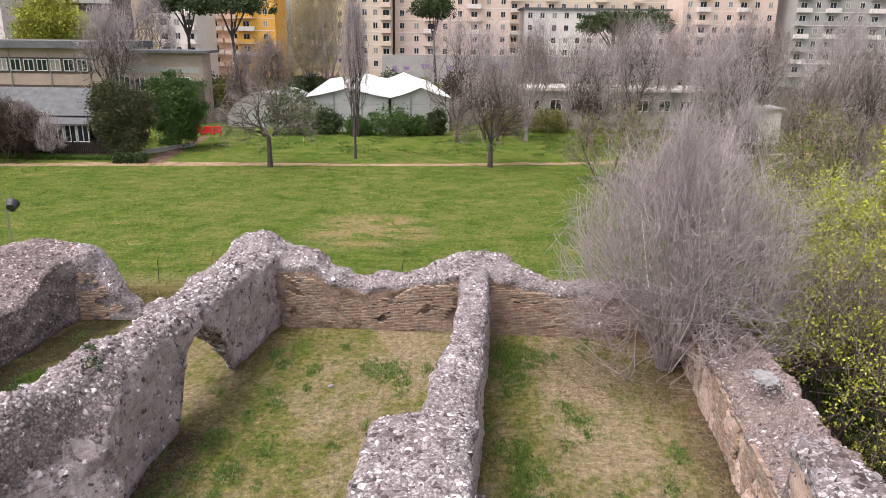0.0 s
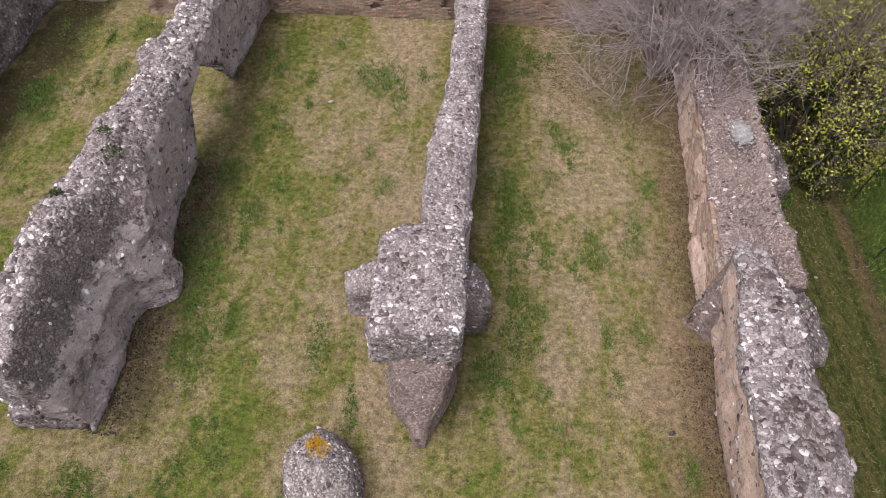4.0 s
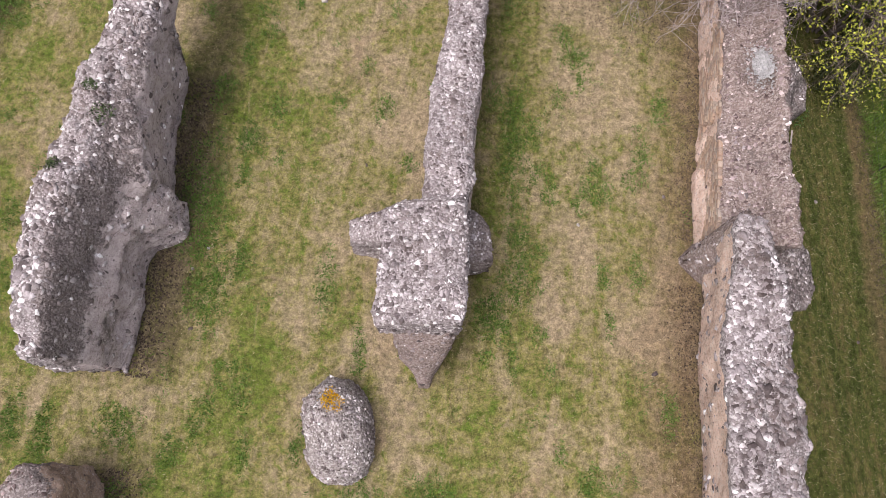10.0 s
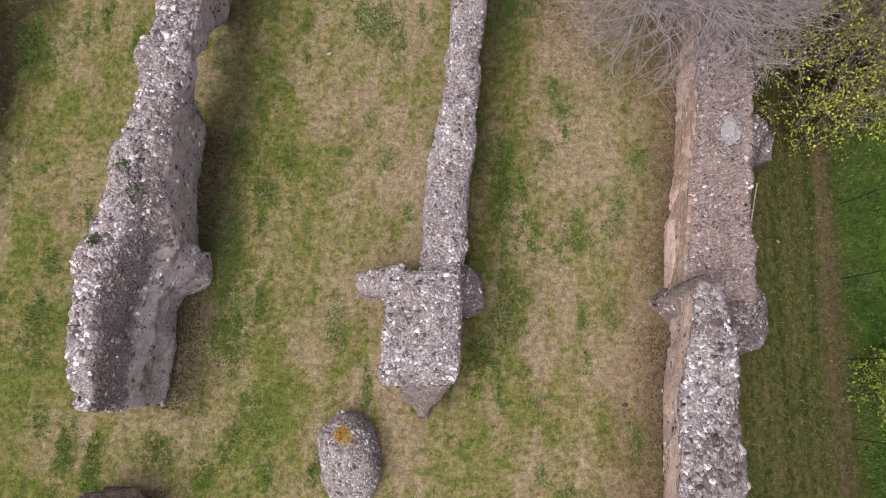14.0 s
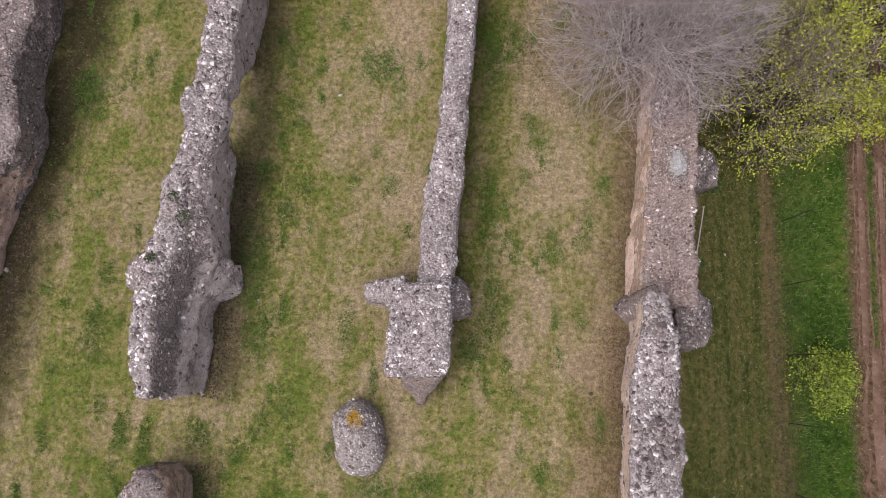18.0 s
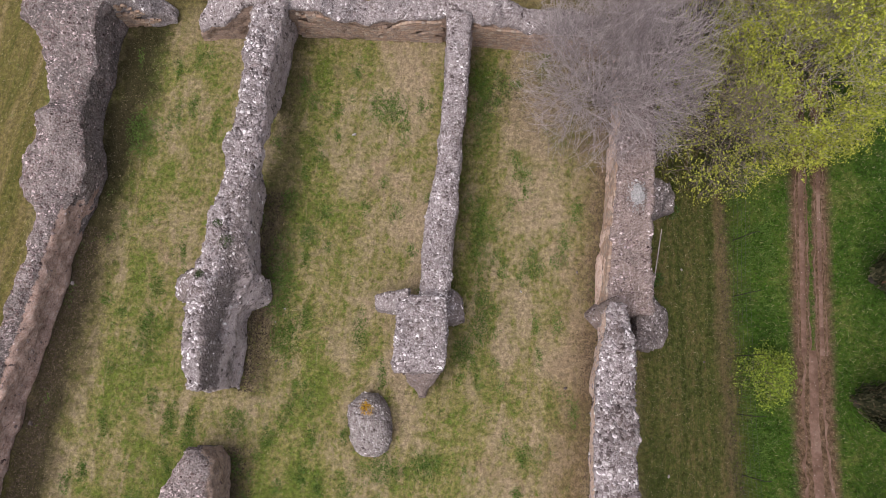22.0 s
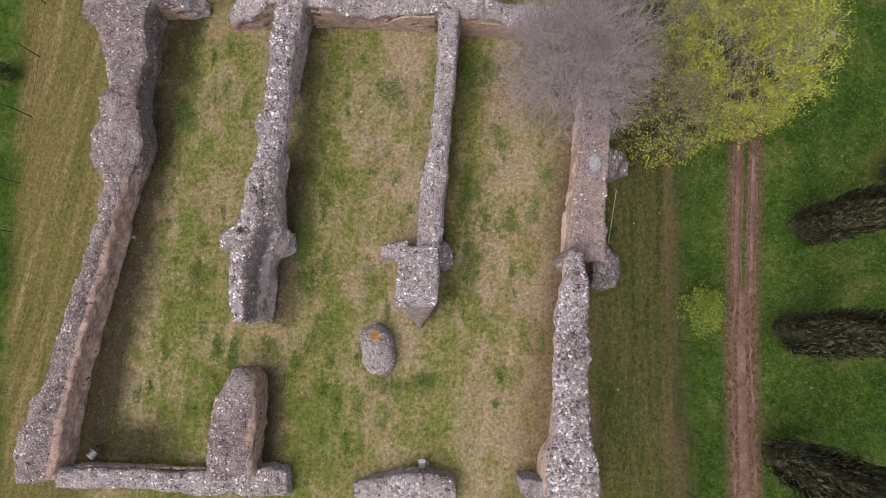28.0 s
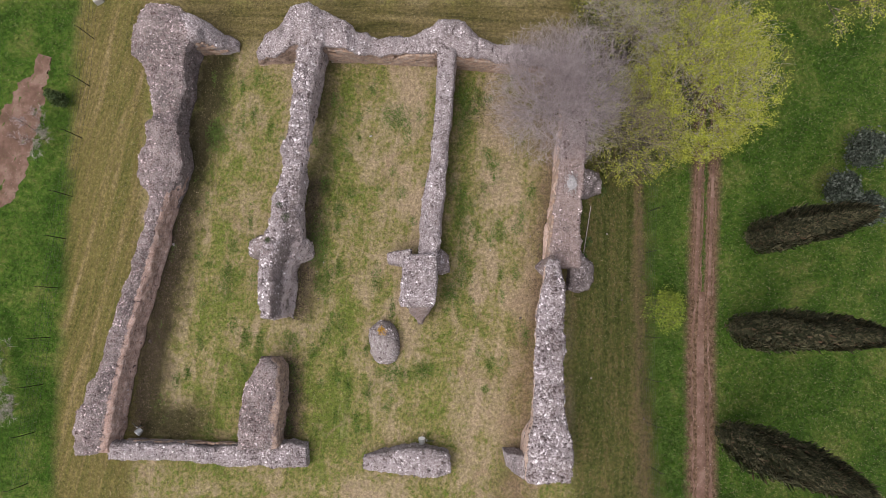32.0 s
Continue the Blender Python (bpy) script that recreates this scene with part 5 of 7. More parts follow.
floodlight(-17.75, 3.0, 0, 0.55, -40, "low floodlight with a round pale lens beside the ruined wall")
floodlight(0.0, 2.15, 0, 0.5, 180, "low floodlight with a round pale lens beside the ruined wall")
floodlight(-23.55, 37.0, -0.6, 2.45, 188, "floodlight on a thin grey pole in the meadow", 1.5)
bin_ = thing("stone_marker", -22.0, 30.8, -1.0, "small pale grey concrete marker in the grass", "marker", turn=20)
part("slab", boxed(-0.3, -0.25, -0.1, 0.3, 0.25, 0.55, 0.04), "plaster_grey", bin_)


# ---- trees ----
def tubes(paths, sides=6):
    """One mesh of tapered limbs: each path is its points and its radii."""
    VV, FF, at_ = [], [], 0
    ang = np.linspace(0, 2 * np.pi, sides, endpoint=False)
    for pts, rad in paths:
        d = np.gradient(pts, axis=0)
        d /= np.linalg.norm(d, axis=1)[:, None] + 1e-9
        ref = np.where(np.abs(d[:, 2:3]) > 0.9, np.array([[1.0, 0, 0]]), np.array([[0, 0, 1.0]]))
        u = np.cross(d, ref)
        u /= np.linalg.norm(u, axis=1)[:, None] + 1e-9
        w = np.cross(d, u)
        ring = pts[:, None] + rad[:, None, None] * (u[:, None] * np.cos(ang)[None, :, None] + w[:, None] * np.sin(ang)[None, :, None])
        k = len(pts)
        VV.append(ring.reshape(-1, 3))
        i_, j_ = np.meshgrid(np.arange(k - 1), np.arange(sides), indexing="ij")
        j2 = (j_ + 1) % sides
        FF.append((np.stack([i_ * sides + j_, i_ * sides + j2, (i_ + 1) * sides + j2, (i_ + 1) * sides + j_], -1) + at_).reshape(-1, 4))
        at_ += k * sides
    return np.concatenate(VV), np.concatenate(FF)


def limb(start, way, length, radius, lift, wob, n=6, tip=0.35):
    p, d, pts = np.array(start, float), np.array(way, float), [np.array(start, float)]
    for _ in range(n):
        d = d + rng.normal(0, wob, 3) + np.array([0, 0, lift])
        d /= np.linalg.norm(d)
        p = p + d * length / n
        pts.append(p)
    return np.array(pts), np.linspace(radius, radius * tip, n + 1)


def offshoots(path, count, spread, length, lift, wob, lo=0.25, shrink=0.5, n=4):
    pts, rad = path
    out = []
    for _ in range(count):
        f = lo + (1 - lo) * rng.random()
        k = f * (len(pts) - 1)
        i_ = min(int(k), len(pts) - 2)
        p = pts[i_] + (pts[i_ + 1] - pts[i_]) * (k - i_)
        d = pts[i_ + 1] - pts[i_]
        d = d / np.linalg.norm(d)
        side = np.cross(d, rng.normal(size=3))
        side /= np.linalg.norm(side)
        ang = spread * rng.uniform(0.6, 1.25)
        r = np.interp(k, np.arange(len(rad)), rad)
        out.append(limb(p, d * math.cos(ang) + side * math.sin(ang), length * rng.uniform(0.6, 1.2) * (1.15 - 0.5 * f), max(r * shrink, 0.006), lift, wob, n))
    return out


def twig_mesh(name, paths, per, length, mat, thick=0.007, spread=0.7, lift=0.15):
    """Fine twigs, each a bent sliver with three sides, all along the given branches."""
    B, D = [], []
    for pts, rad in paths:
        k = rng.uniform(0.15, 1.0, per) * (len(pts) - 1)
        i_ = np.minimum(k.astype(int), len(pts) - 2)
        seg = pts[i_ + 1] - pts[i_]
        B.append(pts[i_] + seg * (k - i_)[:, None])
        D.append(seg / (np.linalg.norm(seg, axis=1)[:, None] + 1e-9))
    B, D = np.concatenate(B), np.concatenate(D)
    n = len(B)
    D = D + rng.normal(0, spread, (n, 3)) + (0, 0, lift)
    D /= np.linalg.norm(D, axis=1)[:, None]
    L = length * rng.uniform(0.45, 1.25, n)[:, None]
    side = np.cross(D, rng.normal(size=(n, 3)))
    side /= np.linalg.norm(side, axis=1)[:, None]
    oth = np.cross(D, side)
    r = thick * rng.uniform(0.7, 1.3, n)[:, None]
    tip = B + (D + 0.12 * side * rng.uniform(-1, 1, (n, 1))) * L
    rows_ = [B + (side * math.cos(a_) + oth * math.sin(a_)) * r for a_ in (0, 2.094, 4.189)] + [tip]
    V_ = np.stack(rows_, 1).reshape(-1, 3)
    F_ = (np.array([(0, 1, 3), (1, 2, 3), (2, 0, 3)])[None] + 4 * np.arange(n)[:, None, None]).reshape(-1, 3)
    return mesh(name, V_, F_, mat), tip


def leaf_mesh(name, spots_, size, mat, flat=0.0):
    """Small bent leaves, four-cornered, at the given spots."""
    n = len(spots_)
    R = turns(n)
    s = size * rng.uniform(0.6, 1.35, n)
    shape = np.array([(0, -1, 0), (0.55, 0, 0.18), (0, 1, -0.05), (-0.55, 0, 0.18)])
    V_ = np.einsum("nij,kj->nki", R, shape) * s[:, None, None]
    if flat:
        V_[:, :, 2] *= 1 - flat
    V_ = V_ + spots_[:, None]
    F_ = np.arange(4 * n).reshape(-1, 4)
    return mesh(name, V_.reshape(-1, 3), F_, mat)


def bare_tree(x, y, height, label, stems=1, spread=0.35, per=30, twig=0.6, radius=0.16, levels=(7, 6), mat="twigs", bark="bark", crown_w=0.5, leaves=0, leaf_mat="leaf_spring", leaf=0.07, name="tree", lift=0.05, thick=0.007, side_ang=0.75, z=None, clear=0.25, leafy=None, dome=0.0):
    z0 = float(ground_z(x, y)) if z is None else z
    ob = thing(name, x, y, z0, label, "tree")
    main = []
    for k in range(stems):
        a_ = k * 2.4 + rng.uniform(-0.4, 0.4)
        tilt = spread * (0.35 + 0.9 * rng.random()) if stems > 1 else rng.uniform(0, 0.06)
        d = np.array([math.cos(a_) * math.sin(tilt), math.sin(a_) * math.sin(tilt), math.cos(tilt)])
        start = np.array([math.cos(a_) * 0.18, math.sin(a_) * 0.18, -0.2]) if stems > 1 else np.array([0, 0, -0.2])
        reach = height * rng.uniform(0.75, 1.0)
        if dome:
            tilt = spread * math.sqrt((k + 0.5) / stems)
            d = np.array([math.cos(a_) * math.sin(tilt), math.sin(a_) * math.sin(tilt), math.cos(tilt)])
            start = start * 2.0
            reach = rng.uniform(0.8, 0.95) / math.hypot(math.sin(tilt) / dome, math.cos(tilt) / height)
        main.append(limb(start, d, reach, radius * rng.uniform(0.7, 1.1), lift, 0.05 if dome else 0.09, 8, 0.25))
    first = [b_ for m_ in main for b_ in offshoots(m_, levels[0], side_ang, height * crown_w, 0.08, 0.12, clear, 0.55, 5)]
    second = [b_ for m_ in first for b_ in offshoots(m_, levels[1], 0.65, height * crown_w * 0.5, 0.08, 0.08 if dome else 0.16, 0.2, 0.5, 4)]
    child("trunk", mesh("trunk", *tubes(main + first + second, 6), bark, True), ob)
    me, tips = twig_mesh("crown", second + first, per, twig, mat, thick, 0.42 if dome else 0.7)
    child("crown", me, ob, "fine bare twigs")
    if leaves:
        if leafy is not None:
            tips = tips[leafy(tips)]
        pts = tips[rng.integers(0, len(tips), leaves)] + rng.normal(0, leaf * 2.0, (leaves, 3))
        child("leaves", leaf_mesh("leaves", pts, leaf, leaf_mat), ob, "young spring leaves")
    return ob


def fan_crown(foot, reach, counts, turn, radii, stem_tilt, first=0.4, bark_pts=6):
    """Limbs that fan out from a foot to an egg-shaped outline: reach gives its distance at angles from upright.
    Each order of branches starts on the one before and heads for a nearby point further out."""
    th_, rr_ = np.array(reach[0]), np.array(reach[1])
    foot = np.array(foot, float)
    steps = len(counts)
    outs = np.linspace(first, 1.0, steps)

    def spot(th, ph, f):
        return foot + f * np.interp(th, th_, rr_) * np.array([math.sin(th) * math.cos(ph), math.sin(th) * math.sin(ph), math.cos(th)])

    def bend(a_, way, c_, n):
        d = np.linalg.norm(c_ - a_)
        m_ = a_ + way * d * 0.45 + rng.normal(0, 0.03, 3) * d
        u = np.linspace(0, 1, n)[:, None]
        return a_ * (1 - u) ** 2 + 2 * m_ * u * (1 - u) + c_ * u ** 2

    orders, live = [], []
    for k in range(counts[0]):
        ph, th = k * 2.39996 + rng.normal(0, 0.15), stem_tilt * math.sqrt((k + 0.5) / counts[0]) * rng.uniform(0.85, 1.15)
        start = foot + np.array([math.cos(ph), math.sin(ph), 0]) * radii[0] * rng.uniform(1, 6) * (counts[0] > 1)
        up = np.array([math.cos(ph) * math.sin(th * 0.5), math.sin(ph) * math.sin(th * 0.5), 1.0])
        live.append((bend(start, up / np.linalg.norm(up), spot(th, ph, outs[0] * rng.uniform(0.8, 1.2)), bark_pts), th, ph))
    for o in range(steps):
        r0 = radii[o]
        orders.append([(pts, np.linspace(r0, radii[min(o + 1, steps - 1)] * 0.9 if o + 1 < steps else r0 * 0.6, len(pts)) * rng.uniform(0.8, 1.15)) for pts, _, _ in live])
        if o + 1 == steps:
            break
        nxt = []
        for pts, th, ph in live:
            for k in range(counts[o + 1]):
                u = rng.uniform(0.35, 1.0) if k else 1.0
                q = u * (len(pts) - 1)
                i_ = min(int(q), len(pts) - 2)
                a_ = pts[i_] + (pts[i_ + 1] - pts[i_]) * (q - i_)
                way = pts[i_ + 1] - pts[i_]
                t2 = th + rng.normal(0, turn[o])
                p2 = ph + rng.normal(0, turn[o]) / max(0.25, math.sin(abs(th)))
                if t2 < 0:
                    t2, p2 = -t2, p2 + math.pi
                f = outs[o] + (outs[o + 1] - outs[o]) * rng.uniform(0.5, 1.1) - (1 - u) * 0.25 * (outs[o] if o else first)
                nxt.append((bend(a_, way / np.linalg.norm(way), spot(min(t2, th_[-1]), p2, f), 4 if o < steps - 2 else 3), min(t2, th_[-1]), p2))
        live = nxt
    return orders


def fan_tree(x, y, reach, label, counts=(30, 4, 5, 5), turn=(0.34, 0.2, 0.13), radii=(0.055, 0.024, 0.013, 0.008), tilt=0.6, first=0.4, trunk=0.0, trunk_r=0.2, per=5, twig=0.55, thick=0.005, spread=0.25, mat="twigs", bark="bark_pale", lift=0.05, leaves=0, leaf=0.07, leaf_mat="leaf_spring", leafy=None, lean=0.0):
    ob = thing("tree", x, y, float(ground_z(x, y)), label, "tree")
    orders = fan_crown((lean, 0, trunk - (0.15 if not trunk else 0.0)), reach, counts, turn, radii, tilt, first)
    stems = list(orders[0])
    if trunk:
        stems.append((np.array([(0, 0, -0.3), (lean * 0.1, 0, trunk * 0.25), (lean * 0.4, 0, trunk * 0.6), (lean, 0, trunk + 0.1)]), np.array([trunk_r * 1.35, trunk_r * 1.05, trunk_r * 0.95, trunk_r * 0.75])))
    child("trunk", mesh("trunk", *tubes(stems, 7), bark, True), ob)
    child("branching", mesh("branching", *tubes([b_ for o in orders[1:-1] for b_ in o], 4), bark, True), ob)
    child("fine_branching", mesh("fine_branching", *tubes(orders[-1], 3), mat), ob)
    me, tips = twig_mesh("crown", orders[-1] + orders[-2], per, twig, mat, thick, spread, lift)
    child("crown", me, ob, "fine bare twigs")
    if leaves:
        if leafy is not None:
            tips = tips[leafy(tips)]
        pts = tips[rng.integers(0, len(tips), leaves)] + rng.normal(0, leaf * 2.4, (leaves, 3))
        child("leaves", leaf_mesh("leaves", pts, leaf, leaf_mat), ob, "young spring leaves")
    return ob


def leafy_tree(x, y, blobs, label, n, size, mat, trunk_h, trunk_r=0.15, name="tree", z=None, category="tree", gaps=0.3, limbs=20):
    """Blobs: centre and radii, relative to the foot; the leaves crowd towards the outside."""
    z0 = float(ground_z(x, y)) if z is None else z
    ob = thing(name, x, y, z0, label, category)
    B = np.array(blobs, float)
    vol = B[:, 3] * B[:, 4] * B[:, 5]
    k = rng.choice(len(B), n, p=vol / vol.sum())
    d = rng.normal(size=(n, 3))
    d /= np.linalg.norm(d, axis=1)[:, None]
    r = rng.random(n) ** 0.35
    p_ = B[k, :3] + d * B[k, 3:] * r[:, None]
    if n > 5000:
        # the leaves gather in clumps of their own size
        m_ = 70
        own = rng.integers(0, n, m_)
        size_c = B[k[own], 3:].mean(1) * rng.uniform(0.2, 0.42, m_)
        pick_c = rng.integers(0, m_, n)
        loose = rng.random(n) < 0.25
        d2 = rng.normal(size=(n, 3)) * (1, 1, 0.75)
        p_ = np.where(loose[:, None], p_, p_[own][pick_c] + d2 * size_c[pick_c][:, None] * 0.62)
    at_ = p_ + (x, y, 0)
    bump = wavy(at_, 0.5 * B[:, 3].mean(), 2, 3) + 0.6 * wavy(at_, 0.16 * B[:, 3].mean(), 5, 2)
    p_ = p_ + d * (bump * 0.2 * B[k, 3:].mean(1))[:, None]
    p_ = p_[(bump > -0.75 + gaps * 0.9) & (p_[:, 2] > 0.05)]
    child("crown", leaf_mesh("crown", p_, size, mat), ob)
    limbs_ = [limb((0, 0, -0.2), (0, 0, 1), trunk_h, trunk_r, 0.05, 0.04, 6, 0.6)]
    top = limbs_[0][0][-1]
    limbs_ += [limb(top - (0, 0, 0.1), (b_[:3] - top) / (np.linalg.norm(b_[:3] - top) + 1e-6), max(0.3, np.linalg.norm(b_[:3] - top)), trunk_r * 0.55, 0, 0.05, 4) for b_ in B[:limbs]]
    child("trunk", mesh("trunk", *tubes(limbs_, 7), "bark", True), ob)
    return ob


# the great bare tree in the corner and the budding trees beside it
fan_tree(7.9, 23.2, ((0, 0.3, 0.6, 0.9, 1.22), (9.4, 8.9, 7.4, 5.8, 4.7)), "large grey leafless many-stemmed tree growing against the ruined wall", counts=(32, 4, 4, 5), turn=(0.36, 0.23, 0.17), tilt=0.66, radii=(0.05, 0.027, 0.0155, 0.0078), per=1, twig=0.6, thick=0.0052, spread=0.4, lift=0.0)
BUDS = ((0, 0.4, 0.8, 1.2, 1.5), (1.0, 0.92, 0.66, 0.5, 0.42))


def budding(x, y, h, label, leaves, leaf_mat, leaf, leafy=None, mat="twigs", stems=7):
    fan_tree(x, y, (BUDS[0], tuple(h * v for v in BUDS[1])), label, counts=(stems, 5, 5, 5), turn=(0.4, 0.26, 0.18), tilt=0.6, radii=(0.09, 0.04, 0.018, 0.009), first=0.45, per=3, twig=0.6, thick=0.006, mat=mat, bark="bark", leaves=leaves, leaf_mat=leaf_mat, leaf=leaf, leafy=leafy)


budding(13.2, 21.8, 7.6, "slender dark tree with yellowish young leaves low down", 13000, "leaf_spring", 0.05, lambda q: (q[:, 2] < 5.2) | (rng.random(len(q)) < 0.3), mat="twigs_brown")
budding(17.2, 24.8, 10.4, "budding tree with bright yellow-green young leaves", 62000, "leaf_spring", 0.055, lambda q: ((q[:, 0] - 0.3 * q[:, 1] > 1.0) & (np.hypot(q[:, 0], q[:, 1]) > 2.4) & (q[:, 2] < 8.0)) | ((np.hypot(q[:, 0], q[:, 1]) > 3.4) & (q[:, 1] < 0.5) & (q[:, 2] < 8.0)) | (rng.random(len(q)) < 0.55), stems=9)
budding(12.4, 27.5, 8.2, "leafless grey tree with a few yellowish leaves", 5000, "leaf_spring", 0.055)
budding(16.8, 30.0, 9.0, "budding tree with yellow-green young leaves", 9000, "leaf_spring", 0.06)
fan_tree(15.75, 10.2, ((0, 0.5, 1.0, 1.6), (2.5, 2.1, 1.6, 1.15)), "young sapling with bright yellow-green leaves beside the fence", counts=(6, 3, 4, 3), turn=(0.7, 0.45, 0.3), tilt=1.0, radii=(0.02, 0.012, 0.008, 0.005), per=2, twig=0.3, thick=0.003, bark="bark", mat="twigs_brown", leaves=5500, leaf=0.058, leaf_mat="leaf_fresh")


# cypresses
def cypress(x, y, height, width, label):
    z0 = float(ground_z(x, y))
    ob = thing("cypress", x, y, z0, label, "tree", "row of cypresses")
    n = 16000
    f = rng.random(n) ** 0.8
    a_ = rng.uniform(0, 2 * np.pi, n)
    prof = np.clip(np.sin(np.pi * np.clip(0.24 + 0.76 * f, 0, 1)) ** 0.6, 0.03, 1) * width
    lob = 1 + 0.18 * np.sin(3 * a_ + 5 * f) + 0.12 * np.sin(7 * a_ - 9 * f)
    r = prof * lob * (0.68 + 0.42 * rng.random(n) ** 1.6)
    zz = 0.7 + f * (height - 0.7)
    B = np.stack([r * np.cos(a_), r * np.sin(a_), zz], 1)
    out = np.stack([np.cos(a_), np.sin(a_), np.zeros(n)], 1)
    L = rng.uniform(0.25, 0.65, n)[:, None]
    way = np.array([[0, 0, 1.0]]) + out * rng.uniform(-0.05, 0.35, (n, 1)) + rng.normal(0, 0.12, (n, 3))
    tang = np.stack([-np.sin(a_), np.cos(a_), np.zeros(n)], 1) * rng.uniform(0.03, 0.07, (n, 1))
    V_ = np.stack([B - tang, B + tang, B + way * L * 0.6 + tang * 0.8 + out * 0.05, B + way * L, B + way * L * 0.6 - tang * 0.8 + out * 0.05], 1)
    F_ = (np.array([(0, 1, 2), (0, 2, 4), (4, 2, 3)])[None] + 5 * np.arange(n)[:, None, None]).reshape(-1, 3)
    child("foliage", mesh("foliage", V_.reshape(-1, 3), F_, "cypress_green"), ob)
    child("trunk", mesh("trunk", *tubes([limb((0, 0, -0.3), (0, 0, 1), height * 0.8, 0.28, 0.02, 0.01, 8, 0.2)], 9), "bark", True), ob)
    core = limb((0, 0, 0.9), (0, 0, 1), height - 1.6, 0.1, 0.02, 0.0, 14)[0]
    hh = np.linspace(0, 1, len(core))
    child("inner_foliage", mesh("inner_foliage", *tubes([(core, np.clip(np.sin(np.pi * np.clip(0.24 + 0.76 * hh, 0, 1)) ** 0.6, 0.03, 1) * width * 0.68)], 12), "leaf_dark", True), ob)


cypress(21.9, 15.0, 13.3, 0.92, "tall dark columnar cypress standing in lush grass")
cypress(20.55, 9.0, 16.0, 0.98, "tall dark columnar cypress standing in lush grass")
cypress(19.4, 2.2, 15.3, 1.12, "tall dark columnar cypress standing in lush grass")
cypress(18.7, -5.6, 16.0, 1.1, "tall dark columnar cypress standing in lush grass")
for x, y, r, h in ((27.4, 18.3, 0.95, 3.2), (29.0, 20.9, 1.15, 3.6), (28.9, 16.9, 0.95, 3.2)):
    leafy_tree(x, y, [(0, 0, h * 0.6, r, r, h * 0.4), (r * 0.5, 0.3, h * 0.5, r * 0.6, r * 0.6, h * 0.3), (-r * 0.5, -0.4, h * 0.55, r * 0.6, r * 0.6, h * 0.3)], "small grey-green leafy tree in lush grass", 7000, 0.10, "leaf_grey", h * 0.4, 0.1)
leafy_tree(-24.2, 23.9, [(0, 0, 0.9, 0.55, 0.5, 0.8), (-0.3, 0.2, 1.4, 0.4, 0.35, 0.5)], "small dark evergreen bush beside the fence", 2600, 0.055, "leaf_dark", 0.6, 0.04, "bush", category="bush")
for x, y, h in ((-25.6, 21.6, 2.2), (-27.4, 7.0, 2.6), (-26.6, 4.2, 2.4)):
    bare_tree(x, y, h, "small leafless grey shrub in long grass", stems=6, spread=0.7, per=10, twig=0.35, radius=0.02, levels=(5, 4), crown_w=0.4, name="shrub", thick=0.005)
for x, y, r in ((11.2, 18.0, 0.5), (10.3, 14.6, 0.35), (9.9, 13.6, 0.3), (-8.4, 15.6, 0.3), (-8.7, 16.3, 0.22), (-9.3, 14.2, 0.2)):
    zt = 0.0 if x > 0 else 3.3
    leafy_tree(x, y, [(0, 0, 0.25, r, r, 0.3)], "tuft of green weeds growing on the ruin", 500, 0.035, "leaf_dark" if x < 0 else "leaf_green", 0.15, 0.01, "weed_tuft", z=(float(ground_z(x, y)) if x > 0 else zt), category="weed")

for x, y, r, h in ((12.6, 23.8, 1.3, 2.4), (13.6, 19.9, 0.9, 1.5), (15.2, 21.6, 1.1, 1.8), (14.0, 27.4, 1.5, 2.6)):
    leafy_tree(x, y, [(0, 0, h * 0.5, r, r, h * 0.5), (r * 0.5, 0.3, h * 0.4, r * 0.6, r * 0.6, h * 0.4), (-r * 0.5, -0.2, h * 0.4, r * 0.6, r * 0.6, h * 0.35)], "dark green undergrowth bush beneath the budding trees", 6500, 0.06, "leaf_laurel", h * 0.4, 0.04, "bush", category="bush", gaps=0.4)

# ---- trees and bushes across the meadow ----
SPREADING = ((0, 0.4, 0.8, 1.2, 1.5, 1.75), (0.9, 0.95, 1.0, 1.0, 0.95, 0.8))
UPRIGHT = ((0, 0.25, 0.5, 0.8, 1.2), (1.0, 0.95, 0.72, 0.5, 0.35))
SLENDER = ((0, 0.08, 0.16, 0.4, 0.9), (1.0, 0.92, 0.6, 0.26, 0.13))


def far_tree(x, y, trunk, size, label, form=UPRIGHT, counts=(7, 5, 5, 4), per=5, twig=0.9, thick=0.012, mat="twigs_brown", bark="bark", tilt=0.7, trunk_r=0.2, first=0.42, turn=(0.36, 0.24, 0.18), lean=0.0, **more):
    r = trunk_r
    return fan_tree(x, y, (form[0], tuple(size * v for v in form[1])), label, counts=counts, turn=turn, tilt=tilt, radii=(r * 0.55, r * 0.24, r * 0.12, 0.016), first=first, trunk=trunk, trunk_r=r, per=per, twig=twig, thick=thick, mat=mat, bark=bark, lean=lean, **more)


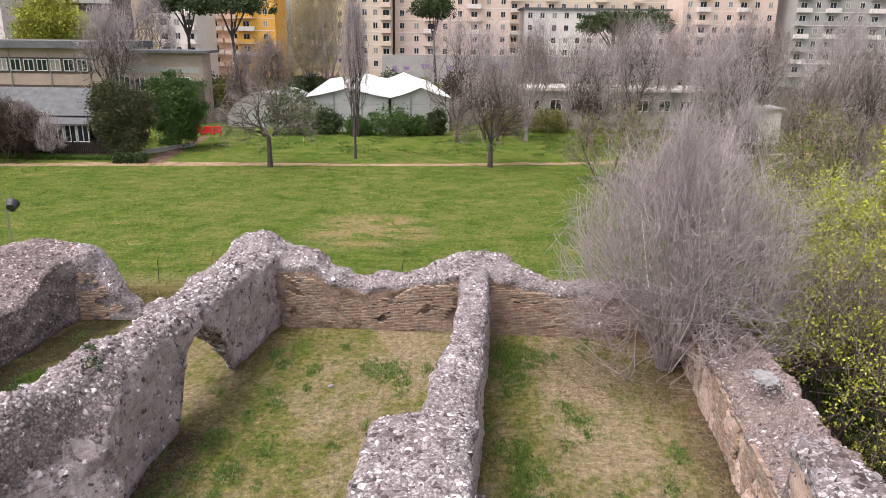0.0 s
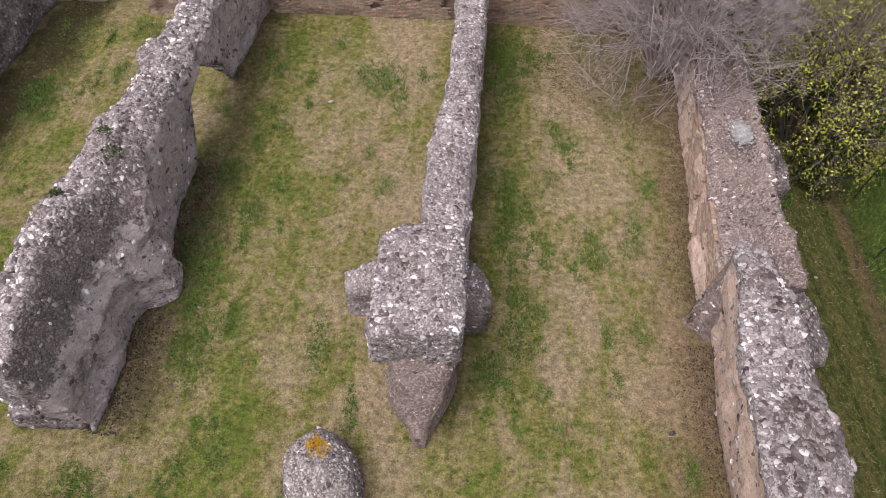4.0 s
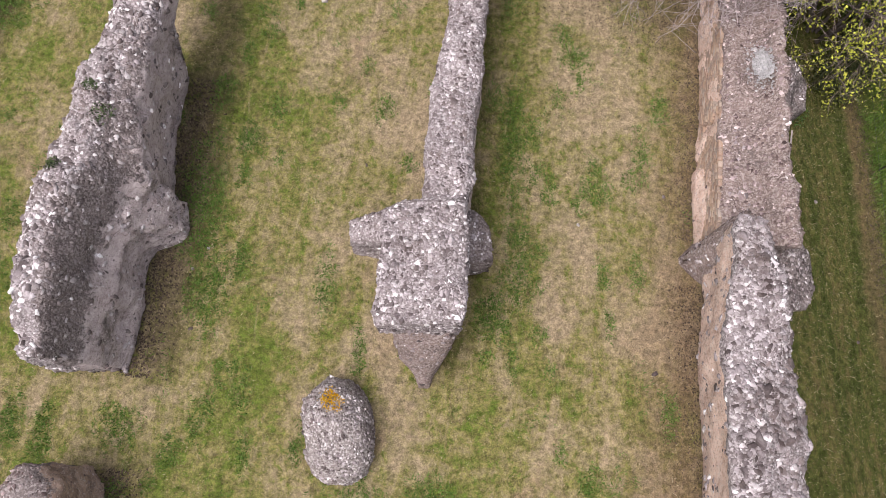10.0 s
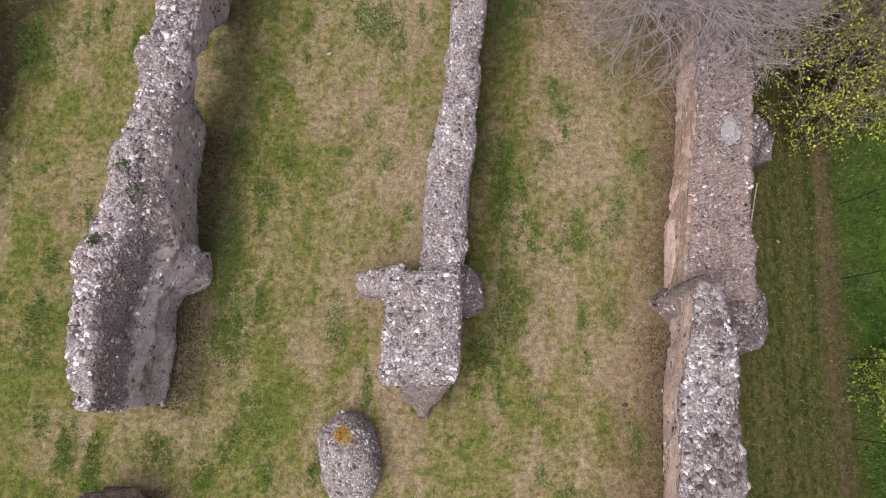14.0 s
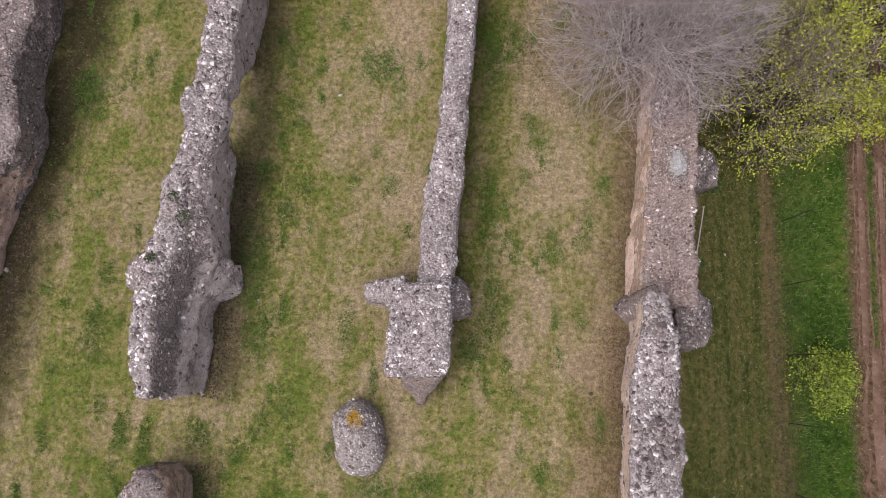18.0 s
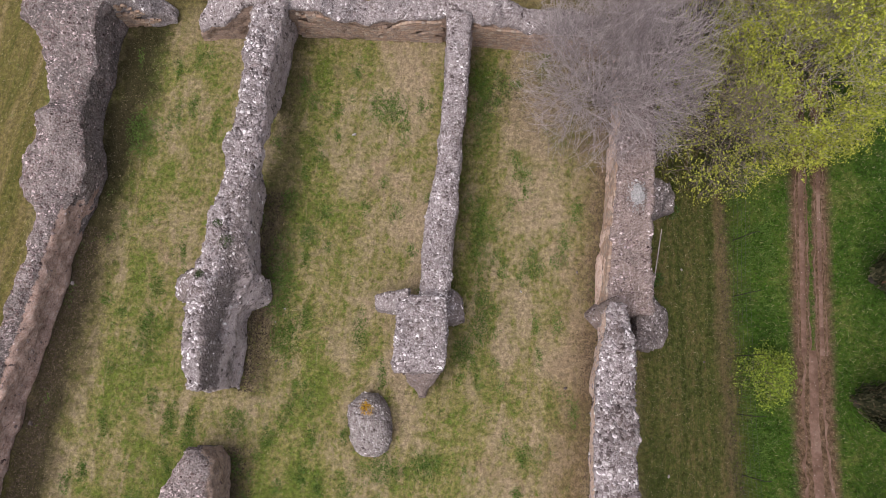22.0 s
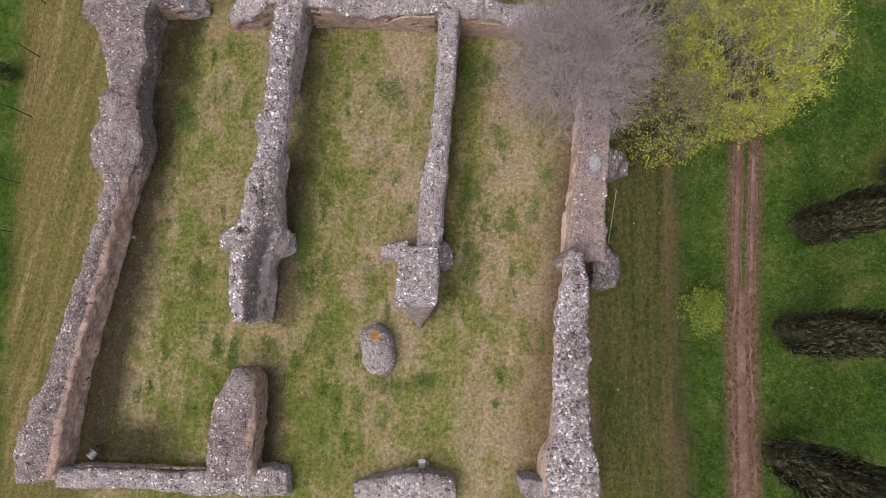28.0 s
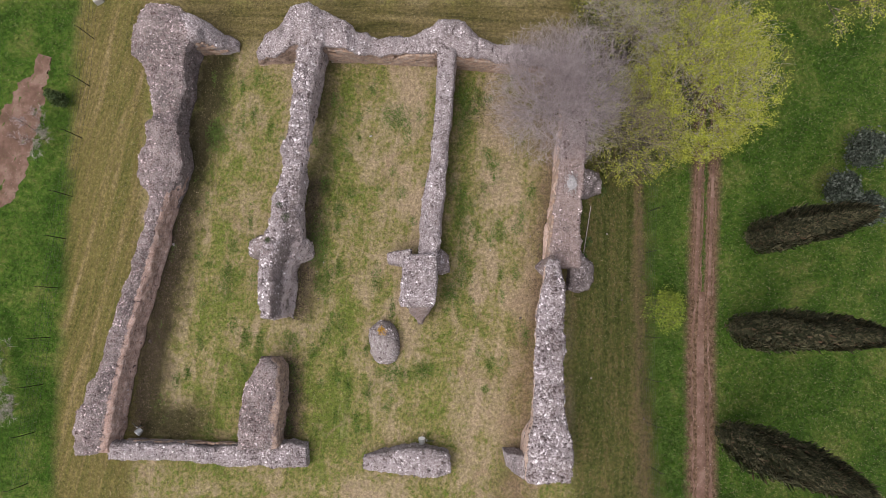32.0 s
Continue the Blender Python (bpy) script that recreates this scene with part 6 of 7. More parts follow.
far_tree(-16.3, 65.0, 2.9, 5.6, "leafless spreading dark tree beside the footpath", SPREADING, (8, 4, 4, 4), 1, 0.6, 0.008, tilt=1.5, trunk_r=0.24, first=0.5, leaves=700, leaf_mat="leaf_green", leaf=0.09, leafy=lambda q: q[:, 0] > 1.2)
far_tree(4.2, 66.5, 2.6, 7.4, "leafless dark tree beside the footpath", ((0, 0.4, 0.8, 1.2, 1.6), (1.0, 0.95, 0.8, 0.66, 0.5)), (9, 5, 4, 4), 1, 0.7, 0.007, tilt=1.1, trunk_r=0.22)
far_tree(-9.0, 70.0, 2.2, 14.0, "tall slender leafless poplar with upright branches", SLENDER, (9, 5, 4, 4), 2, 0.6, 0.006, "twigs", "bark", tilt=0.12, trunk_r=0.13, first=0.3, turn=(0.06, 0.06, 0.06))
for x, y, h in ((1.2, 82, 15), (9.5, 84, 13), (16.0, 80, 12), (22.5, 86, 15), (28.0, 74, 13), (34.5, 84, 16), (41.0, 76, 15), (47.0, 86, 16), (30.0, 58, 10), (22.0, 52, 8), (36.0, 62, 12), (25.0, 66, 12), (18.0, 94, 14), (52.0, 72, 15), (44.0, 58, 11), (5.5, 96, 14), (31.0, 96, 16), (27.0, 44, 8), (33.0, 48, 9), (12.5, 103, 12), (25.0, 104, 13), (38.0, 103, 15)):
    far_tree(x, y, h * 0.16, h * 0.84, "tall leafless tree with a dense grey-brown crown", UPRIGHT, (7, 5, 4, 4), 1, 0.9, 0.008 if y < 70 else 0.010, "twigs_brown" if (x * 7) % 3 < 0.9 else "twigs", "bark" if (x * 5) % 2 < 1 else "bark_pale", tilt=0.75, trunk_r=0.2)
for k in range(9):
    x, y, h = 13 + k * 4.6 + rng.uniform(-1, 1), rng.uniform(88, 112), rng.uniform(11, 16)
    far_tree(x, y, h * 0.15, h * 0.85, "tall leafless tree with a dense grey-brown crown", UPRIGHT, (7, 5, 4, 4), 1, 1.0, 0.012, "twigs_brown" if k % 3 else "twigs", "bark" if k % 2 else "bark_pale", tilt=0.75, trunk_r=0.2)
bare_tree(13.5, 58.0, 6.0, "low twisted leafless tree at the meadow's edge", stems=4, spread=0.9, per=18, twig=0.8, radius=0.1, levels=(9, 6), mat="twigs_brown", crown_w=0.5, thick=0.012, leaves=2500, leaf_mat="leaf_dull", leaf=0.1)
bare_tree(15.5, 44.0, 6.5, "leafless bush with pale grey twigs", stems=7, spread=0.7, per=14, twig=0.7, radius=0.07, levels=(8, 6), crown_w=0.4, thick=0.010)
bare_tree(20.0, 38.0, 8.0, "leafless tree with yellowish buds", stems=4, spread=0.6, per=14, twig=0.7, radius=0.1, levels=(9, 6), mat="twigs_brown", crown_w=0.4, thick=0.010, leaves=7000, leaf_mat="leaf_dull", leaf=0.06)
bare_tree(25.0, 33.0, 9.0, "budding tree with yellow-green young leaves", stems=4, spread=0.5, per=12, twig=0.7, radius=0.12, levels=(9, 6), mat="twigs_brown", crown_w=0.4, thick=0.010, leaves=12000, leaf_mat="leaf_spring", leaf=0.06)
far_tree(-44.6, 67.4, 0.8, 6.2, "brown leafless tree beside the wooden fence", SPREADING, (10, 6, 5, 4), 5, 0.7, 0.012, "litter", tilt=1.2, trunk_r=0.14)
for x in (-48.0, -46.2, -42.4):
    far_tree(x, 67.9, 0.5, 5.4, "brown leafless tree beside the wooden fence", SPREADING, (9, 5, 5, 4), 4, 0.6, 0.012, "litter", tilt=1.1, trunk_r=0.1)
far_tree(-40.3, 67.6, 1.0, 4.8, "thin leafless tree beside the wooden fence", UPRIGHT, (6, 5, 4, 4), 3, 0.6, 0.009, tilt=0.9, trunk_r=0.09)
far_tree(-37.8, 67.5, 0.6, 4.0, "thin leafless tree beside the wooden fence", UPRIGHT, (6, 5, 4, 3), 3, 0.6, 0.009, "twigs", tilt=0.9, trunk_r=0.08)
far_tree(-42.6, 92, 3.0, 13.0, "tall leafless tree in front of the school", UPRIGHT, (7, 5, 5, 4), 3, 1.0, 0.012, "twigs", tilt=0.5, trunk_r=0.22)
far_tree(-47.0, 114, 5, 14, "tall leafless tree behind the school", UPRIGHT, (7, 5, 5, 4), 3, 1.2, 0.016, "twigs", tilt=0.6)
far_tree(-24.0, 98, 2.5, 9.5, "brownish leafless tree behind the tents", UPRIGHT, (8, 5, 5, 4), 3, 0.9, 0.012, tilt=0.8)
far_tree(-28.5, 103, 2.0, 8.5, "brownish leafless tree behind the tents", UPRIGHT, (8, 5, 5, 4), 3, 0.9, 0.012, tilt=0.9)
leafy_tree(-31.6, 69.2, [(0, 0, 4.4, 2.6, 2.2, 3.1), (0, -0.3, 1.7, 2.2, 1.8, 1.5), (-1.5, 0, 5.0, 1.5, 1.5, 1.9), (1.3, 0.4, 4.2, 1.7, 1.6, 2.2), (-0.3, 0, 6.6, 1.5, 1.4, 1.4), (-1.2, 0, 2.6, 1.6, 1.4, 1.4), (1.3, 0, 2.6, 1.4, 1.3, 1.2)], "dark evergreen laurel tree with a dense crown", 52000, 0.085, "leaf_laurel", 2.4, 0.2, gaps=0.25)
leafy_tree(-28.5, 75.0, [(0, 0, 4.4, 2.8, 2.3, 3.3), (0, -0.3, 1.7, 2.4, 1.9, 1.6), (1.5, 0, 5.2, 1.7, 1.6, 2.0), (-1.2, 0.4, 5.6, 1.8, 1.6, 2.2), (0.3, 0, 7.0, 1.5, 1.4, 1.3), (1.2, 0, 2.6, 1.8, 1.4, 1.5)], "bright green evergreen tree with a dense crown", 56000, 0.085, "leaf_green", 2.2, 0.2, gaps=0.25)
hedge = thing("hedge", -29.8, 66.0, -1.0, "small clipped dark hedge beside the path", "hedge")
pts = rng.uniform((-1.5, -0.6, 0), (1.5, 0.6, 1.1), (3500, 3))
pts += 0.12 * np.stack([wavy(pts, 0.5, k, 2) for k in range(3)], 1)
child("leaves", leaf_mesh("leaves", pts, 0.1, "leaf_dark"), hedge)
for x, y, r, h, mat in ((-14.6, 87.5, 1.7, 3.0, "leaf_dark"), (-10.8, 87.0, 1.6, 2.2, "leaf_green"), (-6.8, 87.0, 2.7, 3.4, "leaf_green"), (-3.6, 87.5, 1.5, 2.2, "leaf_green"), (-1.2, 88.0, 1.2, 3.2, "leaf_dark"), (-19.0, 86.5, 2.8, 5.8, "leaf_dark"), (-23.5, 99.0, 2.6, 8.5, "leaf_dull"), (7.0, 90.0, 2.6, 3.0, "leaf_dull"), (13.0, 92.0, 3.0, 3.0, "leaf_dull")):
    leafy_tree(x, y, [(0, 0, h * 0.5, r, r * 0.8, h * 0.55), (r * 0.5, 0, h * 0.4, r * 0.6, r * 0.6, h * 0.4), (-r * 0.5, 0.2, h * 0.45, r * 0.6, r * 0.6, h * 0.4)], "dense evergreen bush at the foot of the tents" if y < 92 else "leafy bush at the meadow's edge", 6000, 0.12, mat, h * 0.4, 0.08, "bush", category="bush")
leafy_tree(-60.0, 112, [(0, 0, 13, 4.6, 4, 4.0), (-3, 0, 11, 3.2, 3, 3.2), (3.2, 0, 12, 3.2, 3, 3.4), (-1.0, 0, 16, 2.6, 2.4, 2.2), (2.0, 0, 15.6, 2.2, 2, 2.0), (0, 0, 9, 3.6, 3, 2.2)], "large yellow-green leafing tree behind the school", 42000, 0.16, "leaf_spring", 8.5, 0.35)
far_tree(-21.5, 132, 4.0, 18.5, "tall pale leafless willow with drooping twigs", UPRIGHT, (10, 5, 5, 5), 3, 1.5, 0.012, "twigs_straw", "bark_pale", tilt=0.8, trunk_r=0.35, lift=-0.15)
far_tree(-25.5, 134, 4.0, 15.0, "pale leafless willow with drooping twigs", UPRIGHT, (9, 5, 5, 5), 3, 1.5, 0.012, "twigs_straw", "bark_pale", tilt=0.8, trunk_r=0.3, lift=-0.15)
# dark shrubbery between the tents and the street
for k in range(26):
    x, y, r, h = -56 + k * 4.1 + rng.uniform(-1, 1), rng.uniform(112, 124), rng.uniform(2.2, 3.2), rng.uniform(4.0, 6.5)
    y += 18 * (-27 < x < 4)
    leafy_tree(x, y, [(0, 0, h * 0.5, r, r * 0.8, h * 0.5), (r * 0.6, 0, h * 0.35, r * 0.7, r * 0.6, h * 0.35), (-r * 0.6, 0.2, h * 0.4, r * 0.7, r * 0.6, h * 0.4)], "dark shrub in front of the street wall", 2200, 0.21, ("leaf_dark", "leaf_dull", "litter", "leaf_dark")[k % 4], h * 0.4, 0.08, "bush", category="bush")


def pine(x, y, trunk, width, label):
    blobs = []
    for k in range(13):
        a_, q = k * 2.4, math.sqrt((k + 0.5) / 13) * 0.85
        blobs.append((math.cos(a_) * q * width, math.sin(a_) * q * width, trunk + 1.6 - 1.3 * q * q + rng.uniform(-0.3, 0.9), width * 0.34, width * 0.34, 1.9))
    return leafy_tree(x, y, blobs, label, 14000, 0.2, "leaf_dark", trunk * 0.74, 0.36, "umbrella_pine", gaps=0.35, limbs=5)


pine(-42.6, 120, 15.2, 5.4, "umbrella pine with a bare trunk and a flat dark crown")
pine(-34.6, 121, 15.4, 6.6, "umbrella pine with a bare trunk and a flat dark crown")
pine(-2.5, 150, 15.5, 4.5, "umbrella pine with a flat dark crown")
pine(33.0, 150, 13.0, 6.5, "umbrella pine with a flat dark crown")
pine(41.0, 152, 13.4, 6.0, "umbrella pine with a flat dark crown")
leafy_tree(58.0, 86, [(0, 0, 6, 3.4, 3, 5.0), (-2, 0, 4, 2.4, 2, 3.6)], "yellow-green conifer among bare trees", 20000, 0.15, "leaf_spring", 3, 0.25)


# ---- buildings ----
def slab(ob, name, mat, *dims, bevel=0.0, label=""):
    return part(name, boxed(*dims, bevel=bevel), mat, ob, label)


WIN = {}


def window_set(w, h, frame_mat, pane_mat):
    key = (round(w, 2), round(h, 2), frame_mat, pane_mat)
    if key not in WIN:
        bm = bmesh.new()
        for d in ((-w / 2, 0, 0, -w / 2 + 0.09, 0.14, h), (w / 2 - 0.09, 0, 0, w / 2, 0.14, h), (-w / 2 + 0.09, 0, h - 0.09, w / 2 - 0.09, 0.14, h), (-w / 2 + 0.09, 0, 0, w / 2 - 0.09, 0.14, 0.09), (-0.04, 0, 0.09, 0.04, 0.12, h - 0.09)):
            box(bm, *d)
        a_ = bpy.data.meshes.new("window")
        bm.to_mesh(a_)
        bm.free()
        a_.materials.append(MATS[frame_mat])
        bm = boxed(-w / 2 + 0.09, 0.05, 0.09, w / 2 - 0.09, 0.1, h - 0.09)
        c_ = bpy.data.meshes.new("pane")
        bm.to_mesh(c_)
        bm.free()
        c_.materials.append(MATS[pane_mat])
        WIN[key] = (a_, c_)
    return WIN[key]


def window(ob, x, y, z, w, h, frame_mat="white_paint", pane_mat="glass"):
    """A window set on a wall that faces -y."""
    a_, c_ = window_set(w, h, frame_mat, pane_mat)
    f = new("window", a_)
    f.parent, f.location = ob, (x, y - 0.1, z)
    g = new("pane", c_)
    g.parent = f


def apartments(x0, x1, y, storeys, wall, label, bay=3.4, balcony=(), z0=-1.0, floor=3.1, balcony_mat="plaster_white", shut="shutter", turn=0.0, depth=14.0):
    w = x1 - x0
    ob = thing("apartment_building", (x0 + x1) / 2, y, z0, label, "building", turn=turn)
    H_ = storeys * floor
    slab(ob, "wall", wall, -w / 2, 0, 0, w / 2, depth, H_)
    slab(ob, "roof", "roof_grey", -w / 2 - 0.5, -0.5, H_, w / 2 + 0.5, depth + 0.5, H_ + 0.5)
    n = max(1, int(w / bay))
    for s in range(1, storeys):
        zz = s * floor
        slab(ob, "string_course", "plaster_white", -w / 2 + 0.05, -0.06, zz - 0.12, w / 2 - 0.05, 0.02, zz + 0.05)
        for k in range(n):
            xx = -w / 2 + (k + 0.5) * w / n
            if k in balcony:
                b_ = slab(ob, "balcony", balcony_mat, xx - w / n * 0.46, -1.3, zz - 0.16, xx + w / n * 0.46, -0.02, zz)
                q = part("parapet", box(box(boxed(-w / n * 0.46, -1.3, 0.0, w / n * 0.46, -1.2, 0.95), -w / n * 0.46, -1.2, 0, -w / n * 0.46 + 0.08, -0.02, 0.95), w / n * 0.46 - 0.08, -1.2, 0, w / n * 0.46, -0.02, 0.95), wall if s % 2 else balcony_mat, b_)
                q.location = (xx, 0, zz)
                window(ob, xx, 0, zz + 0.1, 1.7, 2.2, "white_paint", "glass")
            else:
                window(ob, xx, 0, zz + 0.9, 1.25, 1.5, "white_paint", "glass" if (k * 7 + s * 5) % 3 else shut)
    return ob


apartments(-128, -112.5, 186, 9, "plaster_white", "white apartment building with rows of windows", 3.2)
apartments(-97, -85, 188, 9, "brown_wall", "dark apartment building with curved pale balconies", 4.0, (0, 1, 2), balcony_mat="plaster_grey")
apartments(-82, -68, 192, 9, "plaster_yellow", "cream apartment building with few windows", 7.0)
apartments(-67, -58, 170, 7, "plaster_white", "white apartment building with grey balconies", 3.0, (0, 2))
apartments(-66, -55.5, 200, 9, "plaster_pink", "brownish apartment building with long balconies", 3.6, (0, 1, 2))
apartments(-54.5, -44.5, 190, 9, "plaster_orange", "bright orange apartment building with white balcony edges", 3.4, (0,), balcony_mat="plaster_white")
apartments(-43.5, -28, 205, 9, "plaster_yellow", "cream apartment building behind pale trees", 3.4, (1,))
apartments(-25, -14.2, 186, 9, "plaster_cream", "cream apartment building with brown balconies", 2.7, (0, 3), balcony_mat="plaster_pink")
apartments(-13.6, 16, 190, 9, "plaster_pink", "pale pink apartment building with shuttered windows", 3.3, (2, 5))
apartments(20, 58, 194, 6, "plaster_white", "long white apartment building with ribbon windows", 3.0, z0=-1.0)
apartments(14, 64, 216, 11, "plaster_cream", "tall cream apartment block rising behind a lower one", 3.4, (1, 4, 8, 11))
apartments(60, 84, 190, 9, "plaster_pink", "pale pink apartment building behind bare trees", 3.4, (1, 4))
apartments(87, 116, 186, 9, "plaster_grey", "grey-pink apartment building behind bare trees", 3.4, (0, 2, 5))
apartments(119, 150, 182, 9, "plaster_cream", "cream apartment building behind bare trees", 3.4, (1, 3))
apartments(-160, -131, 180, 8, "plaster_cream", "cream apartment building with rows of windows", 3.4, (1, 3))

wall_far = thing("street_wall", 20, 178, -1.0, "long street wall with faded purple graffiti", "wall")
slab(wall_far, "masonry", "plaster_grey", -36, 0, 0, 60, 0.4, 7.2)
for k in range(26):
    w_, h_ = rng.uniform(0.7, 2.2), rng.uniform(0.5, 1.5)
    x_, z_ = -34 + k * 3.5 + rng.uniform(-0.8, 0.8), rng.uniform(2.2, 5.0)
    slab(wall_far, "graffiti", "graffiti", x_, -0.012, z_, x_ + w_, -0.004, z_ + h_, label="faded purple spray paint")

# the school
school = thing("school_building", -52.5, 95, -0.8, "long two-storey cream school building with grey flat roof", "building")
slab(school, "wall", "school_wall", -10.5, 0, 0, 8.2, 12, 9.6)
slab(school, "plinth", "brown_wall", -10.5, -0.05, 0, 8.2, -0.004, 4.9)
slab(school, "roof", "roof_grey", -11.4, -1.2, 9.6, 9.0, 13, 10.5)
slab(school, "window_band", "brown_wall", -10.3, -0.06, 6.4, 6.0, -0.004, 8.4)
for k in range(9):
    window(school, -9.2 + k * 1.75, -0.07, 6.7, 1.35, 1.5, "white_paint", "glass" if k not in (1, 2, 6) else "shutter")
for k in range(4):
    part("downpipe", rod(bmesh.new(), (-9.9 + k * 5.2, -0.15, 0.2), (-9.9 + k * 5.2, -0.15, 9.6), 0.07, None, 6), "metal_grey", school)
annex = thing("school_annex", -37.6, 95.5, -0.8, "cream school wing with grey sloping roof and vertical windows", "building")
slab(annex, "wall", "school_wall", -6.1, 0, 0, 5.4, 3.5, 9.2)
slab(annex, "plinth", "brown_wall", -6.1, -0.05, 0, 5.4, -0.004, 5.6)
slab(annex, "fascia", "plaster_grey", -6.1, -0.09, 6.6, 5.0, -0.004, 7.4)
bm = boxed(-6.7, -1.0, 9.2, 6.4, 4.5, 9.7)
for v in bm.verts:
    v.co.z += 0.05 * (3 - abs(v.co.x)) if v.co.z > 9.4 else 0
part("roof", bm, "roof_grey", annex)
for k in range(5):
    window(annex, -5.0 + k * 2.0, -0.06, 4.2, 1.4, 1.9)

# the low house with a glazed porch
house = thing("low_house", -41.0, 72, -0.8, "low grey house with a hipped grey roof and glazed porch", "house")
slab(house, "wall", "house_wall", -9.0, 0, 0, 6.2, 8, 3.7)
bm = bmesh.new()
vs = [bm.verts.new(p_) for p_ in ((-9.6, -0.6, 3.7), (6.8, -0.6, 3.7), (6.8, 8.6, 3.7), (-9.6, 8.6, 3.7), (-6.5, 4.0, 6.1), (4.6, 4.0, 6.1))]
for f in ((0, 1, 5, 4), (1, 2, 5), (2, 3, 4, 5), (3, 0, 4), (3, 2, 1, 0)):
    bm.faces.new([vs[k] for k in f])
part("roof", bm, "roof_grey", house)
bm = boxed(0.6, -2.4, 3.0, 5.8, -0.02, 3.12)
for v in bm.verts:
    v.co.z += 0.22 * (v.co.y + 2.4)
part("awning", bm, "roof_grey", house)
for k in range(4):
    window(house, 1.35 + k * 1.25, -2.0, 1.3, 1.15, 1.7)
slab(house, "porch_base", "brown_wall", 0.7, -2.2, 0, 5.8, -0.02, 1.28)
for k in range(3):
    window(house, -7.5 + k * 2.4, 0, 1.2, 1.2, 1.3)
picket = thing("wooden_fence", -39.5, 69, -0.8, "dark weathered wooden slat fence in front of the low house", "fence")
for k in range(66):
    slab(picket, "slat", "wood_grey", -7.0 + k * 0.21, 0, 0.05, -7.0 + k * 0.21 + 0.14, 0.03, 1.35 + 0.06 * ((k * 7) % 3))
for k in range(8):
    slab(picket, "post", "wood_grey", -7.05 + k * 1.98, 0.03, -0.2, -6.93 + k * 1.98, 0.15, 1.6)
for z in (0.35, 1.05):
    slab(picket, "rail", "wood_grey", -7.0, 0.031, z, 6.9, 0.09, z + 0.1)
kerb = thing("low_wall", -29.5, 72.5, -0.8, "low pale concrete wall beside the path", "wall", turn=62)
slab(kerb, "coping", "plaster_grey", -4.5, -0.12, -0.1, 4.5, 0.12, 0.45)

# red plastic barriers
for k in range(4):
    ob = thing("barrier", -31.0 + k * 1.15, 85.2, -0.8, "red plastic roadworks barrier standing on grass", "barrier", "red barriers", turn=3 * (-1) ** k)
    slab(ob, "board", "red_plastic", -0.53, -0.05, 0.25, 0.53, 0.05, 1.05, bevel=0.03)
    slab(ob, "foot", "red_plastic", -0.48, -0.22, 0.0, -0.34, 0.22, 0.25)
    slab(ob, "foot", "red_plastic", 0.34, -0.22, 0.0, 0.48, 0.22, 0.25)


# ---- tents ----
def tent(x, y, w, length, eave, apex, turn, label, sag=0.25):
    ob = thing("tent", x, y, -0.8, label, "tent", "white pavilion tents", turn=turn)
    m_ = 12
    f = np.linspace(-1, 1, 2 * m_ + 1)
    prof = eave + (apex - eave) * (1 - np.abs(f)) - sag * np.sin(np.pi * np.abs(f)) * 0.5
    ys = np.linspace(-0.4, length + 0.4, 9)
    V_ = np.array([(fx * (w / 2 + 0.25), yy, z + (0.25 if 0 < n < 8 else 0) * 0.2) for n, yy in enumerate(ys) for fx, z in zip(f, prof)])
    c_ = len(f)
    V_ = np.concatenate([V_, V_ - (0, 0, 0.06)])
    i_, j_ = np.meshgrid(np.arange(8), np.arange(c_ - 1), indexing="ij")
    a_ = (i_ * c_ + j_).ravel()
    F_ = np.stack([a_, a_ + 1, a_ + c_ + 1, a_ + c_], 1)
    child("roof", mesh("roof", V_, np.concatenate([F_, F_[:, ::-1] + 9 * c_]), "canvas_white", True), ob)
    bm = bmesh.new()
    vs_ = [bm.verts.new(q) for q in ((-w / 2, 0, 0), (w / 2, 0, 0), (w / 2, 0, eave), (0, 0, apex - 0.15), (-w / 2, 0, eave))]
    face = bm.faces.new(vs_)
    ext = bmesh.ops.extrude_face_region(bm, geom=[face])
    for v in ext["geom"]:
        if isinstance(v, bmesh.types.BMVert):
            v.co.y += 0.05
    part("front_wall", bm, "canvas_grey", ob)
    slab(ob, "side_wall", "canvas_grey", -w / 2, 0.06, 0, -w / 2 + 0.05, length, eave - 0.05)
    slab(ob, "side_wall", "canvas_grey", w / 2 - 0.05, 0.06, 0, w / 2, length, eave - 0.05)
    for k in (-0.5, -0.17, 0.17, 0.5):
        part("pole", rod(bmesh.new(), (k * w * 0.995, -0.06, 0), (k * w * 0.995, -0.06, eave + (apex - eave) * (1 - 2 * abs(k)) - 0.2), 0.06, None, 6), "metal_grey", ob)
    slab(ob, "seam", "plaster_grey", -w / 2, -0.03, eave - 0.9, w / 2, -0.004, eave - 0.82)
    for k in (-0.33, 0.3):
        slab(ob, "vent", "metal_dark", k * w - 0.5, -0.02, 1.9, k * w + 0.5, -0.003, 2.4)


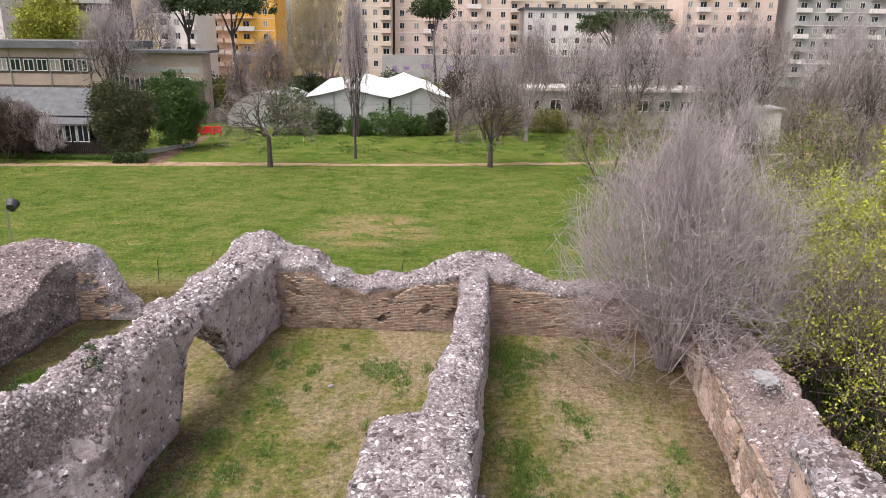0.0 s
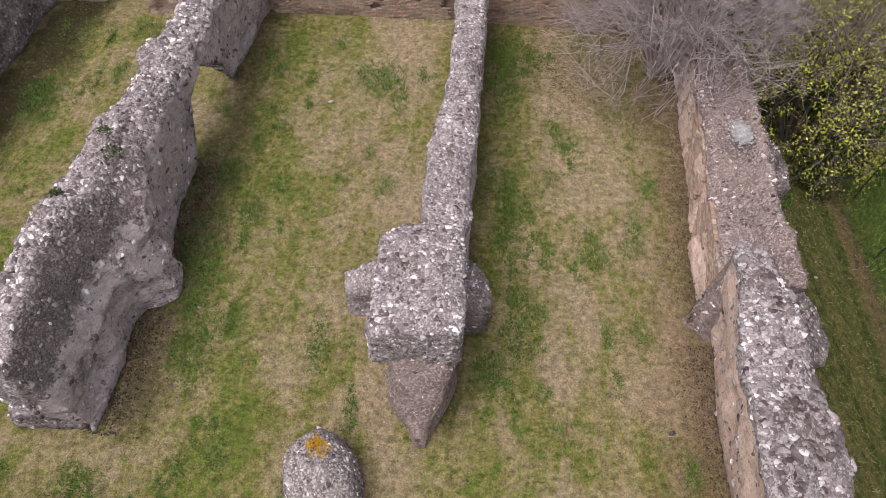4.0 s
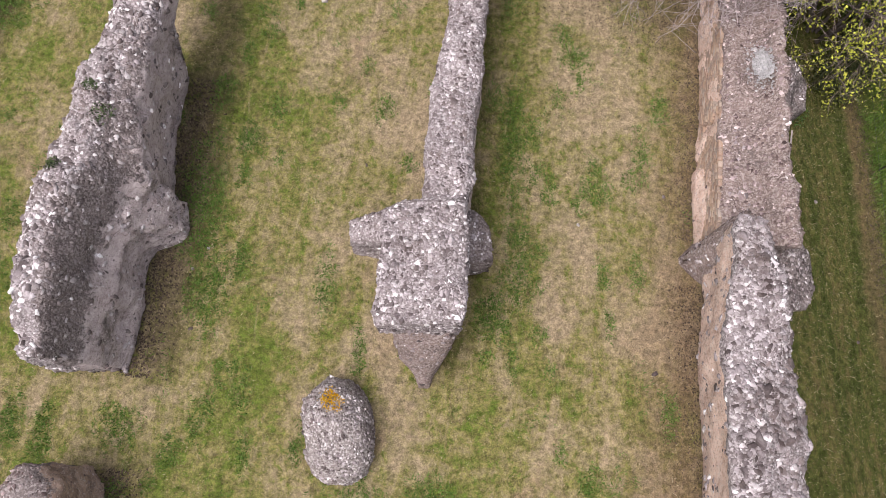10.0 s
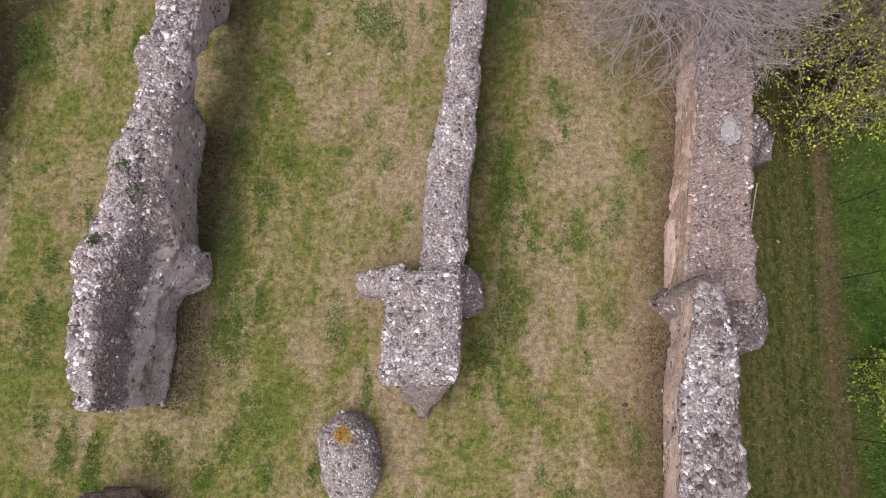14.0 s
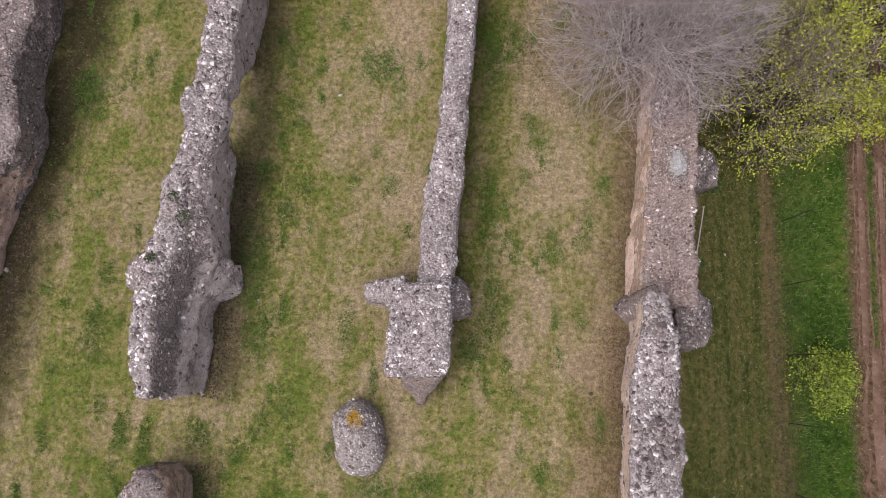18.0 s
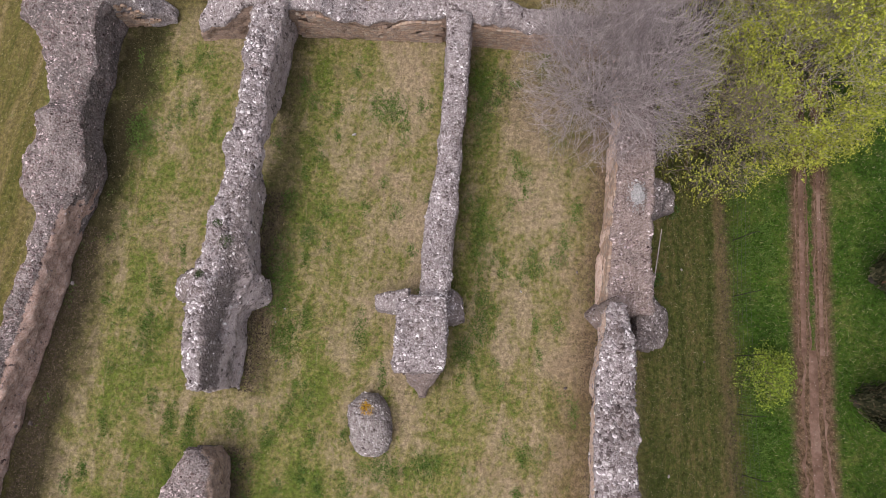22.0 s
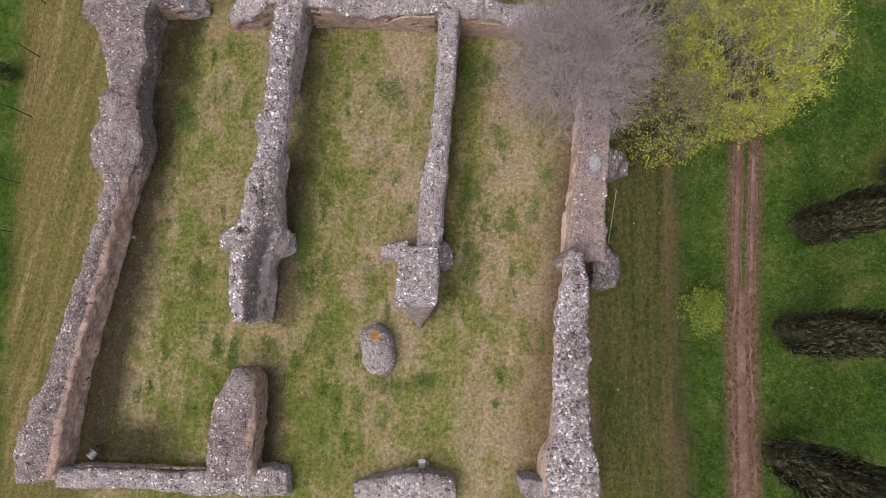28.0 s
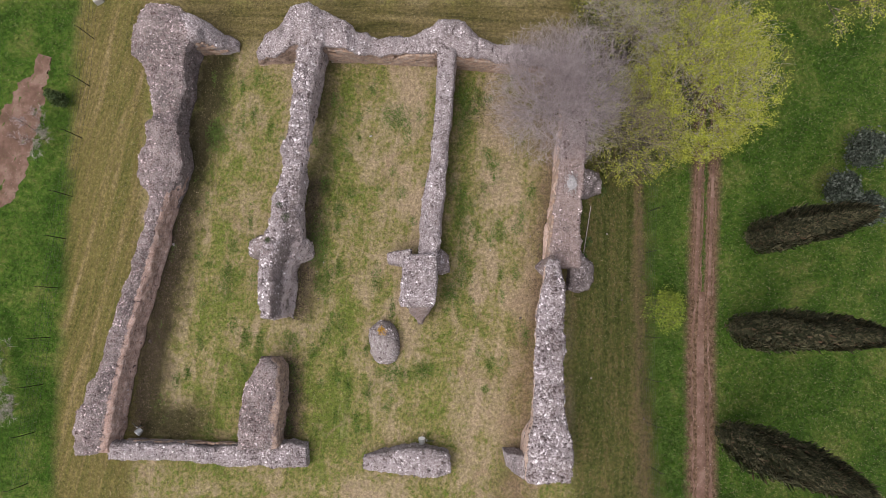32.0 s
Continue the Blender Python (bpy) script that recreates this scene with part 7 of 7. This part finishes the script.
tent(-12.4, 90, 10.2, 36, 4.3, 5.5, 4, "large white canvas pavilion tent with grey side walls")
tent(-3.3, 90.6, 7.4, 34, 4.3, 5.6, 7, "large white canvas pavilion tent with grey side walls")
dome = thing("arched_tent", -23.6, 93, -0.8, "grey barrel-vaulted canvas hall with a white crown", "tent")
f = np.linspace(0, np.pi, 25)
for nm, mt, a0, a1 in (("canvas", "canvas_dull", 0, 25), ("crown_canvas", "canvas_grey", 9, 16)):
    lift = 0.03 if nm == "crown_canvas" else 0.0
    ff = f[a0:a1]
    prof = np.stack([-np.cos(ff) * (5.2 + lift), np.sin(ff) ** 0.8 * (4.4 + lift)], 1)
    V_ = np.array([(px_, yy, pz) for yy in np.linspace(0 - lift, 12, 7) for px_, pz in prof])
    V_ = np.concatenate([V_, V_ * (0.99, 1, 0.985)])
    c_ = len(prof)
    i_, j_ = np.meshgrid(np.arange(6), np.arange(c_ - 1), indexing="ij")
    a_ = (i_ * c_ + j_).ravel()
    F_ = np.stack([a_, a_ + 1, a_ + c_ + 1, a_ + c_], 1)
    child(nm, mesh(nm, V_, np.concatenate([F_, F_[:, ::-1] + 7 * c_]), mt, True), dome)
bm = bmesh.new()
bm.faces.new([bm.verts.new((-math.cos(a_) * 5.1, 0.05, math.sin(a_) ** 0.8 * 4.3)) for a_ in f])
ext = bmesh.ops.extrude_face_region(bm, geom=list(bm.faces))
for v in ext["geom"]:
    if isinstance(v, bmesh.types.BMVert):
        v.co.y += 0.06
part("end_wall", bm, "canvas_dull", dome)
hall = thing("low_building", 23.5, 96, -0.8, "long low building with a white flat roof edge", "building")
slab(hall, "wall", "plaster_grey", -13.2, 0, 0, 13.2, 8, 5.0)
slab(hall, "roof", "plaster_white", -13.6, -0.5, 5.0, 13.6, 8.5, 5.35)
for k in range(9):
    window(hall, -11.8 + k * 2.9, 0, 2.4, 1.6, 1.5)
shed = thing("low_building", 37.0, 84, -0.8, "pale low shed among bare trees", "building")
slab(shed, "wall", "plaster_white", -2.4, 0, 0, 2.4, 4, 4.0)
slab(shed, "roof", "plaster_grey", -2.7, -0.3, 4.0, 2.7, 4.3, 4.2)

# ---- grass ----
def blades(name, x0, x1, y0, y1, n, height, width, mat, label, per=4, keep=None, spread=0.05, lie=1.0):
    c_ = np.stack([rng.uniform(x0, x1, n), rng.uniform(y0, y1, n)], 1)
    if keep is not None:
        c_ = c_[keep(c_)]
    c_ = np.repeat(c_, per, 0) + rng.normal(0, spread, (len(c_) * per, 2))
    k = len(c_)
    z = ground_z(c_[:, 0], c_[:, 1]) + 0.035 * wavy(np.c_[c_, c_[:, 0] * 0], 1.6, 3, 3) - 0.01
    a_ = rng.uniform(0, 2 * np.pi, k)
    h = height * rng.uniform(0.5, 1.3, k)
    ln = h * rng.uniform(0.4, 1.3, k) * lie
    w = width * rng.uniform(0.6, 1.3, k)
    B = np.c_[c_, z]
    s = np.c_[-np.sin(a_) * w, np.cos(a_) * w, 0 * w]
    tip = B + np.c_[np.cos(a_) * ln, np.sin(a_) * ln, h]
    V_ = np.stack([B - s, B + s, tip], 1).reshape(-1, 3)
    F_ = np.arange(3 * k).reshape(-1, 3)
    tagged(new(name, mesh(name, V_, F_, mat)), label, "grass", kind="stuff")


def clump_mask(size, cut, seed):
    return lambda q: wavy(np.c_[q, q[:, 0] * 0], size, seed, 3) > cut


def off_track(q):
    return ~(np.abs(q[:, 0] - 17.78 - 0.067 * q[:, 1] + 0.12 * wavy(np.c_[q, q[:, 0] * 0], 0.6, 4, 3)) < 0.85)


blades("grass", -21.5, 14.8, -3, 29.5, 95000, 0.05, 0.009, "grass", "short mown grass, part straw and part green", 3)
make_leaf("straw", [(0.0, (0.20, 0.155, 0.09)), (0.5, (0.34, 0.275, 0.18)), (1.0, (0.50, 0.43, 0.31))], 0.9)
blades("straw", -21.0, 14.5, -2, 28.5, 26000, 0.03, 0.006, "straw", "loose dry cuttings lying on the mown grass", 2, None, 0.06, 4.5)
blades("grass_strip", -32, -21, -6, 34, 14000, 0.09, 0.010, "grass", "uneven grass beside the fence", 3)
blades("lush_grass", 14.6, 32, -10, 36, 50000, 0.12, 0.014, "grass", "lush green grass around the track", 3, off_track)
blades("verge_grass", 18.2, 19.9, 12, 30, 9000, 0.09, 0.011, "grass", "grass strip between the ruts", 3, lambda q: np.abs(q[:, 0] - 17.78 - 0.067 * q[:, 1]) < 0.09 + 0.1 * wavy(np.c_[q, q[:, 0] * 0], 0.5, 6, 3))
blades("meadow_grass", -50, 34, 29, 66, 42000, 0.10, 0.018, "grass", "meadow grass", 3)
blades("weeds", -20, 9, 0, 27, 14000, 0.12, 0.013, "weeds", "fresh green tufts in the mown grass", 5, clump_mask(1.3, 0.62, 5), 0.07)
PATCHES = [(-13.6, 21.4, 0.6, 1.0), (-6.9, 14.5, 0.6, 1.6), (-6.5, 12.0, 0.5, 1.0), (-8.5, 8.3, 0.5, 0.5), (-10.5, 7.8, 0.25, 0.9), (2.2, 12.9, 0.35, 1.2), (2.2, 16.7, 0.4, 1.6), (-2.1, 22.6, 0.8, 0.7), (1.5, 11.2, 0.4, 0.7), (-2.0, 6.2, 0.9, 0.45),
           (-3.2, 12.1, 0.3, 0.9), (4.4, 15.1, 0.25, 0.5), (6.0, 16.2, 0.2, 0.7), (2.4, 23.2, 0.5, 1.6), (-0.3, 6.4, 0.7, 0.5), (-9.2, 6.4, 0.7, 0.5), (-12.6, 11.9, 0.5, 1.0), (-6.6, 18.2, 0.3, 0.5), (-1.7, 17.6, 0.25, 0.4), (4.2, 19.4, 0.5, 0.4)]

# smaller tufts, drawn out along the mown lines, most of them at the feet of the inner walls and round the boulder
for mid_x, wide_x, y0_, y1_, count in ((-12.5, 2.2, 5, 26, 34), (-6.2, 0.9, 8, 25, 26), (-3.4, 1.6, 8, 25, 16), (2.2, 0.7, 9, 25, 24), (4.6, 1.2, 5, 22, 16), (-6.0, 4.5, 2.5, 8.5, 34)):
    for _ in range(count):
        x_, y_ = rng.normal(mid_x, wide_x), rng.uniform(y0_, y1_)
        PATCHES.append((x_ + 0.09 * (y_ - 13), y_, rng.uniform(0.10, 0.26), rng.uniform(0.18, 0.6)))


def in_patch(q):
    far = np.min([np.hypot((q[:, 0] - x) / rx, (q[:, 1] - y) / ry) for x, y, rx, ry in PATCHES], axis=0)
    return far + 0.35 * wavy(np.c_[q, q[:, 0] * 0], 0.5, 8, 3) < rng.uniform(0.3, 1.5, len(q))


blades("weed_tufts", -16, 8, 2.5, 26, 130000, 0.09, 0.016, "weeds", "fresh green tufts in the mown grass", 4, in_patch, 0.05)
blades("fence_weeds", 14.7, 17.0, -8, 30, 5000, 0.2, 0.014, "weeds", "rank green weeds along the fence", 4, clump_mask(1.6, -0.1, 6), 0.08)
blades("bank_weeds", -48, -30, 67.2, 68.8, 2500, 0.35, 0.04, "weeds", "tall green grass along the fence", 4, None, 0.1)
blades("meadow_weeds", -27, 20, 72, 90, 9000, 0.16, 0.03, "weeds", "long green grass in front of the tents", 4, clump_mask(3.0, 0.1, 9), 0.12)


# ---- dead leaves along the foot of the walls, standing for damp earth and shade too ----
def litter(name, a_, c_, width, n, size, label):
    a_, c_ = np.array(a_, float), np.array(c_, float)
    f_ = rng.random((n, 1))
    dd = (c_ - a_) / np.linalg.norm(c_ - a_)
    off = rng.normal(0.25, 0.4, (n, 1)) * width
    q = a_ + (c_ - a_) * f_ + np.array([dd[1], -dd[0]]) * off
    z = ground_z(q[:, 0], q[:, 1]) + 0.035 * wavy(np.c_[q, q[:, 0] * 0], 1.6, 3, 3) + rng.uniform(0.005, 0.05, n)
    tagged(new(name, leaf_mesh(name, np.c_[q, z], size, "litter", 0.7)), label, "dead leaves", kind="stuff")


litter("dead_leaves", (3.2, 24.6), (8.2, 22.0), 3.0, 7000, 0.028, "brown dead leaves under the bare tree")
litter("dead_leaves", (8.2, 20.5), (7.2, 13.5), -1.1, 4500, 0.035, "brown dead leaves at the foot of the wall")
litter("dead_leaves", (7.0, 12.2), (7.0, 2.0), -1.0, 4500, 0.035, "brown dead leaves at the foot of the wall")
# these three dark scatters also imitate wall shade on the damp earth
litter("dead_leaves", (-18.4, 2.6), (-15.9, 17.0), 1.1, 8000, 0.04, "dark dead leaves that also stand in for shade at the wall foot")
litter("dead_leaves", (-8.5, 9.6), (-7.5, 18.6), 0.9, 5000, 0.04, "dark dead leaves that also stand in for shade at the wall foot")
litter("dead_leaves", (-8.7, 2.2), (-8.7, 7.2), 0.9, 2600, 0.04, "dark dead leaves that also stand in for shade at the wall foot")
litter("dead_leaves", (14.2, -6.0), (14.8, 22.0), -0.5, 5000, 0.035, "brown dead leaves along the fence")
